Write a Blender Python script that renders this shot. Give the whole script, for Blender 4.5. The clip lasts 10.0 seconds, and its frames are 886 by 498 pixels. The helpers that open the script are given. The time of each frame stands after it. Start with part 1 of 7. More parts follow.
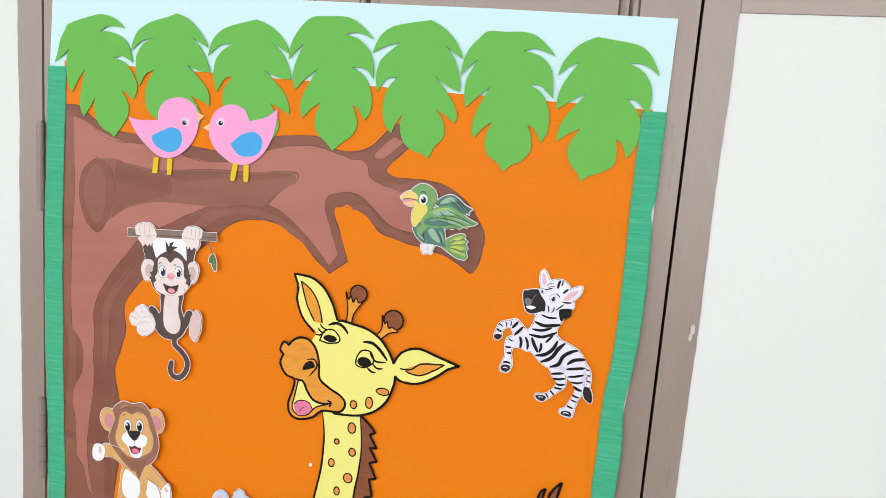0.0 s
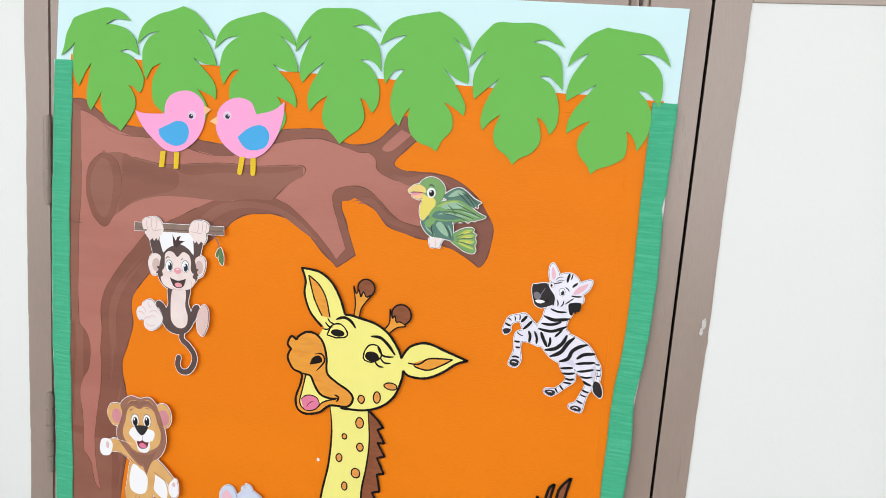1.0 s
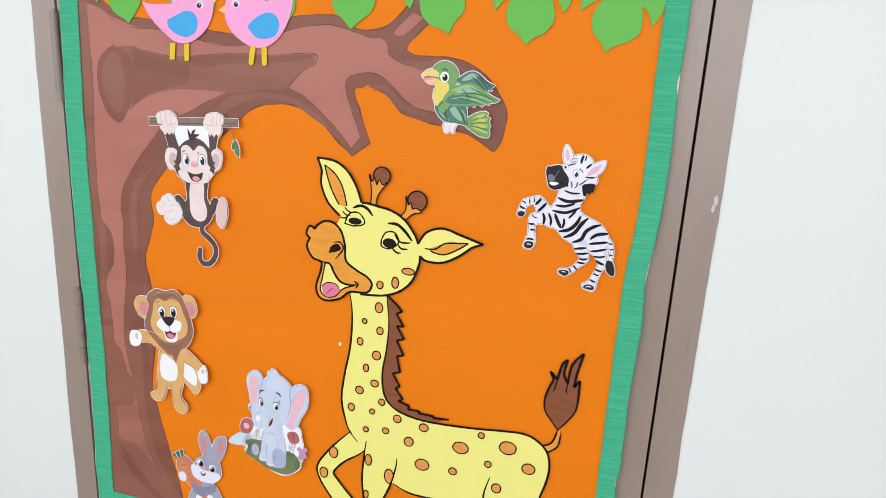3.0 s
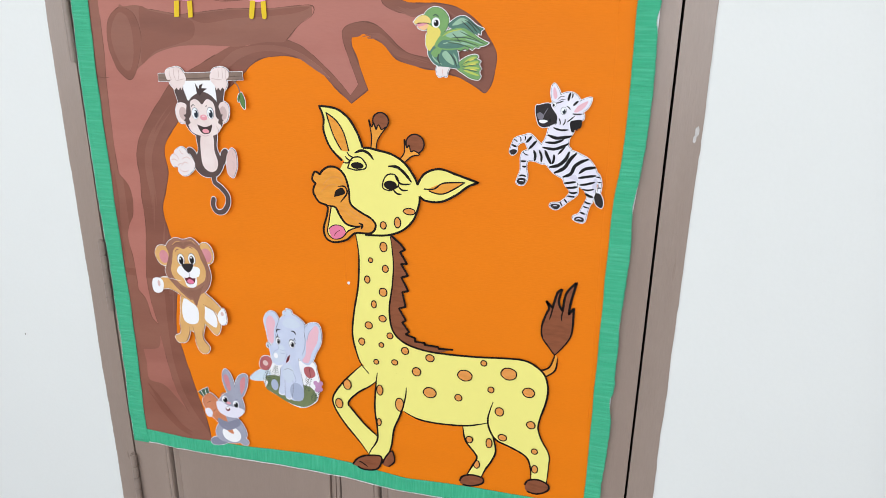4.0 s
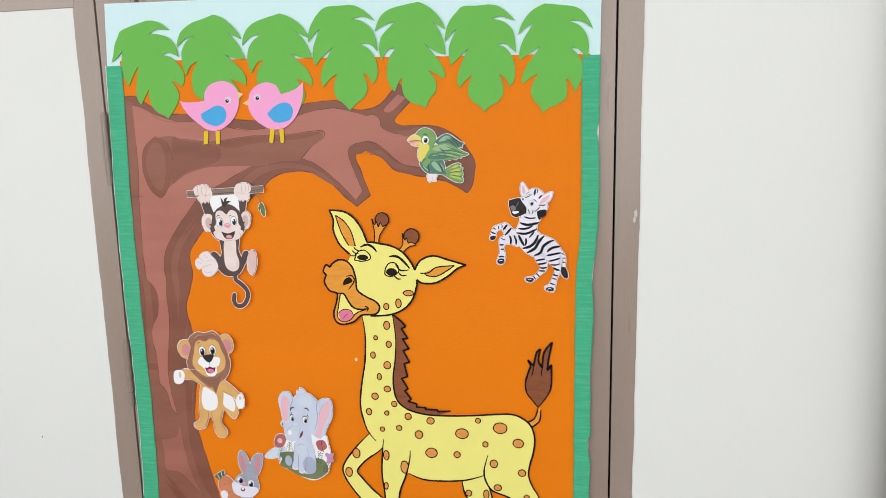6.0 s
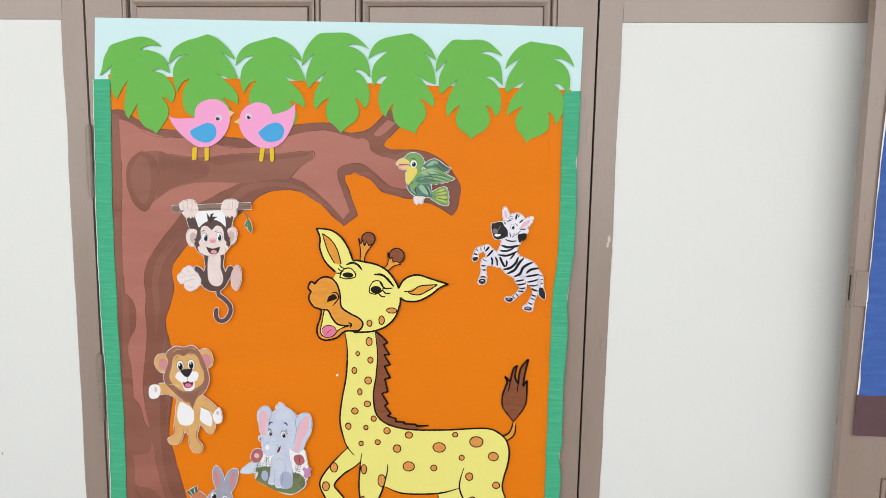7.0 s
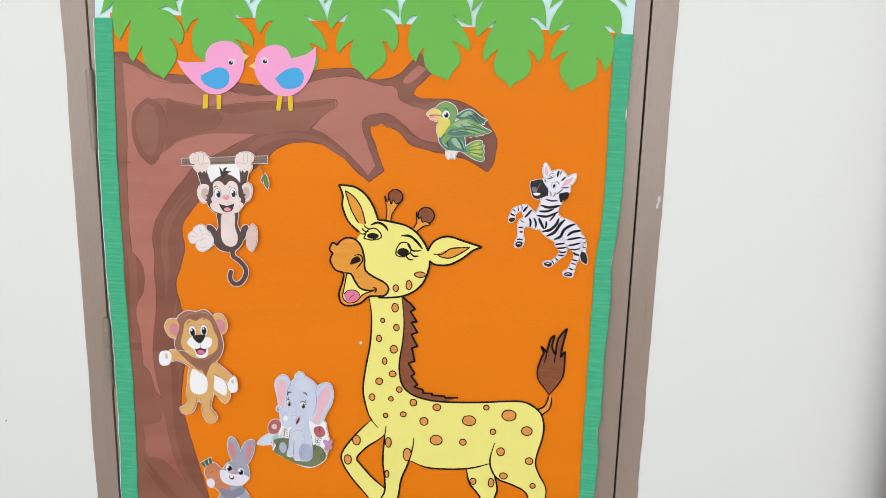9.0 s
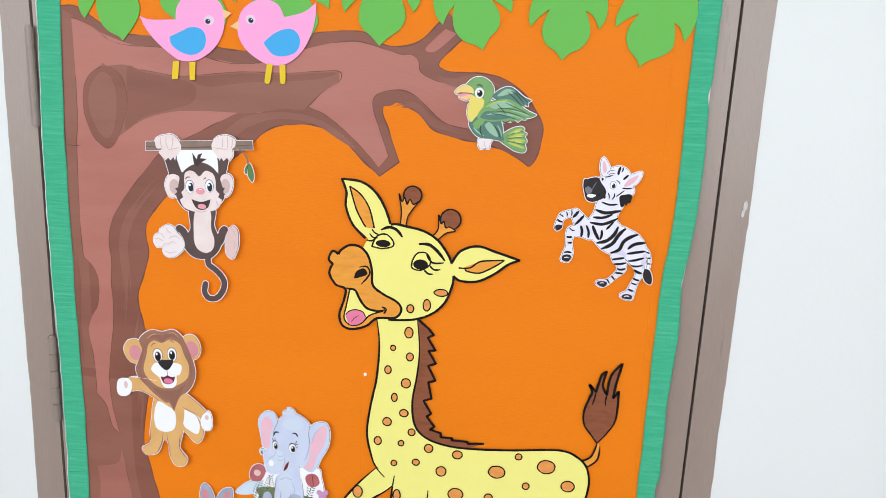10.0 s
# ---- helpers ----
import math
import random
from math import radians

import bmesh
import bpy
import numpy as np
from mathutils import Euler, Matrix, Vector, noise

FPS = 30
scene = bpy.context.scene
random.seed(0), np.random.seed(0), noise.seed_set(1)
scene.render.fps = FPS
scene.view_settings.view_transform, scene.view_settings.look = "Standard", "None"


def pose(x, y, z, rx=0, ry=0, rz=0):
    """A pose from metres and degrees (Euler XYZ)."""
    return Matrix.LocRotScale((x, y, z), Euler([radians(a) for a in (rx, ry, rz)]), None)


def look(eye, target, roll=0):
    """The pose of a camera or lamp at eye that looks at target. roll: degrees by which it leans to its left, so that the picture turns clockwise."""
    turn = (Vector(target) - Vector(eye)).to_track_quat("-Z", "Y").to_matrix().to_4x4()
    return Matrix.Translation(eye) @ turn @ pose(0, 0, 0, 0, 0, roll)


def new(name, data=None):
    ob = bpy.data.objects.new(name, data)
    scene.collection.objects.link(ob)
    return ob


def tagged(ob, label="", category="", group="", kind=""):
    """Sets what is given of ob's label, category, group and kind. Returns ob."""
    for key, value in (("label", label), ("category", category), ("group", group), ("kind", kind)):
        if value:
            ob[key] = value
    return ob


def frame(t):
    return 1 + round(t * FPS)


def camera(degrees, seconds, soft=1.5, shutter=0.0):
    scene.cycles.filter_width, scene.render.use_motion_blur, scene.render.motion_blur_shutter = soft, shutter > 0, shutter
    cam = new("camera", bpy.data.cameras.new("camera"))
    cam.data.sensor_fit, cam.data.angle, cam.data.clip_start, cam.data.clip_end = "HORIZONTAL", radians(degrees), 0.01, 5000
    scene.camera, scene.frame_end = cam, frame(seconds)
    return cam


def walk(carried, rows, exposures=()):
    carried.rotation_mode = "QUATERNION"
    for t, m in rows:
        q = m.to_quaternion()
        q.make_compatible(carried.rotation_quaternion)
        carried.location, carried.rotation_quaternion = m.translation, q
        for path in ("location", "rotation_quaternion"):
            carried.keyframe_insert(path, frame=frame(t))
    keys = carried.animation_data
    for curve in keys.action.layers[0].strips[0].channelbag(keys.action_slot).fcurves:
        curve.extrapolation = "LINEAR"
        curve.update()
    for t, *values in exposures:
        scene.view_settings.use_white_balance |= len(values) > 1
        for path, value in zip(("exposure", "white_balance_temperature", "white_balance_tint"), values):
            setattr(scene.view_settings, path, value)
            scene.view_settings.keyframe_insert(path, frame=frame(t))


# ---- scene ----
from mathutils import geometry

cam = camera(64.5, 10.0, soft=0.45)
PATH = [
    (0, (0.361, -0.825, 1.7), (-0.109, 1.097, 1.41), 4.4),
    (0.5, (0.357, -0.821, 1.695), (-0.125, 1.097, 1.394), 4.2),
    (1, (0.357, -0.82, 1.695), (-0.128, 1.097, 1.395), 4.3),
    (1.5, (0.354, -0.826, 1.693), (-0.125, 1.087, 1.363), 4.4),
    (2, (0.354, -0.831, 1.683), (-0.12, 1.078, 1.32), 4.2),
    (2.5, (0.349, -0.835, 1.669), (-0.121, 1.061, 1.238), 3.2),
    (3, (0.353, -0.844, 1.657), (-0.12, 1.027, 1.13), 3.2),
    (3.2, (0.358, -0.851, 1.652), (-0.132, 1.004, 1.085), 3.1),
    (4.3, (0.409, -0.924, 1.649), (-0.082, 0.902, 0.998), 0.3),
    (4.5, (0.425, -0.95, 1.632), (-0.052, 0.886, 0.999), 0.3),
    (4.8, (0.442, -0.992, 1.631), (-0.027, 0.869, 1.069), 0.6),
    (5, (0.436, -1.016, 1.648), (-0.03, 0.85, 1.098), 0.2),
    (5.3, (0.425, -1.044, 1.663), (-0.019, 0.856, 1.226), 0.0),
    (5.5, (0.399, -1.067, 1.655), (-0.034, 0.842, 1.247), -0.2),
    (5.7, (0.378, -1.085, 1.642), (-0.029, 0.839, 1.28), -1.1),
    (6.8, (0.277, -1.168, 1.655), (0.120, 0.804, 1.362), 1.3),
    (7, (0.266, -1.173, 1.648), (0.124, 0.805, 1.385), 0.9),
    (7.5, (0.259, -1.176, 1.656), (0.151, 0.805, 1.405), 0.6),
    (8, (0.249, -1.184, 1.653), (0.116, 0.794, 1.386), 0.8),
    (8.5, (0.244, -1.162, 1.653), (0.105, 0.804, 1.312), 1.4),
    (8.7, (0.239, -1.136, 1.643), (0.086, 0.824, 1.272), 1.6),
    (9, (0.216, -1.082, 1.634), (0.062, 0.876, 1.258), 1.4),
    (9.3, (0.208, -0.991, 1.631), (-0.008, 0.963, 1.263), 1.8),
    (9.5, (0.197, -0.952, 1.629), (-0.026, 1.004, 1.275), 2.3),
    (10, (0.16, -0.863, 1.622), (0.014, 1.089, 1.211), 2.6),
]
EXPOSURES = [(0, -0.13, 6500, 10), (2.5, -0.14, 6380, 10), (4.5, -0.18, 6250, 10), (5.3, -0.25, 6600, 10), (7, -0.26, 6640, 10), (8, -0.26, 6600, 10), (9, -0.24, 6600, 10), (9.5, -0.18, 6450, 10), (10, -0.1, 6200, 10)]
walk(cam, [(t, look(eye, target, roll)) for t, eye, target, roll in PATH], EXPOSURES)

# ---- light: an open veranda under a bright overcast sky ----
world = bpy.data.worlds.new("world")
scene.world = world
world.use_nodes = True
wn = world.node_tree
sky = wn.nodes.new("ShaderNodeTexSky")
sky.sky_type, sky.sun_disc = "NISHITA", False
sky.sun_elevation, sky.sun_rotation = radians(50), radians(215)
sky.air_density, sky.dust_density = 1.0, 3.0
wn.nodes["Background"].inputs["Strength"].default_value = 0.10
wn.links.new(sky.outputs[0], wn.nodes["Background"].inputs["Color"])
sun = new("sun", bpy.data.lights.new("sun", "SUN"))
sun.data.energy, sun.data.angle, sun.data.color = 1.0, radians(14), (1.0, 0.96, 0.9)
sun.matrix_world = look((-1.6, -3.0, 4.2), (0, 0, 1.4))
# Added area lamp filling the open side in place of the sky's light.
opening = new("opening_light", bpy.data.lights.new("opening_light", "AREA"))
opening.data.shape, opening.data.size, opening.data.size_y = "RECTANGLE", 7.0, 1.9
opening.data.energy, opening.data.color = 135.0, (0.95, 0.98, 1.0)
opening.matrix_world = look((-0.25, -2.75, 2.1), (0, 0, 1.45))

# ---- materials ----
def material(name, color, rough=0.6, vary=0.08, scale=30.0, bump=0.1, fine=400.0, stretch=(1, 1, 1), metal=0.0,
             stain=None, stain_scale=4.0, stain_amount=0.3, coat=0.0, per_piece=0.0, worn=None, shine=0.5):
    """A surface with grain, broad patches and fine relief. stain: a second colour in soft blotches; worn: small chips of another colour."""
    m = bpy.data.materials.new(name)
    m.use_nodes = True
    nt = m.node_tree
    n, l = nt.nodes, nt.links
    b = n["Principled BSDF"]
    b.inputs["Roughness"].default_value, b.inputs["Metallic"].default_value = rough, metal
    b.inputs["Coat Weight"].default_value, b.inputs["Coat Roughness"].default_value = coat, 0.25
    b.inputs["Specular IOR Level"].default_value = shine
    co = n.new("ShaderNodeTexCoord")
    mp = n.new("ShaderNodeMapping")
    mp.inputs["Scale"].default_value = stretch
    l.new(co.outputs["Object"], mp.inputs["Vector"])

    def noise_at(s, detail=4.0):
        t = n.new("ShaderNodeTexNoise")
        t.inputs["Scale"].default_value, t.inputs["Detail"].default_value = s, detail
        l.new(mp.outputs[0], t.inputs["Vector"])
        return t.outputs["Fac"]

    def mix(kind, fac, a, c):
        x = n.new("ShaderNodeMix")
        x.data_type, x.blend_type = "RGBA", kind
        for sock, v in ((x.inputs[0], fac), (x.inputs[6], a), (x.inputs[7], c)):
            if isinstance(v, (int, float)):
                sock.default_value = v
            elif isinstance(v, tuple):
                sock.default_value = (*v, 1)
            else:
                l.new(v, sock)
        return x.outputs[2]

    def ramp(v, lo, hi, a=0.0, c=1.0):
        x = n.new("ShaderNodeMapRange")
        for i, k in enumerate((lo, hi, a, c)):
            x.inputs[i + 1].default_value = k
        l.new(v, x.inputs[0])
        return x.outputs[0]

    out = tuple(color)
    if stain:
        out = mix("MIX", ramp(noise_at(stain_scale, 5), 0.45, 0.7, 0.0, stain_amount), out, tuple(stain))
    broad = mix("MIX", noise_at(scale), (1 - vary,) * 3, (1 + vary,) * 3)
    out = mix("MULTIPLY", 1.0, out, broad)
    grain = mix("MIX", noise_at(fine, 2), (1 - vary * 0.7,) * 3, (1 + vary * 0.7,) * 3)
    out = mix("MULTIPLY", 1.0, out, grain)
    if per_piece:
        info = n.new("ShaderNodeObjectInfo")
        out = mix("MULTIPLY", 1.0, out, mix("MIX", info.outputs["Random"], (1 - per_piece,) * 3, (1 + per_piece,) * 3))
    if worn:
        out = mix("MIX", ramp(noise_at(55.0, 6), 0.69, 0.71), out, tuple(worn))
    l.new(out, b.inputs["Base Color"])
    l.new(ramp(noise_at(scale * 2), 0.3, 0.7, rough - 0.06, rough + 0.06), b.inputs["Roughness"])
    if bump:
        bp = n.new("ShaderNodeBump")
        bp.inputs["Strength"].default_value, bp.inputs["Distance"].default_value = bump, 0.0015
        l.new(noise_at(fine, 3), bp.inputs["Height"])
        l.new(bp.outputs[0], b.inputs["Normal"])
    return m


PLASTER = material("wall_paint", (0.75, 0.755, 0.735), 0.55, 0.015, 3, 0.12, 160)
BROWN_WALL = material("brown_wall_paint", (0.40, 0.325, 0.285), 0.5, 0.04, 4, 0.12, 160)
DOOR = material("brown_gloss_paint", (0.305, 0.228, 0.189), 0.33, 0.08, 6, 0.22, 220, (2.5, 2.5, 0.35), stain=(0.34, 0.265, 0.22), stain_scale=3, coat=0.15)
FRAME = material("frame_gloss_paint", (0.312, 0.238, 0.199), 0.33, 0.10, 6, 0.25, 220, (2.5, 2.5, 0.3), stain=(0.35, 0.275, 0.235), stain_scale=3, coat=0.15)
# Near-black for the shade in the door gap and lock slot; screws too.
DARK = material("dark_gap", (0.012, 0.011, 0.010), 0.9, 0.05)
IRON = material("painted_iron", (0.28, 0.215, 0.18), 0.4, 0.1, 60, 0.2, 300, worn=(0.12, 0.10, 0.09))
STEEL = material("dull_steel", (0.42, 0.38, 0.34), 0.35, 0.08, 60, 0.1, 300, metal=0.8)
CONCRETE = material("concrete", (0.20, 0.19, 0.175), 0.8, 0.1, 8, 0.4, 120, stain=(0.14, 0.135, 0.125))
# Ceiling tone kept down so less light bounces onto the upper wall.
CEILING = material("ceiling_paint", (0.52, 0.51, 0.48), 0.8, 0.03, 4, 0.1, 120)
SKY = material("pale_blue_paper", (0.62, 0.82, 0.85), 0.6, 0.02, 8, 0.06, 600, shine=0.2)
ORANGE = material("orange_felt_paper", (0.80, 0.200, 0.0035), 0.6, 0.06, 6, 0.22, 300, (0.3, 1, 2.4), stain=(0.74, 0.172, 0.004), stain_scale=2.5, shine=0.14)
# The crepe's stain colour is a paler green, painting in its sheen.
CREPE = material("green_crepe_paper", (0.050, 0.45, 0.240), 0.55, 0.14, 60, 0.6, 420, (0.5, 1, 8), stain=(0.12, 0.56, 0.35), stain_scale=30, stain_amount=0.5, shine=0.4)
CREPE_UP = material("green_crepe_paper_upright", (0.050, 0.45, 0.240), 0.55, 0.14, 60, 0.6, 420, (8, 1, 0.5), stain=(0.12, 0.56, 0.35), stain_scale=30, stain_amount=0.5, shine=0.4)


# ---- builders ----
def mesh_object(name, verts, faces, mat, parent=None, label=""):
    me = bpy.data.meshes.new(name)
    me.from_pydata(verts, [], faces)
    me.validate()
    me.materials.append(mat)
    ob = new(name, me)
    if parent:
        ob.parent = parent
    if label:
        ob["label"] = label
    return ob


def part(name, bm, mat, parent=None, label=""):
    bmesh.ops.recalc_face_normals(bm, faces=bm.faces)
    me = bpy.data.meshes.new(name)
    bm.to_mesh(me)
    bm.free()
    me.materials.append(mat)
    ob = new(name, me)
    if parent:
        ob.parent = parent
    if label:
        ob["label"] = label
    return ob


def block(name, lo, hi, mat, parent=None, bevel=0.0, label=""):
    """A box from corner to corner, with rounded edges."""
    bm = bmesh.new()
    size = [b - a for a, b in zip(lo, hi)]
    mid = [(a + b) / 2 for a, b in zip(lo, hi)]
    bmesh.ops.create_cube(bm, size=1.0, matrix=Matrix.Translation(mid) @ Matrix.Diagonal((*size, 1)))
    if bevel:
        bmesh.ops.bevel(bm, geom=bm.edges[:], offset=bevel, segments=2, affect="EDGES", profile=0.6)
    return part(name, bm, mat, parent, label)


def rod(name, a, b, r, mat, parent=None, sides=16, label="", bevel=0.0):
    bm = bmesh.new()
    a, b = Vector(a), Vector(b)
    m = Matrix.Translation((a + b) / 2) @ (b - a).to_track_quat("Z", "Y").to_matrix().to_4x4()
    bmesh.ops.create_cone(bm, cap_ends=True, segments=sides, radius1=r, radius2=r, depth=(b - a).length, matrix=m)
    if bevel:
        bmesh.ops.bevel(bm, geom=[e for e in bm.edges if len(e.link_faces) == 2 and e.calc_face_angle() > 1.0], offset=bevel, segments=2, affect="EDGES")
    return part(name, bm, mat, parent, label)


def empty(name, at, label, category, group=""):
    ob = new(name)
    ob.location = at
    return tagged(ob, label, category, group)


def smooth_curve(pts, closed=True, steps=6):
    """A curve through the points; a point given twice is a sharp corner."""
    n, out = len(pts), []
    for i in range(n if closed else n - 1):
        if closed:
            p = [pts[(i + k) % n] for k in (-1, 0, 1, 2)]
        else:
            p = [pts[min(max(i + k, 0), n - 1)] for k in (-1, 0, 1, 2)]
        if p[1] == p[2]:
            continue
        m1 = (0, 0) if p[0] == p[1] else ((p[2][0] - p[0][0]) / 2, (p[2][1] - p[0][1]) / 2)
        m2 = (0, 0) if p[2] == p[3] else ((p[3][0] - p[1][0]) / 2, (p[3][1] - p[1][1]) / 2)
        for s in range(steps):
            u = s / steps
            h = (2 * u**3 - 3 * u**2 + 1, u**3 - 2 * u**2 + u, 3 * u**2 - 2 * u**3, u**3 - u**2)
            out.append(tuple(h[0] * p[1][k] + h[1] * m1[k] + h[2] * p[2][k] + h[3] * m2[k] for k in (0, 1)))
    if not closed:
        out.append(tuple(pts[-1]))
    return out


def area(poly):
    return sum(a[0] * b[1] - b[0] * a[1] for a, b in zip(poly, poly[1:] + poly[:1])) / 2


def grown(poly, d):
    """The outline moved outwards by d."""
    out, n = [], len(poly)
    for i in range(n):
        a, b, c = Vector(poly[i - 1]), Vector(poly[i]), Vector(poly[(i + 1) % n])
        e, f = (b - a), (c - b)
        k = (e.normalized() + f.normalized()) if e.length and f.length else e + f
        k = k.normalized() if k.length > 1e-6 else Vector((1, 0))
        out.append((b.x + k.y * d, b.y - k.x * d))
    return out


def sheet_data(poly, y, thick):
    """A flat piece of paper or board in the plane of the door: its front at -y, thick behind it."""
    if area(poly) < 0:
        poly = poly[::-1]
    n = len(poly)
    tris = geometry.tessellate_polygon([[Vector((x, z, 0)) for x, z in poly]])
    verts = [(x, -y, z) for x, z in poly] + [(x, -y + thick, z) for x, z in poly]
    faces = []
    for t in tris:
        a, b, c = (poly[i] for i in t)
        turn = (b[0] - a[0]) * (c[1] - a[1]) - (c[0] - a[0]) * (b[1] - a[1])
        if abs(turn) < 1e-12:
            continue
        t = tuple(t) if turn > 0 else tuple(reversed(t))
        faces.append(t)
        faces.append(tuple(i + n for i in reversed(t)))
    faces += [(i, i + n, (i + 1) % n + n, (i + 1) % n) for i in range(n)]
    return verts, faces


def sheet(name, poly, y, thick, mat, parent=None, label=""):
    return mesh_object(name, *sheet_data(poly, y, thick), mat, parent, label)


# ---- the setting: wall, floor, ceiling, the veranda's open side ----
def structure(ob, label, category):
    return tagged(ob, label, category, kind="structure")


W0, W1, WT = -3.2, 3.2, 0.2
structure(block("wall_door_left", (W0, 0.006, 0.0), (-0.45, WT, 3.0), PLASTER), "cream painted plaster wall beside the door", "wall")
structure(block("wall_door_right", (0.45, 0.006, 0.0), (W1, WT, 3.0), PLASTER), "cream painted plaster wall beside the door", "wall")
structure(block("wall_over_door", (-0.47, 0.006, 2.075), (0.47, WT, 3.0), BROWN_WALL), "brown painted wall over the door", "wall")
# Black block behind the leaf: its colour supplies the shade in the gaps.
structure(block("wall_behind_door", (-0.47, 0.12, 0.0), (0.47, WT, 2.075), DARK), "near-black block giving the shade behind the closed door", "wall")
structure(block("trim_band_left", (W0, 0.0035, 1.867), (-0.4700, 0.008, 2.4), BROWN_WALL, bevel=0.001), "brown painted band high on the wall", "trim")
structure(block("trim_band_right", (0.4640, 0.0035, 1.864), (W1, 0.008, 2.4), BROWN_WALL, bevel=0.001), "brown painted band high on the wall", "trim")
structure(block("trim_dado_left", (W0, 0.0035, 0.0), (-0.4700, 0.008, 0.68), BROWN_WALL, bevel=0.001), "brown painted dado low on the wall", "trim")
structure(block("trim_dado_right", (0.4640, 0.0035, 0.0), (W1, 0.008, 0.68), BROWN_WALL, bevel=0.001), "brown painted dado low on the wall", "trim")
# Floor, ceiling, end walls and parapet are added out of view as an enclosure.
structure(block("floor", (W0, -3.0, -0.1), (W1, WT, 0.0), CONCRETE), "grey concrete veranda floor", "floor")
structure(block("ceiling", (W0, -3.0, 3.0), (W1, WT, 3.1), CEILING), "off-white painted veranda ceiling, unseen and assumed", "ceiling")
structure(block("wall_end_left", (W0 - WT, -3.0, 0.0), (W0, WT, 3.0), PLASTER), "cream painted end wall, unseen and assumed", "wall")
structure(block("wall_end_right", (W1, -3.0, 0.0), (W1 + WT, WT, 3.0), PLASTER), "cream painted end wall, unseen and assumed", "wall")
structure(block("wall_parapet", (W0, -3.0, 0.0), (W1, -2.85, 1.0), PLASTER), "low cream parapet along the open side, unseen and assumed", "wall")


# ---- the door and its frame ----
def ragged(x, z0, z1, amp, seed):
    """A hand-painted edge that wanders a little."""
    n = int((z1 - z0) / 0.012)
    return [(x + amp * (noise.noise((seed, k * 0.09, 0)) + 0.5 * noise.noise((seed, k * 0.9, 3))), z0 + (z1 - z0) * k / n) for k in range(n + 1)]


frame_thing = empty("door_frame", (0, 0.005, 0), "brown gloss-painted wooden door frame with a brushed edge", "door frame")
frame_thing["kind"] = "structure"
for sgn, nm in ((-1, "left"), (1, "right")):
    outer = ragged(-0.4730 if sgn < 0 else 0.4632, 0.0, 2.07, 0.0018, sgn * 3.3)
    reveal = -0.4330 if sgn < 0 else 0.4267
    inner = [(reveal, 2.07), (reveal, 0.0)]
    sheet("jamb", outer + inner, 0.0005, 0.10, FRAME, frame_thing)
sheet("head", [(-0.4331, 2.036), (0.4268, 2.036), (0.4268, 2.07), (-0.4331, 2.07)], 0.0005, 0.10, FRAME, frame_thing)


def moulding(x0, x1, z0, z1, parent):
    """A raised bead, a deep groove and a sloping edge round the flat field of a panel."""
    prof = [(0.0, 0.0), (0.0004, -0.006), (0.0012, -0.006), (0.002, 0.0018), (0.0035, 0.0027), (0.006, 0.0028), (0.008, 0.0018), (0.0092, -0.002), (0.0095, -0.016), (0.0116, -0.016), (0.0124, -0.0045), (0.0150, -0.0048), (0.0215, -0.0085), (0.0218, -0.013), (0.0228, -0.013), (0.0236, -0.0050), (0.0250, -0.0046)]
    verts, faces = [], []
    for d, h in prof:
        verts += [(x0 + d, -h, z0 + d), (x1 - d, -h, z0 + d), (x1 - d, -h, z1 - d), (x0 + d, -h, z1 - d)]
    for k in range(len(prof) - 1):
        for c in range(4):
            faces.append((4 * k + c, 4 * k + (c + 1) % 4, 4 * k + 4 + (c + 1) % 4, 4 * k + 4 + c))
    n = 4 * len(prof)
    faces.append((n - 4, n - 3, n - 2, n - 1))
    mesh_object("moulding", verts, faces, DOOR, parent)


def panel_door(name, label):
    """A leaf 0.846 wide with two columns of sunk panels; its front in the plane y = 0."""
    d = empty(name, (0, 0.005, 0), label, "door")
    X = [(-0.4295, -0.3655), (-0.0265, 0.0305), (0.3605, 0.4234)]
    for x0, x1 in (X[0], X[2]):
        block("stile", (x0, 0.0, 0.01), (x1, 0.038, 2.032), DOOR, d)
    for z0, z1 in ((0.01, 0.20), (1.06, 1.22), (1.9120, 2.032)):
        block("rail", (X[0][1], 0.0, z0), (X[2][0], 0.038, z1), DOOR, d)
    for z0, z1 in ((0.20, 1.06), (1.22, 1.9120)):
        block("mullion", (X[1][0], 0.0, z0), (X[1][1], 0.038, z1), DOOR, d)
        for x0, x1 in ((X[0][1], X[1][0]), (X[1][1], X[2][0])):
            block("panel", (x0, 0.017, z0), (x1, 0.03, z1), DOOR, d)
            moulding(x0, x1, z0, z1, d)
    return d


door_1 = panel_door("door_1", "closed brown gloss-painted panelled wooden door in its frame")
door_1["kind"] = "structure"


def butt_hinge(z0, z1):
    h = empty("hinge", (-0.4312, -0.001, (z0 + z1) / 2), "brown-painted iron butt hinge on the door edge", "hinge", "door hinges")
    half = (z1 - z0) / 2
    for k in range(5):
        a, b = -half + k * half * 0.4 + 0.0003, -half + (k + 1) * half * 0.4 - 0.0003
        rod("knuckle", (0, 0, a), (0, 0, b), 0.0052, IRON, h, 14, bevel=0.0008)
    rod("pin", (0, 0, -half - 0.002), (0, 0, half + 0.002), 0.0035, IRON, h, 10)


for z0, z1 in ((1.568, 1.690), (1.165, 1.286), (0.757, 0.880)):
    butt_hinge(z0, z1)


# ---- papers of the collage ----
def srgb(h):
    v = [int(h[i:i + 2], 16) / 255 for i in (0, 2, 4)]
    return tuple(c / 12.92 if c <= 0.04045 else ((c + 0.055) / 1.055) ** 2.4 for c in v)


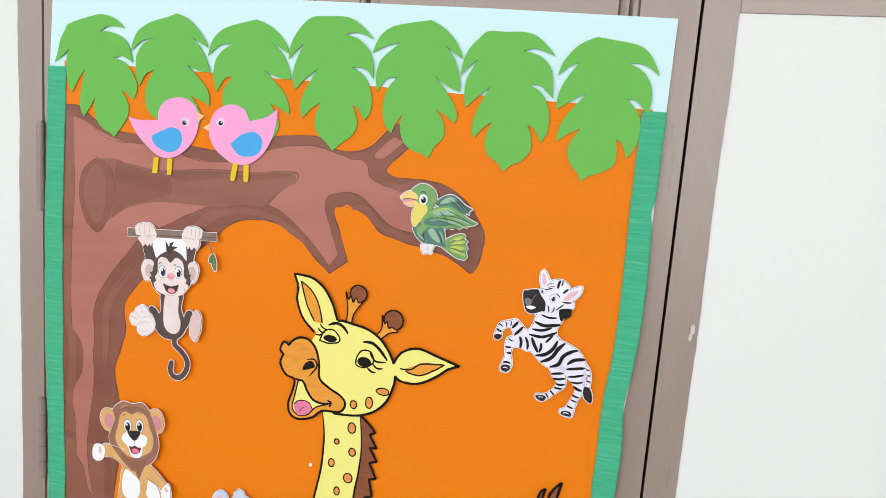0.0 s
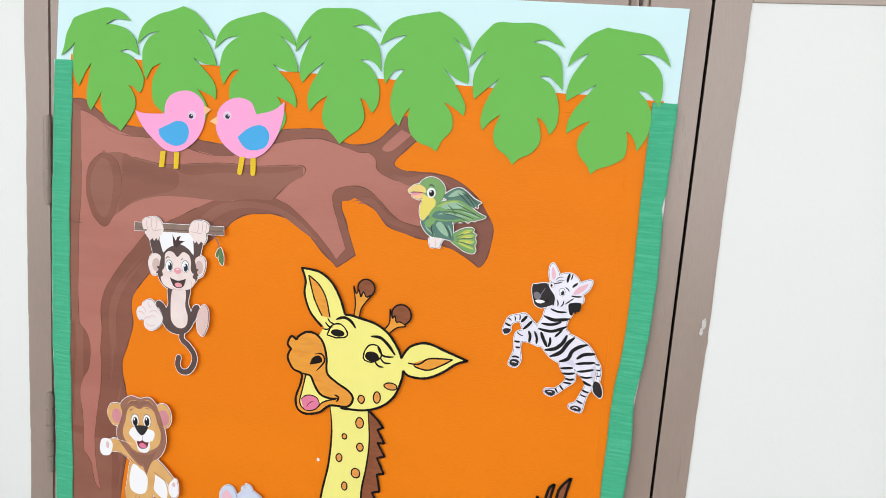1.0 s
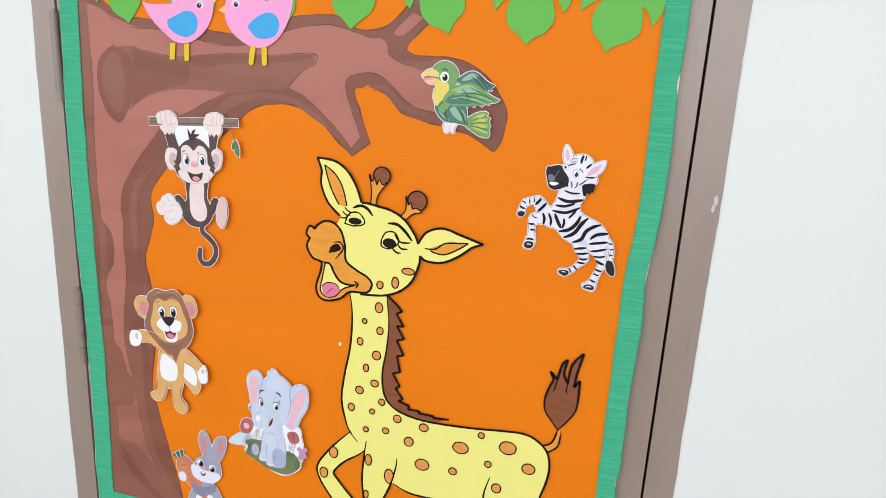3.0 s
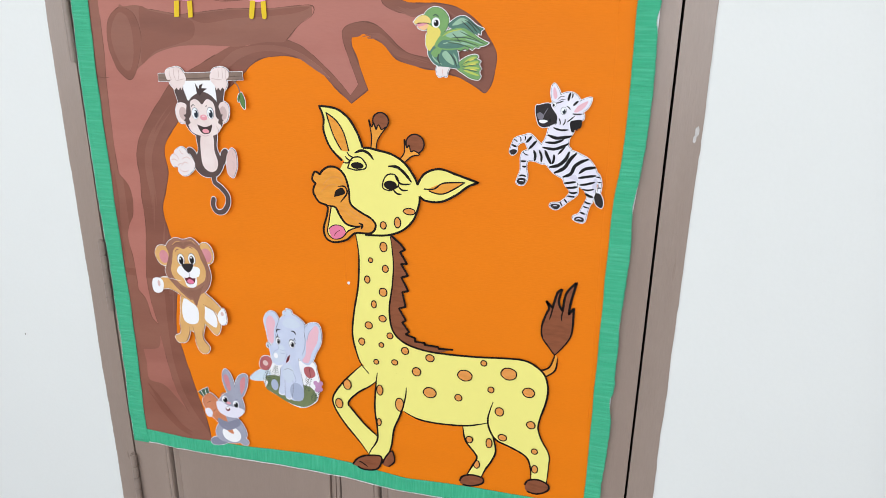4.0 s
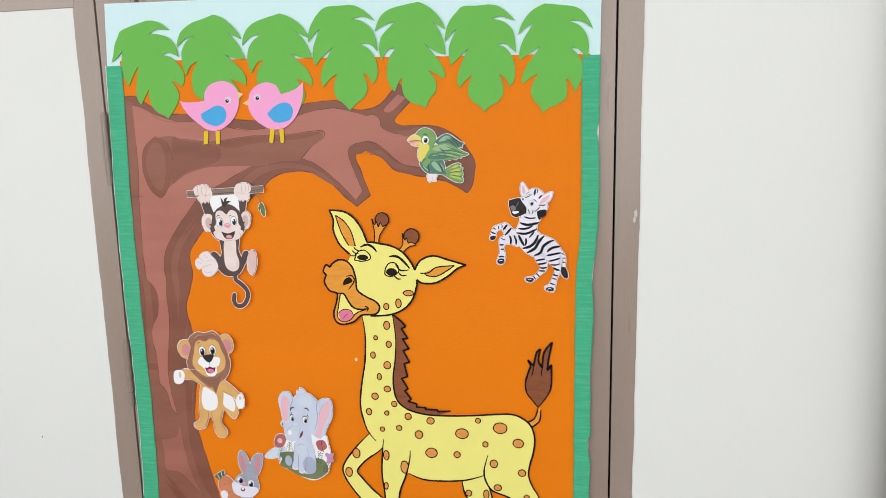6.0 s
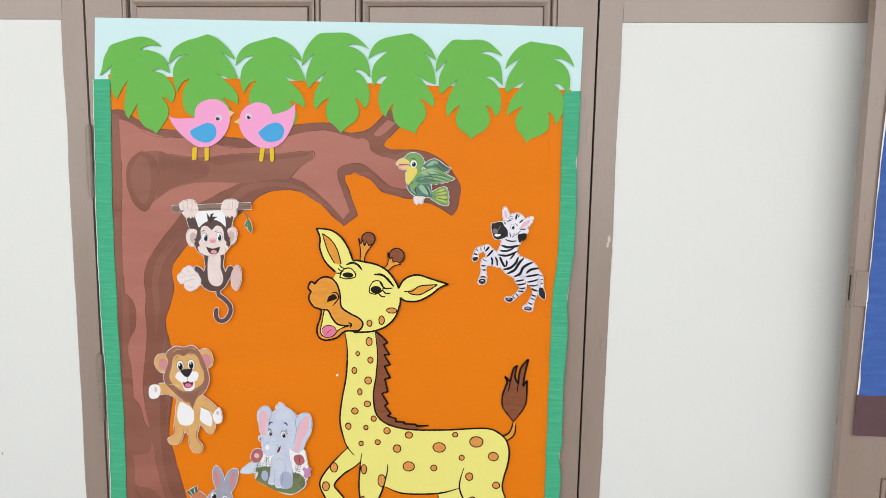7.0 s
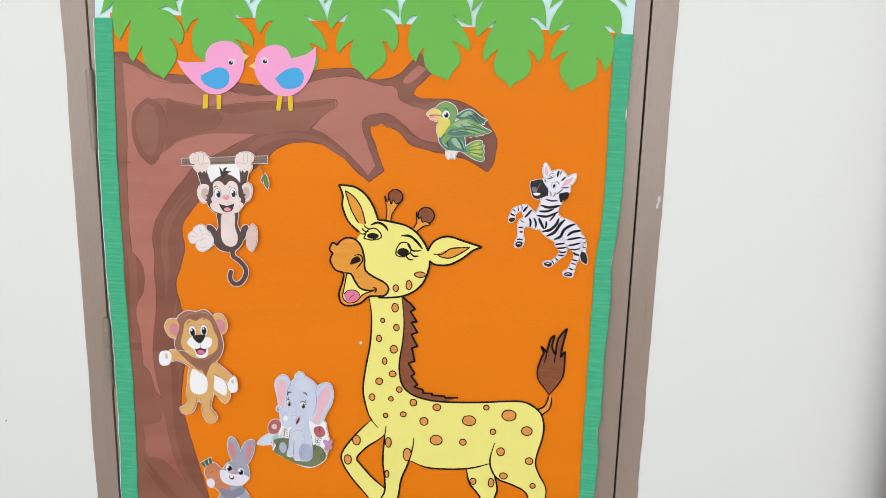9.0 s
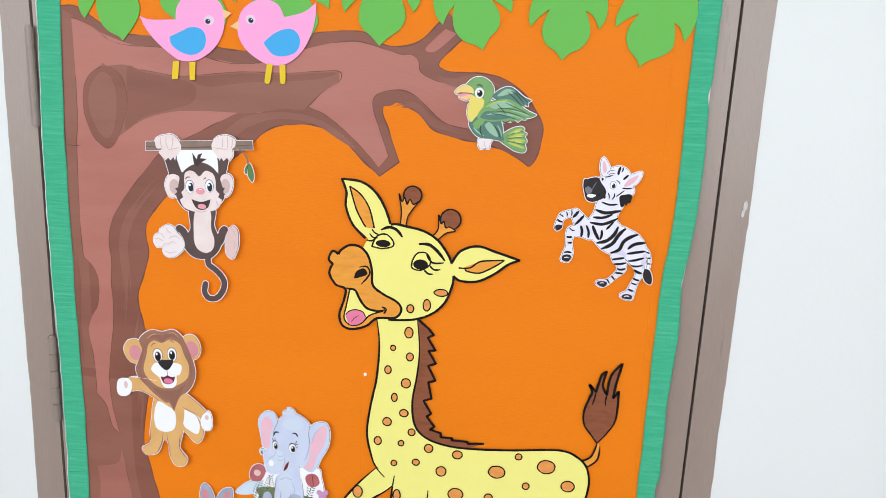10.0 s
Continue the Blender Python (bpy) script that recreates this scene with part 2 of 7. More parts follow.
def paper(name, h, vary=0.03, rough=0.5, scale=60.0, bump=0.05, **more):
    return material(name, srgb(h), rough, vary, scale, bump, 700, shine=0.15, **more)


def foam(name, h):
    return material(name, srgb(h), 0.6, 0.02, 12, 0.08, 500, shine=0.15)


def marker(name, h, dark):
    """Felt pen laid on in overlapping strokes."""
    return material(name, srgb(h), 0.55, 0.10, 60, 0.06, 300, (1.0, 1, 4.0), stain=srgb(dark), stain_scale=45, stain_amount=0.5, shine=0.12)


def paint(name, h, dark):
    """Poster paint brushed on thinly."""
    return material(name, srgb(h), 0.5, 0.06, 14, 0.12, 180, (0.5, 1, 2.0), stain=srgb(dark), stain_scale=9, stain_amount=0.75, shine=0.3)


PINK, BLUE, PEACH, YELLOWFOAM = foam("pink_foam", "F2A3D0"), foam("blue_foam", "4AA6DE"), foam("peach_foam", "EFBF8E"), foam("yellow_foam", "E2BE2A")
LEAF = foam("green_foam", "6BB552")
YELLOW = paper("yellow_card", "EDE482", 0.015)
INK, PUPIL = paper("black_marker", "17100E", 0.2, 0.5), paper("black_print", "1C1A1C", 0.15, 0.45)
TAN, SPOT = marker("orange_marker", "E49A3C", "D98428"), marker("spot_marker", "E0974F", "D0803A")
MARKBROWN = marker("brown_marker", "8A5238", "6A3C28")
WHITE, EYEWHITE = paper("white_card", "F0EEF0"), paper("white_vinyl", "EDEDEF", 0.01, 0.3)
VINYL = paper("clear_eye_vinyl", "E2C8DA", 0.01, 0.3)
PRINTWHITE = paper("white_print", "EAE6F1", 0.04, stain=srgb("D8D2E4"), stain_scale=40, stain_amount=0.5)
TONGUE, NOSEPINK, MOUTH = paper("pink_print", "DE7A9A"), paper("nose_print", "E39AA4"), paper("mouth_print", "6A2E36")
BARK, BARKDARK = paper("bark_print", "8A7468", 0.15, stain=srgb("6E5C52"), stain_scale=35, stain_amount=0.45), paper("bark_shade_print", "6A574E", 0.1)
LEAFGREEN, LEAFDARK, OLIVE, FERN = paper("leaf_print", "5E8048"), paper("dark_leaf_print", "4C6450"), paper("grass_print", "76805A", 0.2, stain=srgb("5E6A48"), stain_scale=35, stain_amount=0.45), paper("fern_print", "3F4A42", 0.1)
MONKEY, MONKEYDARK = paper("monkey_print", "5C4A47", 0.12, stain=srgb("463A38"), stain_scale=35, stain_amount=0.45), paper("monkey_hair_print", "463836", 0.1)
SKIN, SKINSHADE, SKINROSE = paper("skin_print", "EAD9D5", 0.04, stain=srgb("D8BCB6"), stain_scale=35, stain_amount=0.45), paper("skin_shade_print", "CDB2AD", 0.05), paper("rose_skin_print", "DDBDB8", 0.06)
IRIS = paper("iris_print", "28303C")
GOLD, MANE, MANEDARK = paper("gold_print", "DCAC6E", 0.06, stain=srgb("CB9656"), stain_scale=35, stain_amount=0.45), paper("mane_print", "9C6E5C", 0.12, stain=srgb("86594A"), stain_scale=35, stain_amount=0.45), paper("mane_shade_print", "8E6352", 0.1)
EARPINK, EARROSE, NOSEDARK = paper("ear_print", "D08C92", 0.06, stain=srgb("BC7480"), stain_scale=35, stain_amount=0.45), paper("pale_ear_print", "E6B6C2", 0.05), paper("dark_nose_print", "302B2D", 0.15, stain=srgb("241F20"), stain_scale=60, stain_amount=0.45)
PALEBLUE, FLOWER, LILAC = paper("pale_blue_print", "CBD8E4"), paper("flower_print", "B8686A", 0.15, stain=srgb("94484C"), stain_scale=35, stain_amount=0.45), paper("lilac_print", "C08FB4", 0.1)
ELEPHANT, ELEPHANTSHADE, ELEPHANTLIGHT = paper("elephant_print", "CAD0E4", 0.05, stain=srgb("B5BDD6"), stain_scale=35, stain_amount=0.45), paper("elephant_shade_print", "AAB2CA", 0.06), paper("elephant_light_print", "CBD3E2", 0.04)
RABBIT, RABBITDARK, RABBITLIGHT = paper("rabbit_print", "A3A3B4", 0.08, stain=srgb("8A8892"), stain_scale=35, stain_amount=0.45), paper("rabbit_shade_print", "87879A", 0.08), paper("rabbit_light_print", "E4E0EC", 0.04)
CARROT = paper("carrot_print", "CE8460", 0.08, stain=srgb("B86C4A"), stain_scale=35, stain_amount=0.45)
PARROT, PARROTDARK, PARROTSHEEN = paper("parrot_print", "7DA566", 0.18, stain=srgb("588658"), stain_scale=60, stain_amount=0.45), paper("parrot_shade_print", "5A7F72", 0.25, stain=srgb("40625A"), stain_scale=60, stain_amount=0.45), paper("parrot_sheen_print", "9ABBA0", 0.2, stain=srgb("739C80"), stain_scale=60, stain_amount=0.45)
LIME, CANARY, BEAK = paper("lime_print", "B9C45C", 0.1), paper("canary_print", "E2D06A", 0.06), paper("beak_print", "E8CC7C", 0.05)
FOOTSKIN = paper("pale_foot_print", "E9DDDC", 0.04)
LAVENDER = paper("lavender_print", "D5D0E1", 0.04)
GREYINK = paper("grey_print", "77727C", 0.1)
TREELIGHT, TREEDARK, TREEMID = paint("light_brown_paint", "AF6F62", "A26154"), paint("dark_brown_paint", "865343", "744436"), paint("middle_brown_paint", "8E5C4C", "7F4D3E")
TREEPALE, TREERIM = paint("pale_brown_paint", "A26659", "8C5446"), paint("dried_paint_edge", "6C4032", "5C3428")
STEP = 0.000014


class Collage:
    """A decoration built up from flat pieces, each lying on the ones before it; sizes in millimetres."""

    def __init__(self, name, x, z, lift, label, category, base):
        self.thing = empty(name, (x, 0, z), label, category)
        self.lift, self.base, self.depth, self.found, self.cut, self.left = lift, base / 1000, base / 1000, {}, [], 0.0
        self.contour, self.limbs = GREYINK, []
        if lift:
            self.depth += 0.0006

    def place(self, name, data, mat):
        up, _, low = name.rpartition(">")
        ob = mesh_object(low, *data, mat, self.found.get(up, self.thing))
        self.found[low] = ob
        return ob

    def next_depth(self):
        self.depth += STEP
        return self.depth

    def flat(self, name, mat, poly, cut):
        self.left = min(self.left, min(p[0] for p in poly))
        if cut:
            self.cut.append(poly)
        return self.place(name, sheet_data(poly, self.next_depth(), 0.00045), mat)

    def shape(self, name, mat, pts, cut=False, curved=True):
        poly = [(x / 1000, z / 1000) for x, z in pts]
        poly = smooth_curve(poly) if curved else poly
        if area(poly) < 0:
            poly.reverse()
        if name in ("leg", "body", "head"):
            self.limbs.append(poly)
        return self.flat(name, mat, poly, cut)

    def kept_inside(self, poly, centre):
        """The outline drawn in to the edge of the leg or body on which its centre lies."""
        c = Vector(centre)
        for edge in reversed(self.limbs):
            ring = [Vector(p) for p in edge]
            pairs = list(zip(ring, ring[1:] + ring[:1]))

            def inside(p):
                return sum((a.y > p.y) != (b.y > p.y) and p.x < (b.x - a.x) * (p.y - a.y) / (b.y - a.y) + a.x for a, b in pairs) % 2 == 1

            if not inside(c):
                continue
            out = []
            for p in map(Vector, poly):
                if not inside(p):
                    near = []
                    for a, b in pairs:
                        d = b - a
                        u = max(0.0, min(1.0, (p - a).dot(d) / d.length_squared)) if d.length_squared else 0.0
                        near.append(a + d * u)
                    p = min(near, key=lambda q: (q - p).length)
                out.append((p.x, p.y))
            return out
        return poly

    def oval(self, name, mat, x, z, rx, rz, cut=False, rim=0.0):
        ring = [(math.cos(i * math.tau / 28), math.sin(i * math.tau / 28)) for i in range(28)]
        wob = [1 + 0.05 * noise.noise((x, z, i * 0.45)) * (rim > 0) for i in range(28)]
        poly = [((x + rx * c * w) / 1000, (z + rz * s * w) / 1000) for (c, s), w in zip(ring, wob)]
        if rim:
            poly = self.kept_inside(poly, (x / 1000, z / 1000))
        ob = self.flat(name, mat, poly, cut)
        if rim:
            self.found["spot"] = ob
            self.ribbon(name + ">outline", INK, rim / 1000, poly + poly[:1], False, False)
        return ob

    def ring(self, name, mat, width, x, z, rx, rz):
        self.ribbon(name, mat, width / 1000, [((x + rx * math.cos(i * math.tau / 28)) / 1000, (z + rz * math.sin(i * math.tau / 28)) / 1000) for i in range(29)], False, False)

    def line(self, name, mat, width, pts, cut=False, taper=True):
        self.ribbon(name, mat, width / 1000, smooth_curve([(x / 1000, z / 1000) for x, z in pts], closed=False), taper, cut)

    def brush(self, name, mat, width, count, pts):
        """One pass of a dry brush: a bundle of thin uneven strokes side by side."""
        way = [Vector(p) for p in smooth_curve([(x / 1000, z / 1000) for x, z in pts], closed=False, steps=10)]
        y, verts, faces, seed = self.next_depth(), [], [], len(self.found) * 3.7 + pts[0][0]
        for k in range(count):
            side = (k / (count - 1) - 0.5) * width / 1000
            a = int(len(way) * 0.28 * random.random())
            b = len(way) - int(len(way) * 0.28 * random.random())
            w = width / 1000 / count * random.uniform(1.2, 2.8)
            row = way[a:b]
            for i, p in enumerate(row):
                d = (row[min(i + 1, len(row) - 1)] - row[max(i - 1, 0)]).normalized()
                q = Vector((-d.y, d.x))
                p = p + q * (side + 0.0008 * noise.noise((seed + k, i * 0.15, 0)))
                t = w * 0.5 * min(1.0, 0.1 + 3.5 * min(i, len(row) - 1 - i) / len(row)) * (1 + 0.3 * noise.noise((seed, i * 0.3, k)))
                verts += [(p.x - q.x * t, -y - k * 0.000003, p.y - q.y * t), (p.x + q.x * t, -y - k * 0.000003, p.y + q.y * t)]
            n = len(verts) - 2 * len(row)
            faces += [(n + 2 * i, n + 2 * i + 2, n + 2 * i + 3, n + 2 * i + 1) for i in range(len(row) - 1)]
        self.place(name, (verts, faces), mat)

    def frond(self, name, mat, a, b, n, reach):
        """A fern leaf: a bent stem with pairs of narrow leaflets, in one piece."""
        a, b, y = Vector(a) / 1000, Vector(b) / 1000, self.next_depth()
        d = (b - a).normalized()
        q, verts, faces = Vector((-d.y, d.x)), [], []
        for k in range(n):
            u = (k + 0.5) / n
            p = a.lerp(b, u) + q * 0.0015 * math.sin(u * 3)
            for side in (-1, 1):
                tip = p + (q * side + d * 0.55).normalized() * reach / 1000 * (1 - 0.55 * u)
                w = d * reach / 1000 * 0.13
                m, i = p.lerp(tip, 0.55), len(verts)
                verts += [(v.x, -y, v.y) for v in (p, m - w, tip, m + w)]
                faces.append((i, i + 1, i + 2, i + 3))
        self.place(name, (verts, faces), mat)

    def ribbon(self, name, mat, width, way, taper, cut):
        def strip(w):
            way_v = [Vector(p) for p in way]
            run = [0.0]
            for a, b in zip(way_v, way_v[1:]):
                run.append(run[-1] + (b - a).length)
            out = []
            for i, p in enumerate(way_v):
                d = way_v[min(i + 1, len(way) - 1)] - way_v[max(i - 1, 0)]
                d = d.normalized() if d.length > 1e-9 else Vector((1, 0))
                end = min(run[i], run[-1] - run[i])
                k = min(1.0, 0.45 + end / (0.22 * run[-1] + 1e-9) * 0.55) if taper else 1.0
                if mat is INK:
                    k *= 1.12 + 0.18 * noise.noise((p.x * 160, p.y * 160, 0))
                if mat is TREERIM:
                    k *= max(0.08, 0.75 + 1.5 * noise.noise((p.x * 55, p.y * 55, 2)))
                if not taper and w > 0.004:
                    k = math.sqrt(max(0.12, 1 - (1 - min(1, end / (w * 0.5))) ** 2))
                out.append((p, Vector((-d.y, d.x)) * w * k / 2))
            return out

        y = self.next_depth()
        row = strip(width)
        verts = [v for p, o in row for v in ((p.x - o.x, -y, p.y - o.y), (p.x + o.x, -y, p.y + o.y))]
        faces = [(2 * i, 2 * i + 2, 2 * i + 3, 2 * i + 1) for i in range(len(row) - 1)]
        self.place(name, (verts, faces), mat)
        if cut:
            self.cut.append([(p.x - o.x, p.y - o.y) for p, o in row] + [(p.x + o.x, p.y + o.y) for p, o in reversed(row)])
            if area(self.cut[-1]) < 0:
                self.cut[-1].reverse()
            self.left = min(self.left, min(p[0] for p in way))

    def finish(self):
        """The white paper that the print was cut out of, a little larger all round."""
        if not self.lift:
            return
        verts, faces = [], []
        for k, poly in enumerate(self.cut):
            v, f = sheet_data(grown(poly, 0.0013), self.base + k * 0.000012, 0.0004)
            faces += [tuple(i + len(verts) for i in t) for t in f]
            verts += v
        lines, rims = [], []
        for k, poly in enumerate(self.cut):
            v, f = sheet_data(grown(poly, 0.00038), self.base + 0.00035 + k * 0.000009, 0.0002)
            rims += [tuple(i + len(lines) for i in t) for t in f]
            lines += v
        mesh_object("contour", lines, rims, self.contour, self.thing, "thin printed outline")
        mesh_object("cut_border", verts, faces, WHITE, self.thing, "white edge left round the cut print")
        self.thing.rotation_euler = (0, 0, -radians(self.lift))
        self.thing.location.y = self.left * math.sin(radians(self.lift))


def edge_wander(seed, s):
    return 0.0012 * noise.noise((seed, s * 30, 0)) + 0.0008 * noise.noise((seed, s * 95, 5))


def edge_points(edge, seed, out):
    """The hand-cut outer edge of a strip, moved outwards, at close steps along it."""
    way = sorted(smooth_curve(edge, closed=False, steps=5))
    a, b = way[0][0], way[-1][0]
    n = int((b - a) / 0.004)
    steps = [a + (b - a) * i / n for i in range(n + 1)]
    return [(s, float(np.interp(s, [p[0] for p in way], [p[1] for p in way])) + edge_wander(seed, s) + out) for s in steps]


def crepe_strip(name, inner, outer, upright, mat, label, seed):
    """A strip of crinkled crepe paper between two hand-cut pinked edges, each given as (along, across)."""
    a, b = inner[0][0], inner[-1][0]
    n, m = int(abs(b - a) / 0.00075), 9
    edges = [smooth_curve(e, closed=False, steps=5) for e in (inner, outer)]
    edges = [sorted(e) for e in edges]
    verts, faces = [], []
    for i in range(n + 1):
        s = a + (b - a) * i / n
        lo, hi = (float(np.interp(s, [p[0] for p in e], [p[1] for p in e])) for e in edges)
        way = 1 if hi > lo else -1
        pink = 0.0005 * way * (1 if i % 4 < 2 else -1)
        lo += 0.0009 * noise.noise((seed + 7, s * 24, 0))
        hi += edge_wander(seed, s)
        for j in range(m + 1):
            w = j / m
            c = lo + (hi - lo) * w + (pink if j == m else -pink if j == 0 else 0)
            wave = 0.0006 * noise.noise((seed, i * 0.42, w * 1.2)) + 0.0003 * noise.noise((seed + 9, i * 1.15, w * 3.0)) + 0.0007 * noise.noise((seed + 3, s * 26, w * 2.0)) + 0.0003 * (w > 0.95)
            verts.append((c, -0.0015 - wave, s) if upright else (s, -0.0015 - wave, c))
    for i in range(n):
        for j in range(m):
            k = i * (m + 1) + j
            faces.append((k, k + 1, k + m + 2, k + m + 1))
    ob = mesh_object(name, verts, faces, mat)
    ob.modifiers.new("thickness", "SOLIDIFY").thickness = 0.0004
    for p in ob.data.polygons:
        p.use_smooth = True
    return tagged(ob, label, "paper border", "crepe border")


def paper_leaf(k, pts, x, z):
    """A broad notched jungle leaf cut from green foam."""
    poly = smooth_curve([(p / 1000, q / 1000) for p, q in pts])
    ob = sheet("leaf_cutout", poly, 0.0019 + 0.0003 * (k % 2), 0.0010, LEAF)
    ob.location = (x, 0, z)
    tagged(ob, "broad notched jungle leaf cut from bright green foam", "leaf cutout", "leaves along the top")


# ---- the collage on the door ----
tagged(sheet("sky_paper", [(-0.4185, 1.735), (0.4005, 1.735)] + [(0.4015, 1.8555), (0.2, 1.8605), (-0.02, 1.8635), (-0.2, 1.866), (-0.411, 1.8695)], -0.0012, 0.0009, SKY), "pale blue paper strip along the top of the collage", "paper")
ORANGE_TOP = [(0.386 - 0.7775 * i / 80, 1.757 + 0.0187 * i / 80 + 0.0010 * noise.noise((4, i * 0.5, 0))) for i in range(81)]
tagged(sheet("orange_paper", [(-0.3975, 0.93), (0.385, 0.94)] + ORANGE_TOP, 0.0, 0.001, ORANGE), "orange felt-like backing paper of the collage", "paper")


def crease(a, b, wide, high, seed, label):
    """A raised, slightly crooked fold in the backing paper."""
    a, b = Vector(a), Vector(b)
    d = (b - a).normalized()
    n = int((b - a).length / 0.006)
    verts, faces = [], []
    for i in range(n + 1):
        p = a.lerp(b, i / n) + Vector((-d.y, d.x)) * 0.0012 * noise.noise((seed, i * 0.4, 0))
        h = high * (0.35 + 0.65 * abs(noise.noise((seed, i * 0.27, 5))) * 2)
        for w, y in ((-wide, 0.00005), (-wide * 0.3, h), (wide * 0.2, h * 0.6), (wide, 0.00005)):
            verts.append((p.x - d.y * w, -y, p.y + d.x * w))
    for i in range(n):
        for j in range(3):
            k = 4 * i + j
            faces.append((k, k + 1, k + 5, k + 4))
    return tagged(mesh_object("paper_fold", verts, faces, ORANGE), label, "paper fold")


crease((-0.001, 0.955), (-0.006, 1.46), 0.0012, 0.0006, 2.0, "upright fold where two orange sheets meet")
crease((0.353, 1.70), (0.362, 1.10), 0.0011, 0.0007, 6.0, "upright fold near the edge of the orange sheet")
crease((-0.05, 1.036), (0.21, 1.046), 0.0009, 0.0005, 11.0, "level fold low on the orange sheet")
crease((0.05, 1.585), (0.36, 1.577), 0.0008, 0.0003, 15.0, "faint level fold across the orange sheet")
crease((0.02, 1.744), (0.36, 1.738), 0.0009, 0.0006, 19.0, "level fold under the leaves")
HINGE_IN = [(1.768, -0.3875), (1.723, -0.389), (1.649, -0.391), (1.55, -0.394), (1.475, -0.3945), (1.40, -0.3935), (1.328, -0.394), (1.245, -0.392), (1.161, -0.391), (1.05, -0.392), (0.98, -0.394), (0.912, -0.3935)]
HINGE_OUT = [(1.768, -0.4175), (1.65, -0.4205), (1.56, -0.4235), (1.473, -0.4245), (1.353, -0.424), (1.312, -0.423), (1.264, -0.4205), (1.158, -0.4205), (1.05, -0.4215), (0.984, -0.424), (0.912, -0.4225)]
LOCK_IN = [(1.755, 0.374), (1.635, 0.374), (1.542, 0.3748), (1.47, 0.373), (1.426, 0.3685), (1.349, 0.367), (1.284, 0.367), (1.164, 0.3668), (1.06, 0.3668), (0.989, 0.3672), (0.924, 0.366)]
LOCK_OUT = [(1.755, 0.4012), (1.676, 0.4008), (1.655, 0.4), (1.639, 0.3975), (1.622, 0.4005), (1.552, 0.4018), (1.485, 0.4), (1.456, 0.397), (1.412, 0.393), (1.36, 0.3955), (1.30, 0.394), (1.255, 0.3918), (1.16, 0.3932), (1.134, 0.389), (1.10, 0.3935), (1.042, 0.392), (0.992, 0.3895), (0.924, 0.3912)]
FOOT_IN = [(-0.421, 0.941), (-0.395, 0.941), (-0.32, 0.9385), (-0.185, 0.945), (-0.087, 0.9525), (-0.005, 0.951), (0.08, 0.9425), (0.162, 0.947), (0.268, 0.950), (0.392, 0.9525)]
FOOT_OUT = [(-0.421, 0.913), (-0.391, 0.9155), (-0.316, 0.9135), (-0.219, 0.917), (-0.101, 0.921), (-0.006, 0.921), (0.079, 0.9165), (0.151, 0.919), (0.269, 0.9245), (0.392, 0.9255)]
under = edge_points(FOOT_OUT, 9.7, -0.0034)[:-1] + [(x, z) for z, x in ((0.93, 0.3885), (1.0, 0.389), (1.14, 0.3905), (1.30, 0.3925), (1.40, 0.3925), (1.47, 0.3985), (1.64, 0.4000), (1.745, 0.3995))]
under += [(x, z) for z, x in reversed(edge_points(HINGE_OUT, 1.3, -0.0026)) if z > 0.917]
tagged(sheet("underlay_paper", under, -0.0008, 0.0006, WHITE), "white paper under the collage, showing at its edges", "paper")
crepe_strip("crepe_border", HINGE_IN, HINGE_OUT, True, CREPE, "crinkled green crepe strip down the hinge side", 1.3)
crepe_strip("crepe_border", LOCK_IN, LOCK_OUT, True, CREPE, "crinkled green crepe strip with a torn wavy edge", 5.1)
crepe_strip("crepe_border", FOOT_IN, FOOT_OUT, False, CREPE_UP, "crinkled green crepe strip along the bottom", 9.7)


# ---- decorations ----

bird = Collage("bird_cutout", -0.224, 1.634, 0.0, "pink foam bird with a blue wing and googly eye", "bird decoration", 2.7)
bird.shape("body", PINK, [(-63.2, 73.3), (-63.2, 73.3), (-49.1, 69.7), (-17.9, 71), (-17.9, 71), (-16.5, 84.3), (-8.2, 95.8), (7, 101.8), (23.8, 101.3), (38.3, 91.3), (42.9, 77.1), (40.9, 58.7), (31.3, 41.2), (17.2, 29), (2, 22.6), (-15.3, 23.5), (-31.1, 33.6), (-46.2, 46.7), (-56.9, 60.2)], cut=True)
bird.shape("beak", PEACH, [(41, 85), (41, 85), (51.9, 80.6), (51.9, 80.6), (42.2, 72.7), (42.2, 72.7)])
bird.shape("wing", BLUE, [(-26.2, 50.4), (-26.2, 50.4), (-11.6, 57.3), (1.1, 62.6), (13.9, 60.5), (19.3, 49.9), (15.3, 37), (1.8, 30.1), (-13.7, 33.4), (-24.3, 41.5)])
bird.oval("eye", VINYL, 23.8, 71.5, 6.2, 5.7)
bird.oval("eye>pupil", IRIS, 22.2, 70, 3.2, 2.9)
bird.oval("eye>glint", WHITE, 23.2, 71.2, 0.8, 0.7)
bird.shape("leg", YELLOWFOAM, [(-23.1, 21.4), (-15.3, 22), (-17.4, 0.8), (-25.3, 0.1)], curved=False)
bird.shape("leg", YELLOWFOAM, [(-2.3, 21.5), (5.4, 22.1), (4.2, 0.3), (-2.7, -0.3)], curved=False)
bird.finish()

bird = Collage("bird_cutout", -0.123, 1.635, 0.0, "pink foam bird facing its pair, blue wing", "bird decoration", 2.7)
bird.shape("body", PINK, [(54.3, 95.3), (54.3, 95.3), (39.1, 83.8), (15.4, 77.3), (15.4, 77.3), (8.5, 91.1), (-5.4, 96.6), (-19.2, 95.1), (-33.6, 86.3), (-40.6, 73.6), (-41.7, 55.4), (-33.7, 39.9), (-21, 29.2), (-5.1, 21.6), (13.6, 21.7), (29.4, 30.2), (42.3, 45.5), (50.9, 65.4), (54.1, 81.9)], cut=True)
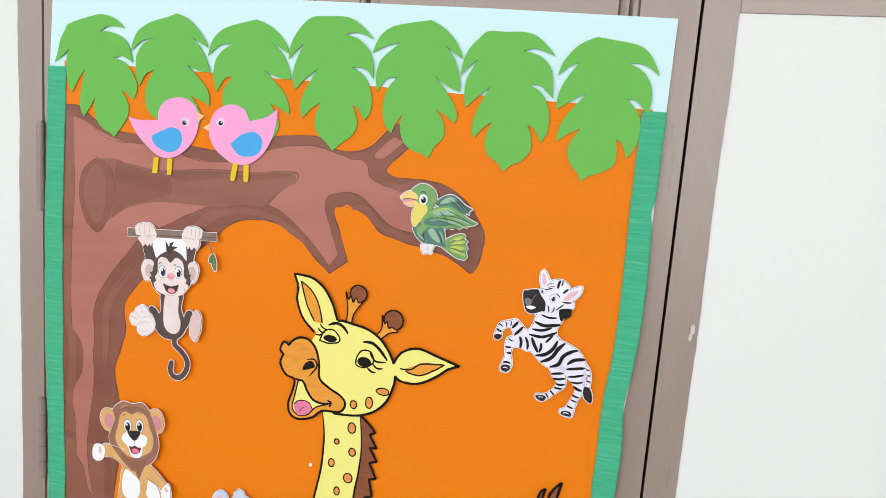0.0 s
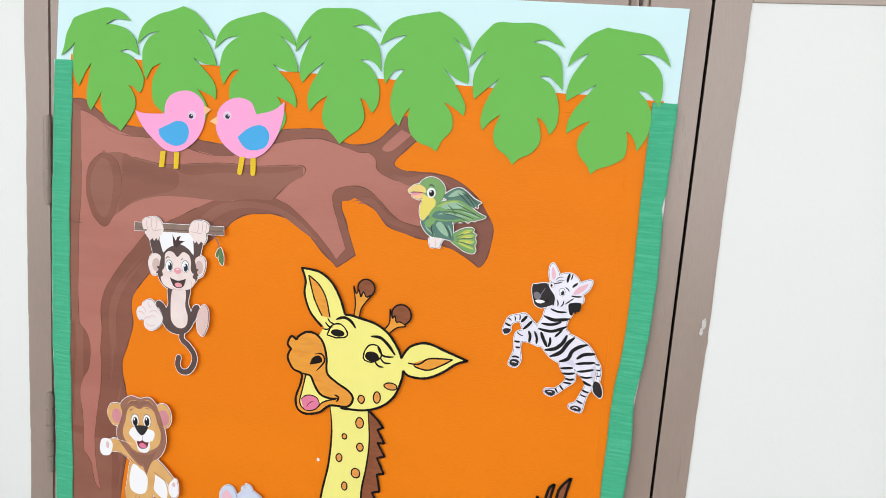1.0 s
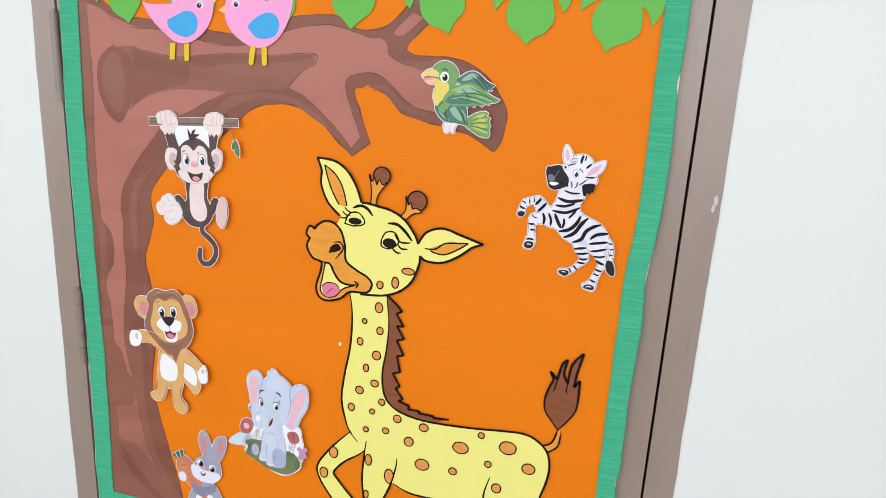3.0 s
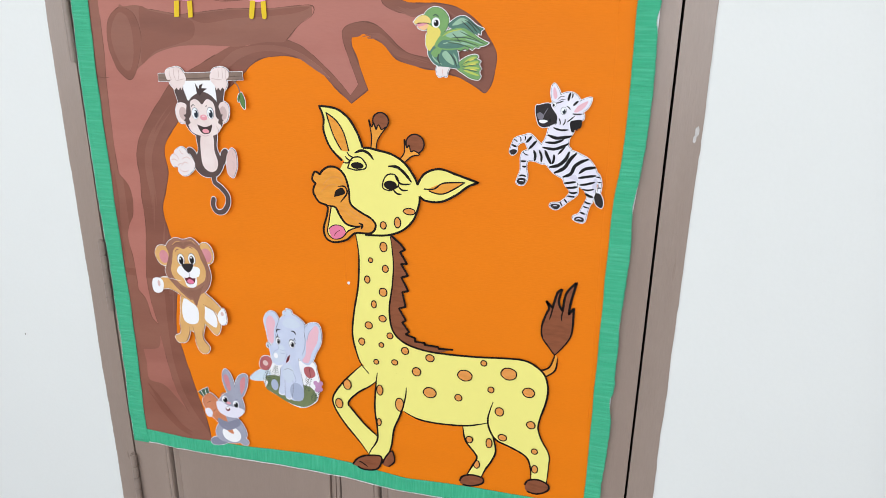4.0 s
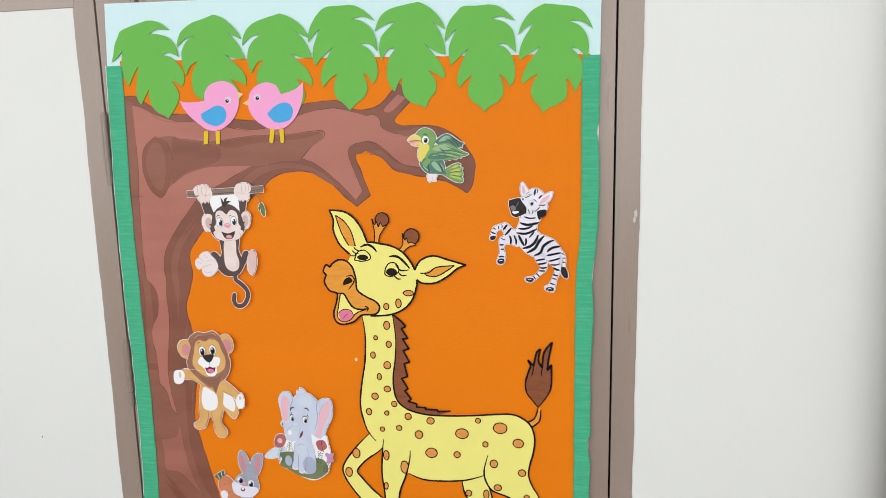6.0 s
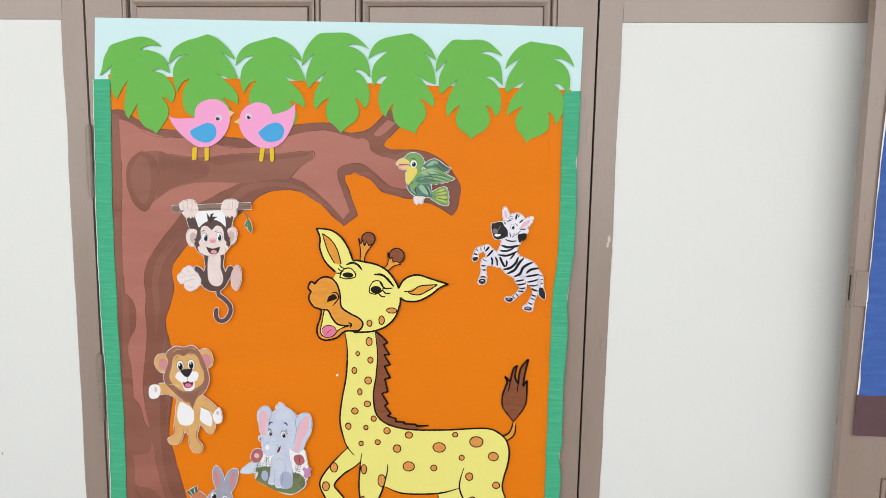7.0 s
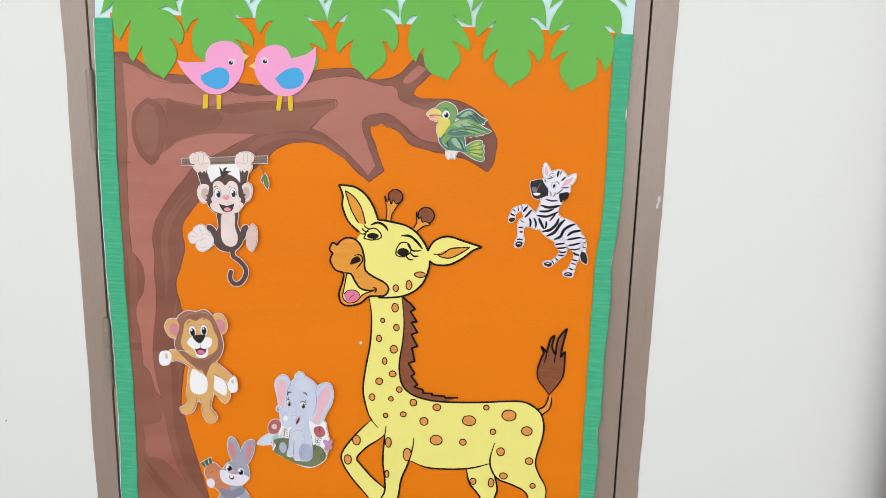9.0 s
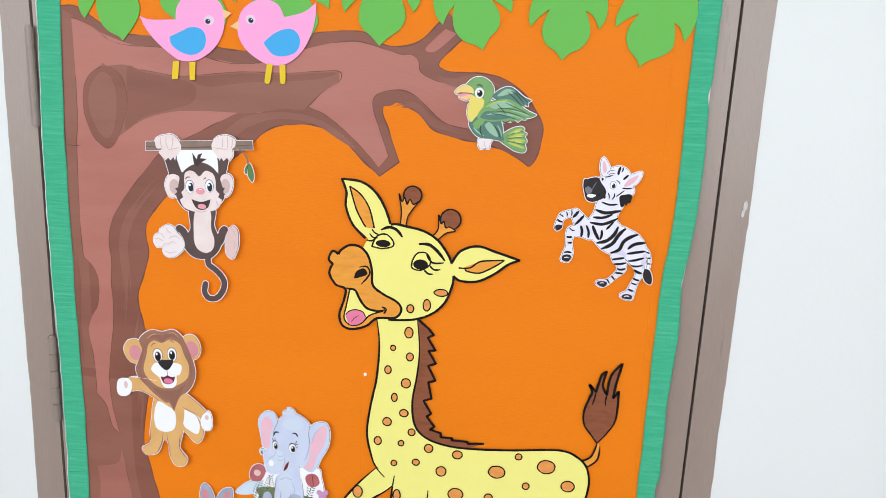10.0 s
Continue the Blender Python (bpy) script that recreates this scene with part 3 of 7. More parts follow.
bird.shape("beak", PEACH, [(-40.5, 71.4), (-40.5, 71.4), (-51.1, 64.2), (-51.1, 64.2), (-40.2, 59.8), (-40.2, 59.8)])
bird.shape("wing", BLUE, [(-10.1, 46.7), (-10.1, 46.7), (4.1, 58.6), (20, 64), (30.5, 60.4), (35, 50), (29.9, 37.4), (15.6, 32), (1, 33.8)])
bird.oval("eye", VINYL, -25.8, 73.1, 6.1, 5.6)
bird.oval("eye>pupil", IRIS, -25.4, 72, 3.2, 2.9)
bird.oval("eye>glint", WHITE, -24.4, 73.2, 0.8, 0.7)
bird.shape("leg", YELLOWFOAM, [(-6, 22.3), (-6, 22.3), (1.4, 22.2), (1.4, 22.2), (-1.8, 4), (-3.6, -0.8), (-7.2, -1), (-9, 3)])
bird.shape("leg", YELLOWFOAM, [(9.6, 21.4), (9.6, 21.4), (16.8, 21.9), (16.8, 21.9), (17, 4), (15.4, -0.6), (11.6, -0.8), (10, 3)])
bird.finish()

giraffe = Collage("giraffe_cutout", 0.105, 0.945, 0.0, "large yellow paper giraffe outlined in black marker with orange spots", "giraffe cutout", 2.7)
giraffe.shape("leg", YELLOW, [(-86.9, 187.9), (-86.9, 187.9), (-113.7, 159.2), (-135.3, 127.3), (-134.4, 106.5), (-117.7, 79.3), (-93.7, 50.9), (-79.4, 31.6), (-79.4, 31.6), (-63.9, 45), (-53.4, 60.6), (-53.4, 60.6), (-82.4, 82.6), (-103.3, 105.8), (-110.7, 118.3), (-94.9, 138.2), (-74.7, 153.2), (-63.6, 163.8), (-63.6, 163.8), (-59.3, 178.5)])
giraffe.line("outline", INK, 2.6, [(-86.9, 187.9), (-113.7, 159.2), (-135.3, 127.3), (-134.4, 106.5), (-117.7, 79.3), (-93.7, 50.9), (-79.4, 31.6)])
giraffe.line("outline", INK, 2.6, [(-55.4, 60.3), (-82.4, 82.6), (-103.3, 105.8), (-110.7, 118.3), (-94.9, 138.2), (-74.7, 153.2), (-63.6, 163.8)])
giraffe.shape("leg", YELLOW, [(74.5, 112.8), (74.5, 112.8), (79.2, 87), (93.3, 68.6), (98, 59), (90.7, 42.1), (81.4, 24.6), (81.4, 24.6), (105, 23.4), (105, 23.4), (111.3, 40.4), (120.2, 57.5), (126.3, 76.1), (122.3, 98.9), (117.3, 123.3), (117.3, 123.3)])
giraffe.line("outline", INK, 2.6, [(74.5, 112.8), (79.2, 87), (93.3, 68.6), (98, 59), (90.7, 42.1), (81.5, 22.5)])
giraffe.line("outline", INK, 2.6, [(105, 23.4), (111.3, 40.4), (120.2, 57.5), (126.3, 76.1), (122.3, 98.9), (116.4, 123.2)])
giraffe.shape("tail", TAN, [(180.8, 219.2), (180.8, 219.2), (197.5, 227.9), (204.1, 249.9), (204.1, 249.9), (207.6, 245.7), (206.8, 227.2), (189.6, 211), (189.6, 211)])
giraffe.line("outline", INK, 2.2, [(180.7, 221.1), (197.4, 229.7), (204, 251.7)])
giraffe.line("outline", INK, 2.2, [(187.9, 210.8), (205.2, 225.1), (207.6, 245.7)])
giraffe.shape("tuft", MARKBROWN, [(203.3, 249.8), (193.5, 262.3), (184.7, 274.8), (183.2, 292.6), (188.3, 310.9), (191.3, 320), (186.8, 330.1), (186.8, 330.1), (196.2, 320.5), (196.2, 320.5), (201, 342.7), (207.2, 349.4), (207.2, 349.4), (204, 330), (210.2, 317.6), (210.2, 317.6), (213.1, 343.9), (225.9, 361.3), (225.9, 361.3), (220.1, 331.7), (218.6, 314.1), (218.6, 314.1), (224.6, 323.4), (224.6, 323.4), (225.1, 297.2), (222.7, 279.1), (212.8, 261.8)])
giraffe.line("outline", INK, 3, [(203.3, 249.8), (193.5, 262.3), (184.7, 274.8), (183.2, 292.6), (188.3, 310.9), (191.3, 320), (186.8, 330.1), (186.8, 330.1), (196.2, 320.5), (196.2, 320.5), (201, 342.7), (207.2, 349.4), (207.2, 349.4), (204, 330), (210.2, 317.6), (210.2, 317.6), (213.1, 343.9), (225.9, 361.3), (225.9, 361.3), (220.1, 331.7), (218.6, 314.1), (218.6, 314.1), (224.6, 323.4), (224.6, 323.4), (225.1, 297.2), (222.7, 279.1), (212.8, 261.8), (203.3, 249.8)])
giraffe.line("stroke", INK, 1.8, [(196.2, 320.5), (194.9, 311.6), (192.8, 302.6)])
giraffe.line("stroke", INK, 1.8, [(210.2, 317.6), (209, 308.7), (210.1, 302.6)])
giraffe.line("stroke", MARKBROWN, 1.4, [(195.9, 267.1), (197.3, 294.2), (202.9, 316.8)])
giraffe.shape("mane", MARKBROWN, [(-38.1, 402.2), (-23.3, 390.2), (-16.4, 382), (-23.6, 377.8), (-13.3, 361), (-22.3, 360.2), (-11.9, 343.2), (-21.9, 339.5), (-11.5, 319.6), (-20.6, 316.9), (-15.7, 294.3), (-25.9, 290.5), (-15.3, 272.9), (-20.9, 268.5), (-10.2, 254.6), (-15.8, 250.2), (-1.1, 246.1), (-1.2, 240.4), (14.4, 240.3), (13.4, 237.3), (34.4, 237), (35.3, 234.2), (56.9, 235.9), (30.7, 226), (-1.4, 227.9), (-21.7, 236.1), (-36.1, 253.6), (-41.6, 288.9), (-36.8, 324.5), (-35.8, 360.8)], curved=False)
giraffe.line("outline", INK, 2.8, [(-38.1, 402.2), (-23.3, 390.2), (-23.3, 390.2), (-16.4, 382), (-16.4, 382), (-23.6, 377.8), (-23.6, 377.8), (-13.3, 361), (-13.3, 361), (-22.3, 360.2), (-22.3, 360.2), (-11.9, 343.2), (-11.9, 343.2), (-21.9, 339.5), (-21.9, 339.5), (-11.5, 319.6), (-11.5, 319.6), (-20.6, 316.9), (-20.6, 316.9), (-15.7, 294.3), (-15.7, 294.3), (-25.9, 290.5), (-25.9, 290.5), (-15.3, 272.9), (-15.3, 272.9), (-20.9, 268.5), (-20.9, 268.5), (-10.2, 254.6), (-10.2, 254.6), (-15.8, 250.2), (-15.8, 250.2), (-1.1, 246.1), (-1.1, 246.1), (-1.2, 240.4), (-1.2, 240.4), (14.4, 240.3), (14.4, 240.3), (13.4, 237.3), (13.4, 237.3), (34.4, 237), (34.4, 237), (35.3, 234.2), (35.3, 234.2), (56.9, 235.9), (56.9, 235.9)], taper=False)
giraffe.shape("body", YELLOW, [(-90.6, 400.9), (-90.6, 400.9), (-86.7, 365.5), (-88.8, 319.6), (-96.4, 276.5), (-100.1, 237.6), (-93, 204.1), (-80.3, 183.8), (-60, 158.3), (-41.5, 130.3), (-18.7, 119.3), (6, 109.6), (39.1, 108.4), (80.9, 112.8), (112.8, 123.6), (135.3, 126), (161.6, 139.9), (186.9, 167.9), (198, 193.3), (192, 216), (176.1, 229.8), (158.9, 235.1), (133, 233.8), (89.1, 229.4), (39.8, 227.1), (7.8, 229), (-19.8, 237.3), (-36.1, 254.5), (-40.7, 287.1), (-35.9, 324.6), (-33.9, 361), (-38, 404.8), (-38, 404.8)])
giraffe.shape("leg", YELLOW, [(-60.5, 198.2), (-60.5, 198.2), (-62.9, 157.9), (-66.3, 116.4), (-62.7, 80.4), (-63.4, 59), (-74.1, 39), (-79.6, 26.1), (-79.6, 26.1), (-49.6, 25.7), (-49.6, 25.7), (-39.9, 52.1), (-35, 84.6), (-24.6, 112.2), (-16.3, 144.1), (-13.7, 174.5), (-13.7, 174.5)])
giraffe.shape("leg", YELLOW, [(125.4, 173.8), (125.4, 173.8), (112.7, 132.6), (115.7, 113), (126.9, 96.6), (149.7, 88.1), (172.4, 76.5), (180.2, 57.4), (181.9, 34.9), (181.9, 34.9), (205.2, 35.9), (205.2, 35.9), (206.6, 67), (205.8, 87.1), (193.4, 110.1), (187.5, 129), (190.2, 149), (196.7, 183.6), (196.7, 183.6)])
giraffe.line("outline", INK, 2.6, [(-90.7, 397.3), (-86.7, 365.5), (-88.8, 319.6), (-96.4, 276.5), (-100.1, 237.6), (-93, 204.1), (-85.9, 188), (-74.8, 175.4)])
giraffe.line("outline", INK, 2.6, [(-38.1, 401.3), (-33.9, 361), (-35.9, 324.6), (-40.7, 287.1), (-36.1, 254.5), (-19.8, 237.3), (7.8, 229), (39.8, 227.1), (89.1, 229.4), (133, 233.8), (158.9, 235.1), (176.1, 229.8), (192, 216), (198, 193.3), (195.5, 169.1), (190.2, 149), (187.5, 129), (193.4, 110.1), (205.8, 87.1), (206.6, 67), (205.2, 35.9)])
giraffe.line("outline", INK, 2.6, [(-18.7, 119.3), (6, 109.6), (39.1, 108.4), (80.9, 112.8), (112.8, 123.6)])
giraffe.line("outline", INK, 2.6, [(-61.2, 179.2), (-63.9, 157.8), (-66.3, 116.4), (-62.7, 80.4), (-63.4, 59), (-74.1, 39), (-79.6, 26.1)])
giraffe.line("outline", INK, 2.6, [(-14.9, 161.4), (-16.3, 144.1), (-24.6, 112.2), (-35, 84.6), (-39.9, 52.1), (-49.6, 25.7)])
giraffe.line("outline", INK, 2.6, [(119.4, 160.3), (112.7, 132.6), (115.7, 113), (126.9, 96.6), (149.7, 88.1), (172.4, 76.5), (180.2, 57.4), (181.9, 34.9)])
giraffe.shape("hoof", MARKBROWN, [(-54.8, 17.2), (-49.4, 31.2), (-39.1, 43.6), (-34.6, 26.1), (-44.9, 13.4)])
giraffe.line("outline", INK, 2.2, [(-54.8, 17.2), (-49.4, 31.2), (-39.1, 43.6), (-34.6, 26.1), (-44.9, 13.4)], taper=False)
giraffe.shape("hoof", MARKBROWN, [(-105.9, 5.1), (-105.9, 5.1), (-98.2, 17.5), (-82.6, 26.7), (-59.4, 30.6), (-56.7, 20.1), (-65.3, 4.4), (-85.7, -0.3), (-97.8, 3.2)])
giraffe.line("outline", INK, 2.6, [(-105.9, 5.1), (-98.2, 17.5), (-82.6, 26.7), (-59.4, 30.6), (-56.7, 20.1), (-65.3, 4.4), (-85.7, -0.3), (-97.8, 3.2)], taper=False)
giraffe.line("crease", INK, 2, [(-80.4, 6.2), (-90.3, 12.2), (-95.3, 13.6)])
giraffe.shape("hoof", MARKBROWN, [(72, 12.2), (76.7, 21.6), (90.8, 27.3), (107.7, 25), (107.9, 15.4), (91, 7.1), (76.8, 6.7)])
giraffe.line("outline", INK, 2.6, [(72, 12.2), (76.7, 21.6), (90.8, 27.3), (107.7, 25), (107.9, 15.4), (91, 7.1), (76.8, 6.7)], taper=False)
giraffe.shape("hoof", MARKBROWN, [(173.1, 27.1), (178.2, 36.4), (193.4, 40.1), (207.9, 34.4), (207.5, 23.9), (192.5, 14.9), (177.1, 16.3)])
giraffe.line("outline", INK, 2.6, [(173.1, 27.1), (178.2, 36.4), (193.4, 40.1), (207.9, 34.4), (207.5, 23.9), (192.5, 14.9), (177.1, 16.3)], taper=False)
giraffe.oval("spot", SPOT, -48.6, 382.9, 5.4, 7.1, rim=1.5)
giraffe.oval("spot", SPOT, -68.5, 360.7, 3.3, 3.6, rim=1.5)
giraffe.oval("spot", SPOT, -46.1, 350, 4.6, 5.4, rim=1.5)
giraffe.oval("spot", SPOT, -74.3, 330.2, 4.2, 5.5, rim=1.5)
giraffe.oval("spot", SPOT, -50, 313.1, 6, 6.5, rim=1.5)
giraffe.oval("spot", SPOT, -64.7, 292.1, 3.8, 5.7, rim=1.5)
giraffe.oval("spot", SPOT, -51.4, 270.9, 5.6, 5.2, rim=1.5)
giraffe.oval("spot", SPOT, -73.5, 257, 5.7, 5.8, rim=1.5)
giraffe.oval("spot", SPOT, -85.2, 228.6, 4.8, 5.9, rim=1.5)
giraffe.oval("spot", SPOT, -53.8, 227.5, 3.8, 3.9, rim=1.5)
giraffe.oval("spot", SPOT, -40.1, 244.5, 4.7, 4.8, rim=1.5)
giraffe.oval("spot", SPOT, -16.4, 223.2, 5.6, 5.8, rim=1.5)
giraffe.oval("spot", SPOT, -62.4, 198, 3.9, 4, rim=1.5)
giraffe.oval("spot", SPOT, -32.9, 201.7, 4.8, 4.4, rim=1.5)
giraffe.oval("spot", SPOT, 1.6, 191.4, 6.6, 6.9, rim=1.5)
giraffe.oval("spot", SPOT, 22.3, 217.3, 6.5, 5.8, rim=1.5)
giraffe.oval("spot", SPOT, 75.9, 197.1, 10.9, 8.7, rim=1.5)
giraffe.oval("spot", SPOT, 103.4, 221.7, 4.4, 4.3, rim=1.5)
giraffe.oval("spot", SPOT, 140.5, 210.3, 11.4, 9.4, rim=1.5)
giraffe.oval("spot", SPOT, 170.7, 184.8, 8.7, 7.6, rim=1.5)
giraffe.oval("spot", SPOT, 115.5, 180.2, 4.5, 4.8, rim=1.5)
giraffe.oval("spot", SPOT, 22.6, 159.6, 9.9, 8.5, rim=1.5)
giraffe.oval("spot", SPOT, 67, 158.8, 5.5, 5.4, rim=1.5)
giraffe.oval("spot", SPOT, 129.5, 146, 6.3, 6.9, rim=1.5)
giraffe.oval("spot", SPOT, 176.8, 132.3, 6.2, 5.9, rim=1.5)
giraffe.oval("spot", SPOT, 135.8, 103.1, 6.4, 5.5, rim=1.5)
giraffe.oval("spot", SPOT, 184.5, 88.7, 4.5, 4.5, rim=1.5)
giraffe.oval("spot", SPOT, -111.1, 151.3, 6.5, 8.8, rim=1.5)
giraffe.oval("spot", SPOT, -125.9, 115.1, 6.1, 8.5, rim=1.5)
giraffe.oval("spot", SPOT, -57.3, 150.5, 4.9, 8.7, rim=1.5)
giraffe.oval("spot", SPOT, -59.3, 93.5, 3.5, 6.3, rim=1.5)
giraffe.oval("spot", SPOT, -25.2, 130.6, 6.8, 11.3, rim=1.5)
giraffe.oval("spot", SPOT, 85.7, 90.1, 5.1, 5.6, rim=1.5)
giraffe.oval("spot", SPOT, 116, 89.8, 4.6, 8.1, rim=1.5)
giraffe.oval("spot", SPOT, 98.1, 48.6, 4.7, 6.8, rim=1.5)
giraffe.oval("spot", SPOT, 186.5, 58.5, 4.5, 6.6, rim=1.5)
giraffe.oval("ball", MARKBROWN, -49.8, 561.7, 11.3, 11.3)
giraffe.ring("outline", INK, 1.8, -49.8, 561.7, 11.3, 11.3)
giraffe.oval("ball", MARKBROWN, -1.3, 533.9, 12.7, 12.8)
giraffe.ring("outline", INK, 1.8, -1.3, 533.9, 12.7, 12.8)
giraffe.shape("horn", TAN, [(-66.8, 562.8), (-62.9, 553.1), (-59.6, 558.3), (-56.4, 550), (-53.1, 556.5), (-48.7, 550.4), (-42.4, 553.6), (-49.8, 543.2), (-55.2, 533.6), (-56.9, 521.3), (-64.8, 520.9), (-63.2, 540.3)], curved=False)
giraffe.line("outline", INK, 1.6, [(-64.8, 520.9), (-63.2, 540.3), (-66.8, 562.8), (-62.9, 553.1), (-59.6, 558.3), (-56.4, 550), (-53.1, 556.5), (-48.7, 550.4), (-42.4, 553.6), (-49.8, 543.2), (-55.2, 533.6), (-56.9, 521.3)], taper=False)
giraffe.shape("horn", TAN, [(-16.4, 539.4), (-13.1, 528.2), (-9.7, 531.2), (-7.2, 523.5), (-2.3, 524.5), (5, 519.9), (-6.2, 516.4), (-17.1, 506.4), (-23, 510.3), (-16.3, 521.5)], curved=False)
giraffe.line("outline", INK, 1.6, [(-23, 511.8), (-16.3, 521.5), (-16.4, 539.4), (-13.1, 528.2), (-9.7, 531.2), (-7.2, 523.5), (-2.3, 524.5), (5, 519.9), (-6.2, 516.4), (-17.1, 506.4)], taper=False)
giraffe.shape("ear", YELLOW, [(-139, 577.3), (-139, 577.3), (-114.7, 575.1), (-96.6, 563.3), (-84, 544.1), (-76.3, 523.1), (-76.3, 523.1), (-77.3, 507.1), (-98.7, 498.5), (-107.6, 506.8), (-124.5, 522.4), (-133.5, 543.5), (-133, 561.4)])
giraffe.line("outline", INK, 2.8, [(-107.5, 503.8), (-124.5, 521), (-133.5, 543.5), (-133, 561.4), (-139, 577.3), (-139, 577.3), (-114.7, 575.1), (-96.6, 563.3), (-84, 544.1), (-76.3, 523.1), (-76.3, 523.1)], taper=False)
giraffe.shape("inner_ear", TAN, [(-128.9, 568.7), (-128.9, 568.7), (-114.4, 558.8), (-103.3, 541.6), (-97, 517.5), (-97, 517.5), (-110, 519.7), (-119.8, 540.7)])
giraffe.line("outline", INK, 1.8, [(-107.8, 518.3), (-119.7, 539.3), (-128.9, 568.7), (-128.9, 568.7), (-114.4, 558.8), (-103.3, 541.6), (-97, 517.5), (-97, 517.5)], taper=False)
giraffe.shape("ear", YELLOW, [(2.7, 477.8), (2.7, 477.8), (12.6, 494.4), (33.5, 502.2), (58.6, 495.8), (87.3, 487.4), (87.3, 487.4), (73.5, 481.5), (56.7, 468), (35.9, 457.1), (14.5, 456.5), (3.4, 462.4), (3.4, 462.4)])
giraffe.line("outline", INK, 2.8, [(2.7, 478.5), (12.6, 494.4), (33.5, 502.2), (58.6, 495.8), (87.3, 487.4), (87.3, 487.4), (73.5, 481.5), (56.7, 468), (35.9, 457.1), (14.5, 456.5), (5.6, 462.5)], taper=False)
giraffe.shape("inner_ear", TAN, [(15.8, 472.7), (15.8, 472.7), (38.1, 482.9), (59.2, 485.7), (68.3, 486.3), (68.3, 486.3), (56.1, 477.5), (38.9, 468.3), (24.6, 468.9)])
giraffe.line("outline", INK, 1.8, [(11.5, 473.2), (25.7, 474.1), (38.1, 482.9), (59.2, 485.7), (68.3, 486.3), (68.3, 486.3), (56.1, 477.5), (38.9, 468.3), (24.6, 468.9), (19.4, 471.5)], taper=False)
giraffe.shape("head", YELLOW, [(-112.9, 483), (-107.4, 498), (-95.4, 513.3), (-76.3, 523.8), (-56.2, 522.1), (-34.7, 517.6), (-16.4, 507.1), (-2.8, 489.8), (4.6, 468.3), (4.7, 449.9), (-3.6, 427), (-19.6, 410.8), (-41.2, 401.8), (-66.8, 399.2), (-89, 402.2), (-104.5, 431.5), (-112.4, 460.9)])
giraffe.line("outline", INK, 2.8, [(-76.3, 523.1), (-69.2, 524.2), (-56.2, 522.1), (-34.7, 517.6), (-16.4, 507.1), (-2.8, 489.8), (2.7, 477.8)], taper=False)
giraffe.line("outline", INK, 2.8, [(5.6, 462.5), (4.7, 449.9), (-3.6, 427), (-19.6, 410.8), (-41.2, 401.8), (-66.8, 399.2), (-75.7, 399.3)], taper=False)
giraffe.shape("muzzle", TAN, [(-142, 481.2), (-142, 481.2), (-138.4, 487.3), (-127.6, 493.9), (-114.5, 492.5), (-104.1, 482.1), (-98.6, 463.2), (-96.7, 443.2), (-82.5, 432.2), (-65.4, 423.5), (-59.2, 413.4), (-66.9, 402.2), (-90.5, 399.8), (-105, 388.1), (-124.3, 382.9), (-136.3, 388.2), (-139.5, 402.5), (-133.8, 421.9), (-132.5, 436.4), (-145.2, 441.5), (-153.5, 456), (-149.2, 468.2), (-149.2, 468.2), (-154.4, 474.5), (-149.4, 485.2)])
giraffe.line("outline", INK, 2.8, [(-142, 481.2), (-142, 481.2), (-138.4, 487.3), (-127.6, 493.9), (-114.5, 492.5), (-104.1, 482.1), (-98.6, 463.2), (-96.7, 443.2), (-82.5, 432.2), (-65.4, 423.5), (-59.2, 413.4), (-66.9, 402.2), (-90.5, 399.8), (-105, 388.1), (-124.3, 382.9), (-136.3, 388.2), (-139.5, 402.5), (-133.8, 421.9), (-132.5, 436.4), (-145.2, 441.5), (-153.5, 456), (-149.2, 468.2), (-149.2, 468.2), (-154.4, 474.5), (-149.4, 485.2), (-142, 481.2)], taper=False)
giraffe.shape("mouth", YELLOW, [(-126.6, 436), (-126.6, 436), (-117.7, 432.8), (-107.8, 416.1), (-96.6, 409.3), (-82.6, 410.3), (-82.6, 410.3), (-100.1, 403), (-111, 391.5), (-124.4, 388.2), (-133.4, 396.8), (-130.7, 414.6)])
giraffe.line("outline", INK, 1.8, [(-82.6, 410.3), (-100.1, 403), (-111, 391.5), (-124.4, 388.2), (-133.4, 396.8), (-130.7, 414.6), (-126.6, 436)], taper=False)
giraffe.shape("tongue", TONGUE, [(-131.5, 402), (-126, 407.5), (-117.5, 409.5), (-109, 407), (-105.3, 400), (-113, 391), (-125.9, 389)])
giraffe.line("outline", INK, 1.2, [(-131.5, 402), (-126, 407.5), (-117.5, 409.5), (-109, 407), (-105.3, 400)], taper=False)
giraffe.line("tongue>crease", MOUTH, 1.0, [(-124, 392), (-120, 398), (-114, 402)])
giraffe.line("outline", INK, 2.8, [(-137, 437.6), (-126.7, 436.8), (-119.3, 435), (-113.1, 423.3), (-104.1, 412.6), (-90.7, 409.7), (-80.4, 411.9)])
giraffe.line("outline", INK, 2.2, [(-85, 415.4), (-79, 412.8), (-81.8, 406.5)])
giraffe.shape("nostril", INK, [(-121.7, 450.6), (-121.7, 450.6), (-118.3, 460.5), (-108.8, 464.8), (-104.3, 457.7), (-112.3, 453.4)])
giraffe.line("outline", INK, 2, [(-115.4, 465.9), (-105.2, 467.3), (-101.4, 457.9), (-112.1, 443.7)])
giraffe.shape("eye", YELLOW, [(-99.3, 494.1), (-99.3, 494.1), (-93.1, 507.6), (-81, 510.5), (-72.1, 501.6), (-74, 494.9), (-87.7, 491.9)])
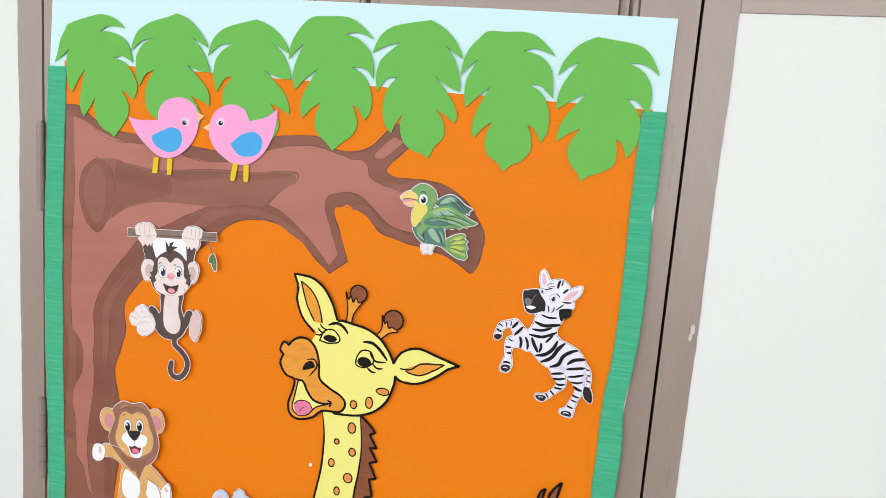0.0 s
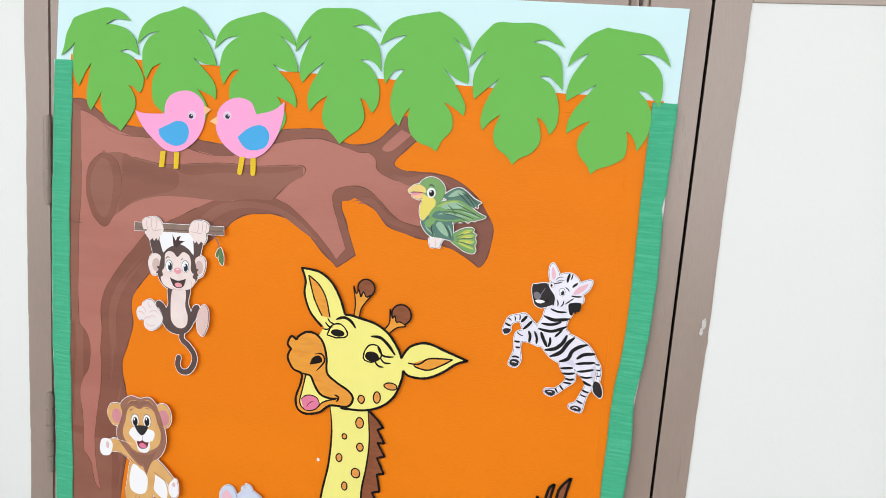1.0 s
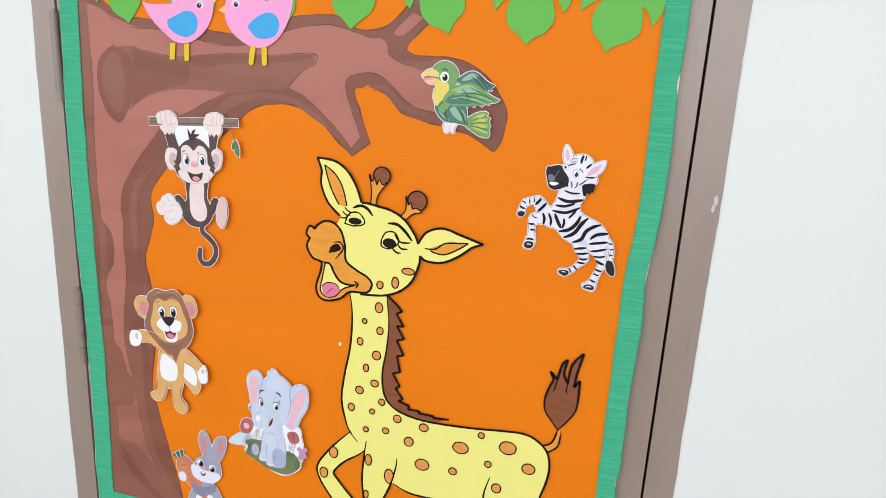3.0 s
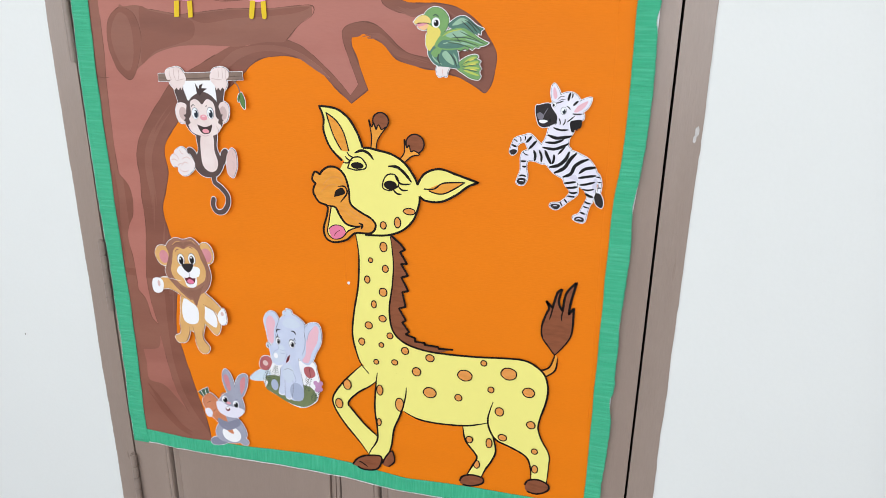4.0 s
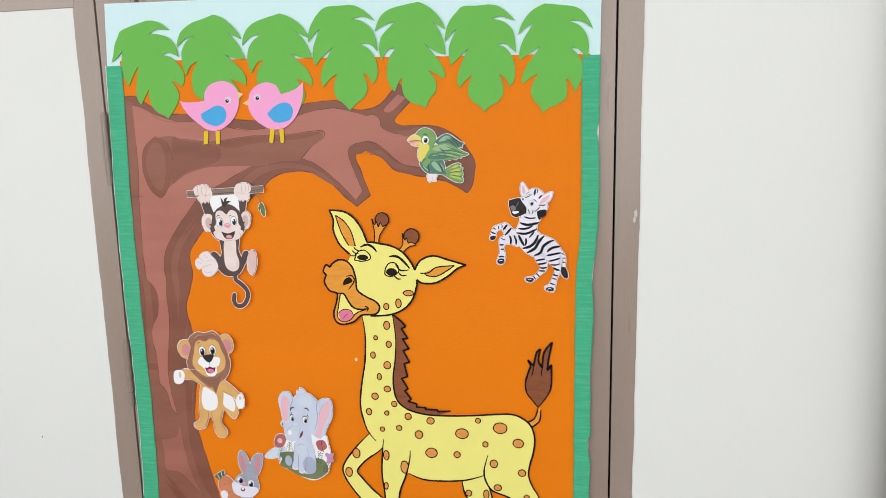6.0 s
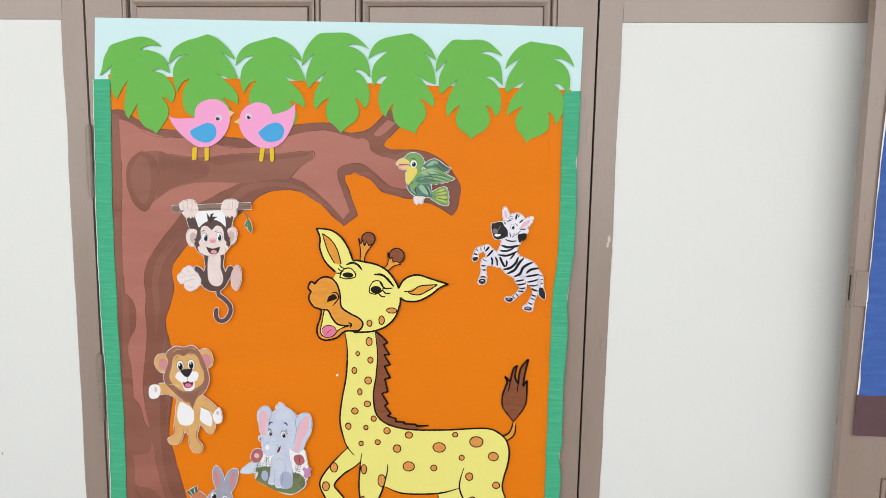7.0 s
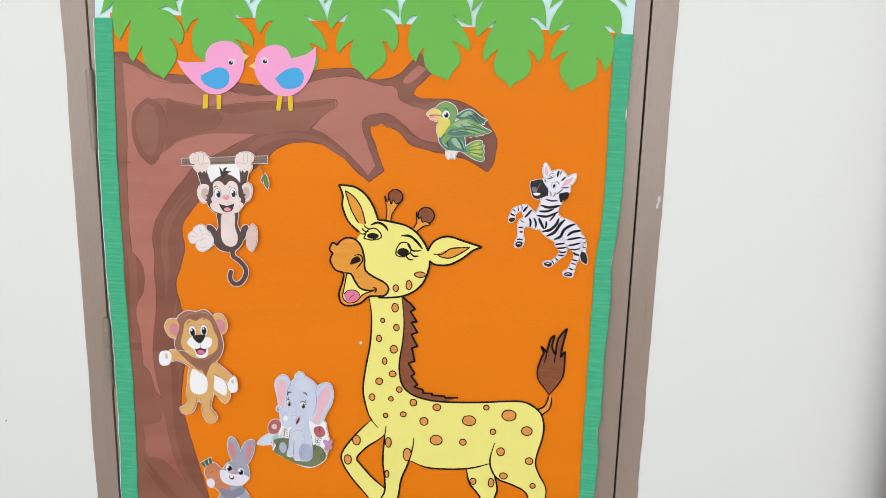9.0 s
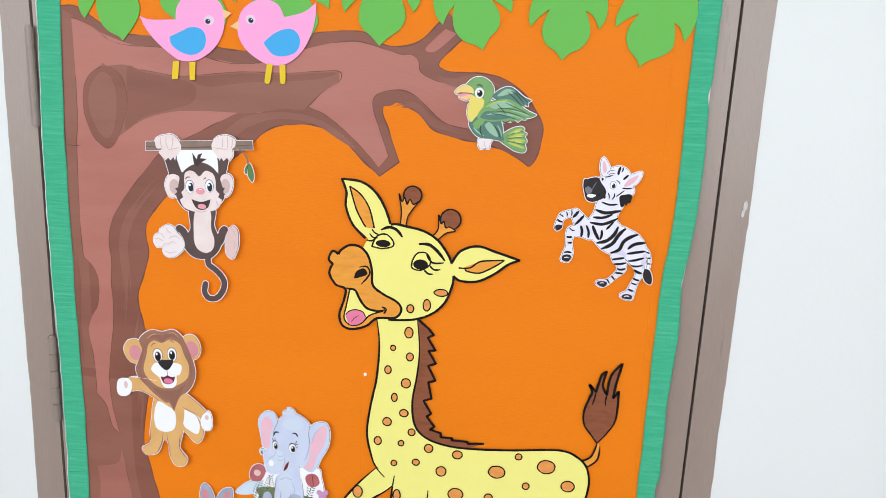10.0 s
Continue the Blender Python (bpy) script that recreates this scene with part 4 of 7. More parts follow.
giraffe.line("outline", INK, 1.8, [(-87.7, 491.9), (-99.3, 494.1), (-99.3, 494.1), (-93.1, 507.6), (-81, 510.5), (-72.1, 501.6), (-74, 494.9), (-87.7, 491.9)], taper=False)
giraffe.oval("eye>pupil", INK, -85, 498.6, 9.4, 4.7)
giraffe.line("lash", INK, 1.8, [(-106, 501.7), (-98.8, 501.5), (-93.1, 507.6)])
giraffe.line("lash", INK, 1.8, [(-102.6, 510.7), (-98.1, 505.9), (-91.6, 505.5)])
giraffe.line("lash", INK, 1.8, [(-99.8, 516.6), (-96.1, 511.8), (-89.6, 509.3)])
giraffe.line("brow", INK, 3.4, [(-88.3, 515.9), (-77.6, 520.1), (-67.5, 516.4), (-60.8, 508.1)])
giraffe.shape("eye", YELLOW, [(-48, 470.9), (-46.9, 479.8), (-40.7, 488.9), (-30, 489.6), (-24.6, 481.2), (-25.8, 473.8), (-36.3, 467.2), (-45, 468.1)])
giraffe.line("outline", INK, 1.8, [(-48, 470.9), (-46.9, 479.8), (-40.7, 488.9), (-30, 489.6), (-24.6, 481.2), (-25.8, 473.8), (-36.3, 467.2), (-45, 468.1), (-48, 470.9)], taper=False)
giraffe.oval("eye>pupil", INK, -36.6, 474.5, 9.4, 6.6)
giraffe.line("lash", INK, 2.2, [(-29.9, 488.1), (-21.6, 477.7), (-7.3, 478.6)])
giraffe.line("lash", INK, 2.2, [(-25.8, 475.2), (-19.8, 469), (-11.2, 469.5)])
giraffe.line("lash", INK, 2.2, [(-32.8, 468.9), (-26.8, 463.4), (-20.3, 463.1)])
giraffe.line("brow", INK, 3.6, [(-39.7, 500.6), (-26.9, 500.7), (-15.8, 492.7), (-6, 480.9)])
giraffe.line("muzzle>stroke", SPOT, 1.4, [(-138.1, 466.7), (-125.9, 478.5), (-112.8, 478.6), (-105.3, 468.7)])
giraffe.line("muzzle>stroke", SPOT, 1.4, [(-141.7, 455.3), (-128.6, 467.3), (-114, 468.2)])
giraffe.line("muzzle>stroke", SPOT, 1.4, [(-111.9, 437), (-97, 424.4), (-74.6, 414.6)])
giraffe.line("muzzle>stroke", SPOT, 1.4, [(-108.4, 442.5), (-91.2, 429.3), (-71.1, 418.6)])
giraffe.oval("spot", SPOT, -9.2, 439.3, 8.7, 4.5, rim=1.5)
giraffe.oval("spot", SPOT, -26.6, 421.7, 4.7, 7.5, rim=1.5)
giraffe.oval("spot", SPOT, -47.6, 415.7, 4.4, 5.3, rim=1.5)
giraffe.finish()

monkey = Collage("monkey_cutout", -0.216, 1.357, 2.2, "printed paper monkey hanging from a branch, white cut border", "monkey cutout", 2.2)
monkey.contour = MONKEYDARK
monkey.shape("paper", WHITE, [(-28.5, 190.8), (25.6, 193.5), (27.9, 166), (-31, 163)], cut=True, curved=False)
monkey.shape("branch", BARK, [(-70.2, 198.7), (69.3, 206.8), (69.9, 196.3), (-70.6, 188)], cut=True, curved=False)
monkey.line("shade", BARKDARK, 1.6, [(-69.7, 193), (-16.7, 194.2), (68.5, 201.2)])
monkey.line("twig", BARK, 1.8, [(52.5, 196.2), (61.8, 186.8), (64.5, 175)])
monkey.shape("leaf", LEAFGREEN, [(65.3, 178.6), (70.3, 168.2), (69.4, 156.1), (63.7, 164.3)], cut=True)
monkey.shape("leaf", LEAFGREEN, [(63.1, 177), (61.5, 165.6), (59.4, 169.8)], cut=True)
monkey.line("tail", MONKEY, 6.8, [(9.1, 57.7), (8.8, 45.7), (19.1, 38), (28.7, 26.6), (28.4, 13.6), (19.8, 1.6), (8.4, 0), (2.5, 8.8), (5.1, 22)], cut=True, taper=False)
monkey.line("leg", MONKEY, 9.1, [(-5.7, 68.7), (-17.5, 77), (-26.1, 88.3), (-33.6, 90.1)], cut=True, taper=False)
monkey.line("leg", MONKEY, 9, [(10.8, 66.8), (24.5, 76.5), (29.3, 90.1), (35.3, 94.1)], cut=True, taper=False)
monkey.shape("arm", MONKEY, [(-46.5, 181.4), (-46.5, 181.4), (-30.3, 180.8), (-30.3, 180.8), (-22.3, 158.4), (-18.2, 145.7), (-37.6, 144.7), (-40, 158.9)], cut=True)
monkey.shape("arm", MONKEY, [(24, 183.5), (24, 183.5), (39.3, 185.7), (39.3, 185.7), (33.7, 161.3), (31.9, 147), (20.2, 147.8), (24.9, 162.3)], cut=True)
monkey.shape("ear", SKIN, [(-46.5, 144.2), (-43.1, 155.9), (-35.5, 159.9), (-26.8, 156), (-25.9, 139.5), (-32.1, 131.2), (-41.1, 130.7)], cut=True)
monkey.oval("ear>inner", SKINSHADE, -33.9, 144.1, 6.7, 9.4)
monkey.shape("ear", SKIN, [(43.7, 150.5), (42.5, 160.4), (35.2, 164.3), (27.8, 158.9), (26, 142.3), (31.7, 134.7), (39.1, 138)], cut=True)
monkey.oval("ear>inner", SKINSHADE, 34.2, 148.5, 5.9, 9.3)
monkey.shape("body", MONKEY, [(-13.2, 117), (18, 118.7), (17.5, 96.8), (26, 75.1), (20.4, 61.4), (9, 53.2), (-9.9, 53.5), (-22.4, 64.7), (-24.3, 75.8), (-14, 91.2)], cut=True)
monkey.shape("belly", SKIN, [(-6.6, 114.4), (12.8, 115.5), (13.7, 92.9), (17.8, 78.3), (15.3, 65.6), (5.4, 60.5), (-5.8, 65.8), (-9.8, 80.4)])
monkey.shape("head", MONKEY, [(-28.6, 145.1), (-25.2, 158.3), (-16, 168.7), (-4.1, 175), (3.3, 176.8), (16.4, 171.8), (25.6, 160.9), (30.4, 144.7), (30.9, 132.5), (18, 118.7), (0.1, 113.4), (-19.2, 115.2), (-30.7, 129.1)], cut=True)
monkey.shape("hair", MONKEYDARK, [(-8.8, 188.3), (-3.2, 180.1), (-1.5, 185.8), (4.4, 188.2), (1.3, 181.7), (10.8, 181.5), (3.3, 176.8), (-2.7, 170.8), (-7, 174.9)], curved=False)
monkey.shape("face", SKIN, [(-20, 160), (-13.9, 165.3), (-6.6, 164.2), (-0.1, 158.9), (8.2, 166.4), (17.6, 163.4), (21.1, 155), (21.6, 142.8), (28, 136), (27.8, 126.5), (20.2, 117.4), (0.8, 112.7), (-19.2, 116.6), (-26.3, 125.7), (-25.2, 135.9), (-20.5, 143.4)])
monkey.shape("hand", SKIN, [(-57.5, 200.7), (-52.9, 205.8), (-44, 208.4), (-35.9, 209.4), (-28.7, 205.6), (-23.2, 195.3), (-25.7, 188.1), (-29.5, 183), (-31.9, 177.2), (-31.9, 177.2), (-34, 181.3), (-34, 181.3), (-37.8, 176.9), (-37.8, 176.9), (-40.7, 180.3), (-40.7, 180.3), (-44.5, 176.5), (-44.5, 176.5), (-46.6, 180), (-52.2, 186.8), (-49.1, 191.2), (-55.7, 191.6)], cut=True)
monkey.line("finger", SKINSHADE, 1, [(-50, 205.3), (-50.3, 197.5), (-47.6, 191.3)])
monkey.line("finger", SKINSHADE, 1, [(-42.6, 207), (-42.9, 198.6), (-40.3, 190.9)])
monkey.line("finger", SKINSHADE, 1, [(-34.5, 206.7), (-34.1, 199), (-36.6, 191.1)])
monkey.line("finger", SKINSHADE, 1, [(-40.3, 190.2), (-32.1, 192), (-25.5, 193.8)])
monkey.shape("hand", SKIN, [(17.1, 199.4), (22.3, 208), (29.7, 211.2), (39.8, 211.6), (47.7, 207.1), (47.5, 198.8), (43.8, 195.1), (44.4, 188.1), (39.9, 180.8), (39.9, 180.8), (36.4, 184.2), (36.4, 184.2), (32.6, 179.7), (32.6, 179.7), (29.1, 183.8), (29.1, 183.8), (26.8, 180.1), (26.8, 180.1), (23.3, 187), (18.3, 192.4)], cut=True)
monkey.line("finger", SKINSHADE, 1, [(31.8, 209.2), (31.6, 200.8), (30, 195.1)])
monkey.line("finger", SKINSHADE, 1, [(38.3, 210.2), (38.1, 201.1), (37.3, 195.5)])
monkey.line("finger", SKINSHADE, 1, [(44.1, 208.4), (43.9, 201.4), (42.4, 196.4)])
monkey.line("finger", SKINSHADE, 1, [(19.2, 196), (27.1, 195), (37.3, 194.7)])
monkey.shape("foot", FOOTSKIN, [(-55, 88), (-45, 94), (-38, 92), (-33, 86), (-23, 74), (-24, 64), (-34, 54), (-44, 51), (-52, 56), (-53, 64), (-61, 64), (-65, 72), (-63, 79), (-57, 83)], cut=True)
for toe in ([(-57, 83), (-52, 80), (-50, 75)], [(-63, 74), (-57, 75), (-52, 72)], [(-53, 64), (-50, 68), (-45, 70)], [(-47, 90), (-44, 85), (-40, 84)], [(-50, 60), (-42, 57), (-34, 60)], [(-44, 76), (-36, 80), (-29, 77)], [(-46, 66), (-40, 72), (-34, 70)]):
    monkey.line("toe", SKINROSE, 1.3, toe)
monkey.shape("foot", SKINROSE, [(33.6, 85.2), (38.3, 94.3), (43.5, 98.3), (49.4, 91.3), (49.8, 74.3), (46.7, 63.8), (41.3, 55.2), (33.2, 62.9)], cut=True)
monkey.line("toe", SKINSHADE, 0.9, [(43.5, 94.6), (44.8, 88.1), (47.8, 85.3)])
monkey.line("toe", SKINSHADE, 0.9, [(41, 80.5), (45.4, 76.3), (43.7, 67.3)])
monkey.shape("whisker", MONKEY, [(-27.2, 143.8), (-33.2, 142), (-29.6, 137.9), (-34.3, 133.3), (-28.3, 132.1), (-29.3, 126.3), (-22.4, 131)], curved=False)
monkey.shape("whisker", MONKEY, [(29, 146.8), (33.4, 146.3), (30.4, 141.1), (34, 137.7), (29.5, 135.3), (30.9, 130.3), (24.3, 133.6)], curved=False)
monkey.oval("eye", GREYINK, -13.1, 145.3, 5.8, 8.5)
monkey.oval("eye>white", EYEWHITE, -13.1, 145, 5.3, 7.9)
monkey.oval("eye>iris", IRIS, -11.6, 144.6, 3.3, 5.6)
monkey.oval("eye>glint", WHITE, -13, 147.4, 1.3, 1.6)
monkey.oval("eye", GREYINK, 12.8, 147.4, 5.8, 8.5)
monkey.oval("eye>white", EYEWHITE, 12.8, 147.1, 5.2, 7.9)
monkey.oval("eye>iris", IRIS, 13.5, 146, 3.3, 5.6)
monkey.oval("eye>glint", WHITE, 12.1, 148.8, 1.3, 1.6)
monkey.line("brow", MONKEYDARK, 1.2, [(-18.7, 154.3), (-15.6, 157.3), (-12, 156.8)])
monkey.line("brow", MONKEYDARK, 1.2, [(5.7, 155.6), (8.7, 157.9)])
monkey.line("cheek", SKINSHADE, 1, [(21.2, 129.1), (24.1, 123.4), (22.5, 119)])
monkey.oval("nose", NOSEPINK, 0.8, 140.2, 5.8, 4.2)
monkey.line("nose>shine", WHITE, 1, [(-1.3, 141.6), (0.9, 142.4), (3.1, 141.8)])
monkey.shape("mouth", MONKEYDARK, [(-11.3, 129.5), (-11.3, 129.5), (1.2, 126.5), (13.9, 130.8), (13.9, 130.8), (10.7, 120.5), (3.1, 116.4), (-5.7, 118.9)])
monkey.oval("mouth>tongue", NOSEPINK, 2.5, 120.8, 5.7, 3.2)
monkey.line("chin", SKINSHADE, 0.9, [(-7.3, 115.9), (0.8, 113.4), (9.1, 116)])
monkey.finish()

lion = Collage("lion_cutout", -0.269, 1.114, 2.6, "printed paper lion waving a paw, white cut border", "lion cutout", 2.2)
lion.contour = MANEDARK
lion.shape("ear", GOLD, [(-59.7, 162.2), (-54.3, 174.6), (-44.8, 177.7), (-36.9, 176.7), (-33.3, 170.6), (-35.8, 150.4), (-44, 144.9), (-53.3, 148.2)], cut=True)
lion.oval("ear>inner", EARPINK, -43.3, 159.5, 8.7, 10.9)
lion.shape("ear", GOLD, [(25.8, 182.9), (30.7, 190.3), (39.9, 190.2), (46.7, 182), (48.7, 170.3), (43.7, 159.6), (33.5, 158.8)], cut=True)
lion.oval("ear>inner", EARPINK, 36.3, 171, 9.8, 11.5)
lion.shape("tail", GOLD, [(17.9, 91.1), (33.7, 85.4), (48.4, 62.4), (49, 47.1), (40, 36.3), (26.8, 48.7), (17.2, 59.6)], cut=True)
lion.shape("tail_patch", WHITE, [(22.3, 87.9), (36.3, 82), (44.9, 64.8), (42, 50.1), (29.6, 54.4), (21.8, 62.7)])
lion.shape("leg", GOLD, [(-26, 51), (-8.1, 47.2), (-11.2, 29.5), (-18.8, 15), (-34.3, 11.6), (-39.5, 21.3), (-27.5, 29.8)], cut=True)
lion.shape("leg", GOLD, [(-2.7, 47.7), (18.9, 51.5), (14.8, 27.5), (25.3, 12), (19.6, 0.3), (7.9, 0.1), (1, 12.3), (-0.5, 27.8)], cut=True)
lion.shape("body", GOLD, [(-15.7, 98.9), (21.7, 105.8), (23.9, 82.7), (20.8, 59.9), (16.9, 44.1), (-4.7, 36.6), (-25.3, 41.9), (-23.7, 67.6)], cut=True)
lion.shape("arm", GOLD, [(-41.8, 124.4), (-20.4, 122.6), (-4.8, 108.8), (-9.6, 92.3), (-25.5, 100.8), (-40.5, 105.7), (-53.1, 104.6), (-54.4, 120.7)], cut=True)
lion.shape("paw", WHITE, [(-72.8, 108.3), (-68.8, 119.4), (-56.2, 121.4), (-50.1, 113.9), (-54.2, 99.2), (-64.3, 94.7), (-71.4, 97.7)])
lion.oval("paw>pad", SKINROSE, -59.2, 112.2, 2.7, 5.4)
lion.shape("arm", GOLD, [(21.8, 107.6), (41, 96.8), (56.6, 81.2), (61.7, 70), (53.7, 62.9), (42.4, 77.2), (27.5, 83), (17.8, 89.3)], cut=True)
lion.shape("paw", WHITE, [(49.5, 77.8), (58.4, 84.9), (62.6, 72.7), (60.7, 59.1), (51, 57.3), (46.7, 66.8)], cut=True)
lion.oval("paw>pad", SKINROSE, 55.6, 75.7, 2.7, 3.6)
lion.shape("belly", WHITE, [(-14.1, 91.9), (-1.7, 87.6), (9.7, 79.6), (11.1, 63.5), (6.4, 52.2), (-6.3, 48.3), (-17.8, 53.6), (-20, 71.5)])
lion.shape("mane", MANE, [(-36.9, 177.5), (-30.2, 186.7), (-18.2, 193.1), (-4.2, 191.8), (10.7, 196), (20.6, 190.4), (26.5, 182.9), (33.1, 169.1), (38.1, 153.5), (40.7, 137.7), (36.3, 121.2), (28.1, 109.9), (17.5, 100.9), (8.8, 79.6), (8.8, 79.6), (2.9, 91.5), (-1.1, 91.2), (-1.1, 91.2), (-8.9, 95.5), (-21.9, 105.9), (-31.8, 115.8), (-40.9, 125.7), (-43.6, 136.9), (-40, 146), (-33.6, 164.2)], cut=True)
lion.shape("mane>crown", MANEDARK, [(-30.7, 175.6), (-30.7, 175.6), (-20.1, 185.1), (-6, 187.7), (-3.8, 182.3), (-2.1, 188), (11.2, 189.7), (21.8, 181.8), (21.8, 181.8), (11.1, 186.5), (1.7, 183.5), (-4, 177.5), (-13.9, 183.1), (-22.6, 180.9)])
lion.shape("mane>crown", MANEDARK, [(-23.1, 114.9), (-23.1, 114.9), (-9.9, 109.4), (2, 108.7), (16.4, 113.1), (27.7, 122.1), (27.7, 122.1), (19.3, 106.8), (9, 82.9), (9, 82.9), (3.9, 95.7), (-0.9, 95.3), (-0.9, 95.3), (-11, 101.1)])
lion.shape("face", GOLD, [(-27.6, 156.6), (-24.6, 171.2), (-16.5, 179), (-4.8, 176.7), (7.1, 182.3), (20.1, 177.7), (25.9, 163), (32.4, 147.5), (30.3, 131.2), (20.6, 121.6), (2.1, 112.8), (-11.3, 113.3), (-26.7, 124.4), (-32.4, 137.7)])
lion.shape("muzzle", WHITE, [(-21.3, 139.4), (-16.2, 147), (-9.9, 148.3), (11.4, 149.9), (20.7, 148.2), (22.1, 141.9), (18.6, 133.6), (14.6, 131.6), (14.3, 121.9), (10.1, 115), (2.1, 112.8), (-5.7, 115.4), (-9.2, 125.7), (-15.3, 130.9), (-19.9, 134.6)])
lion.oval("eye", GREYINK, -11.4, 158.6, 7, 10)
lion.oval("eye>white", EYEWHITE, -11.4, 158.4, 6.3, 9.2)
lion.oval("eye>iris", BARK, -11.1, 157.1, 4.4, 6.9)
lion.oval("eye>pupil", PUPIL, -11.1, 156.6, 3.8, 6)
lion.oval("eye>glint", WHITE, -12.6, 160.1, 1.3, 1.6)
lion.oval("eye", GREYINK, 9.1, 161.8, 7, 9.9)
lion.oval("eye>white", EYEWHITE, 9, 161.5, 6.3, 9.1)
lion.oval("eye>iris", BARK, 9, 160.6, 4.4, 6.9)
lion.oval("eye>pupil", PUPIL, 9.2, 160.2, 3.8, 5.9)
lion.oval("eye>glint", WHITE, 8, 164.1, 1.3, 1.6)
lion.shape("nose", NOSEDARK, [(-10.6, 150.7), (-1.9, 152.9), (9.9, 153.8), (8.9, 147.3), (3.1, 139.6), (-2.4, 139.2), (-9.2, 145.1)])
lion.line("nose>groove", GREYINK, 0.8, [(0.8, 140.3), (1.4, 135.5), (2, 131.5)])
lion.shape("mouth", MOUTH, [(-8.3, 129), (-8.3, 129), (-2.8, 128.7), (1.3, 131.4), (6.7, 129.4), (12.2, 130.6), (12.2, 130.6), (9.6, 122.3), (2.3, 118.5), (-4.7, 120.4)])
lion.oval("mouth>tongue", TONGUE, 2.5, 123.4, 6.4, 3.8)
lion.line("brow", MANE, 1.3, [(-19.9, 170.8), (-17.5, 174.1), (-13.5, 175.2)])
lion.line("brow", MANE, 1.3, [(6.2, 179.9), (9.4, 180.9), (12.4, 178.7)])
lion.line("mane>lock", MANEDARK, 1, [(-33.8, 160.2), (-38.5, 143.7), (-35.2, 130.2)])
lion.line("mane>lock", MANEDARK, 1, [(-29.4, 170.9), (-34.2, 152.1), (-36.3, 139.8)])
lion.line("mane>lock", MANEDARK, 1, [(32.8, 159.5), (36.2, 143.8), (34.1, 127.5)])
lion.line("mane>lock", GOLD, 0.8, [(-25, 180.8), (-16.9, 187.7), (-9.1, 188.2)])
lion.line("mane>lock", GOLD, 0.8, [(5.1, 190.8), (12.9, 192.2), (18.9, 187.1)])
# White line painted for the glint along a clear tape's edge.
lion.line("tape", WHITE, 0.5, [(-54.5, 123.8), (-33.1, 123.9), (-11.8, 121.5)])
for fold in ([(-9.6, 92.3), (-24, 101), (-40, 106)], [(-8, 47), (-11, 30), (-19, 15)], [(-2.7, 46), (-0.5, 28), (2, 12)], [(17, 46), (15, 28), (24, 13)], [(21.5, 88), (30, 83.5), (42, 78)], [(-27, 50), (-27.5, 34), (-37, 25)]):
    lion.line("fold", MANE, 0.8, fold)
lion.finish()

elephant = Collage("elephant_cutout", -0.103, 1.043, 2.0, "printed paper baby elephant sitting among flowers", "elephant cutout", 2.2)
elephant.contour = GREYINK
elephant.shape("paper", WHITE, [(-47.8, 34.7), (-45.6, 46.8), (-38.5, 61.7), (-23, 74.3), (38.4, 84.8), (47.5, 68.8), (51.2, 45.9), (47.5, 26), (41.9, 13.2), (21.2, -0.2), (2.3, 1.5), (-28.1, 14.5), (-43.3, 22)], cut=True)
elephant.shape("bird", PALEBLUE, [(-74, 35.1), (-65.9, 45.5), (-54, 53.7), (-39.6, 56.7), (-35, 49), (-47.7, 37.6), (-62.4, 33.6)], cut=True)
elephant.shape("flower", FLOWER, [(-53.7, 66.3), (-49.5, 76.7), (-40.8, 81.2), (-33.3, 78), (-31.7, 68.8), (-37.6, 58), (-47.3, 55.1), (-52.9, 58.8)], cut=True)
elephant.oval("flower>centre", SKINROSE, -43.1, 68.4, 4.9, 4.8)
elephant.shape("grass", OLIVE, [(-44.7, 43.1), (-41.1, 34.1), (-45.2, 22.5), (-29.1, 14.3), (-7.2, 4.3), (21.2, 0.8), (40.9, 13), (45.6, 23.7), (38.2, 37.5), (21.5, 41.6), (-25.4, 49)])
for a, b, n, reach in (((-44, 26), (-36, 58), 9, 7), ((-36, 28), (-24, 66), 10, 7), ((-48, 36), (-36, 62), 7, 5), ((-22, 46), (-22, 74), 8, 6), ((28, 30), (40, 62), 9, 7), ((38, 14), (48, 40), 8, 6), ((30, 44), (34, 66), 7, 5), ((44, 22), (53, 34), 5, 5)):
    elephant.frond("fern", FERN, a, b, n, reach)
elephant.shape("flower", FLOWER, [(25.5, 70.9), (34.7, 75.6), (42, 72.4), (44.8, 61.7), (35.5, 55), (27.3, 59.9)])
elephant.line("flower>petal", MOUTH, 1, [(34.7, 73.7), (36.5, 57.1)])
elephant.oval("flower", LILAC, 49.3, 43.7, 5.6, 6.7)
elephant.oval("petal", LILAC, 44.7, 48.4, 3.8, 3.8)
elephant.oval("petal", LILAC, 53.9, 49.4, 3.7, 3.8)
elephant.oval("petal", LILAC, 46.6, 36.4, 3.8, 3.8)
elephant.oval("petal", LILAC, 53, 38.7, 3.8, 3.8)
elephant.shape("body", ELEPHANT, [(-15.6, 65.4), (-1.3, 80.6), (14.5, 87.5), (18.1, 67.5), (22.5, 39.8), (21.3, 15.5), (7.1, 9.4), (-9, 13.7), (-18.3, 26.3), (-17.8, 50.6)], cut=True)
elephant.oval("foot", ELEPHANTSHADE, -28.7, 31.9, 6.4, 9.8)
elephant.oval("belly", ELEPHANTLIGHT, -2.6, 56.6, 10.6, 17.2)
elephant.shape("leg", ELEPHANT, [(-22.2, 22.6), (-16.1, 39.4), (-9.4, 44.7), (-5.8, 31.9), (-10.8, 17.2), (-20.4, 16.1)])
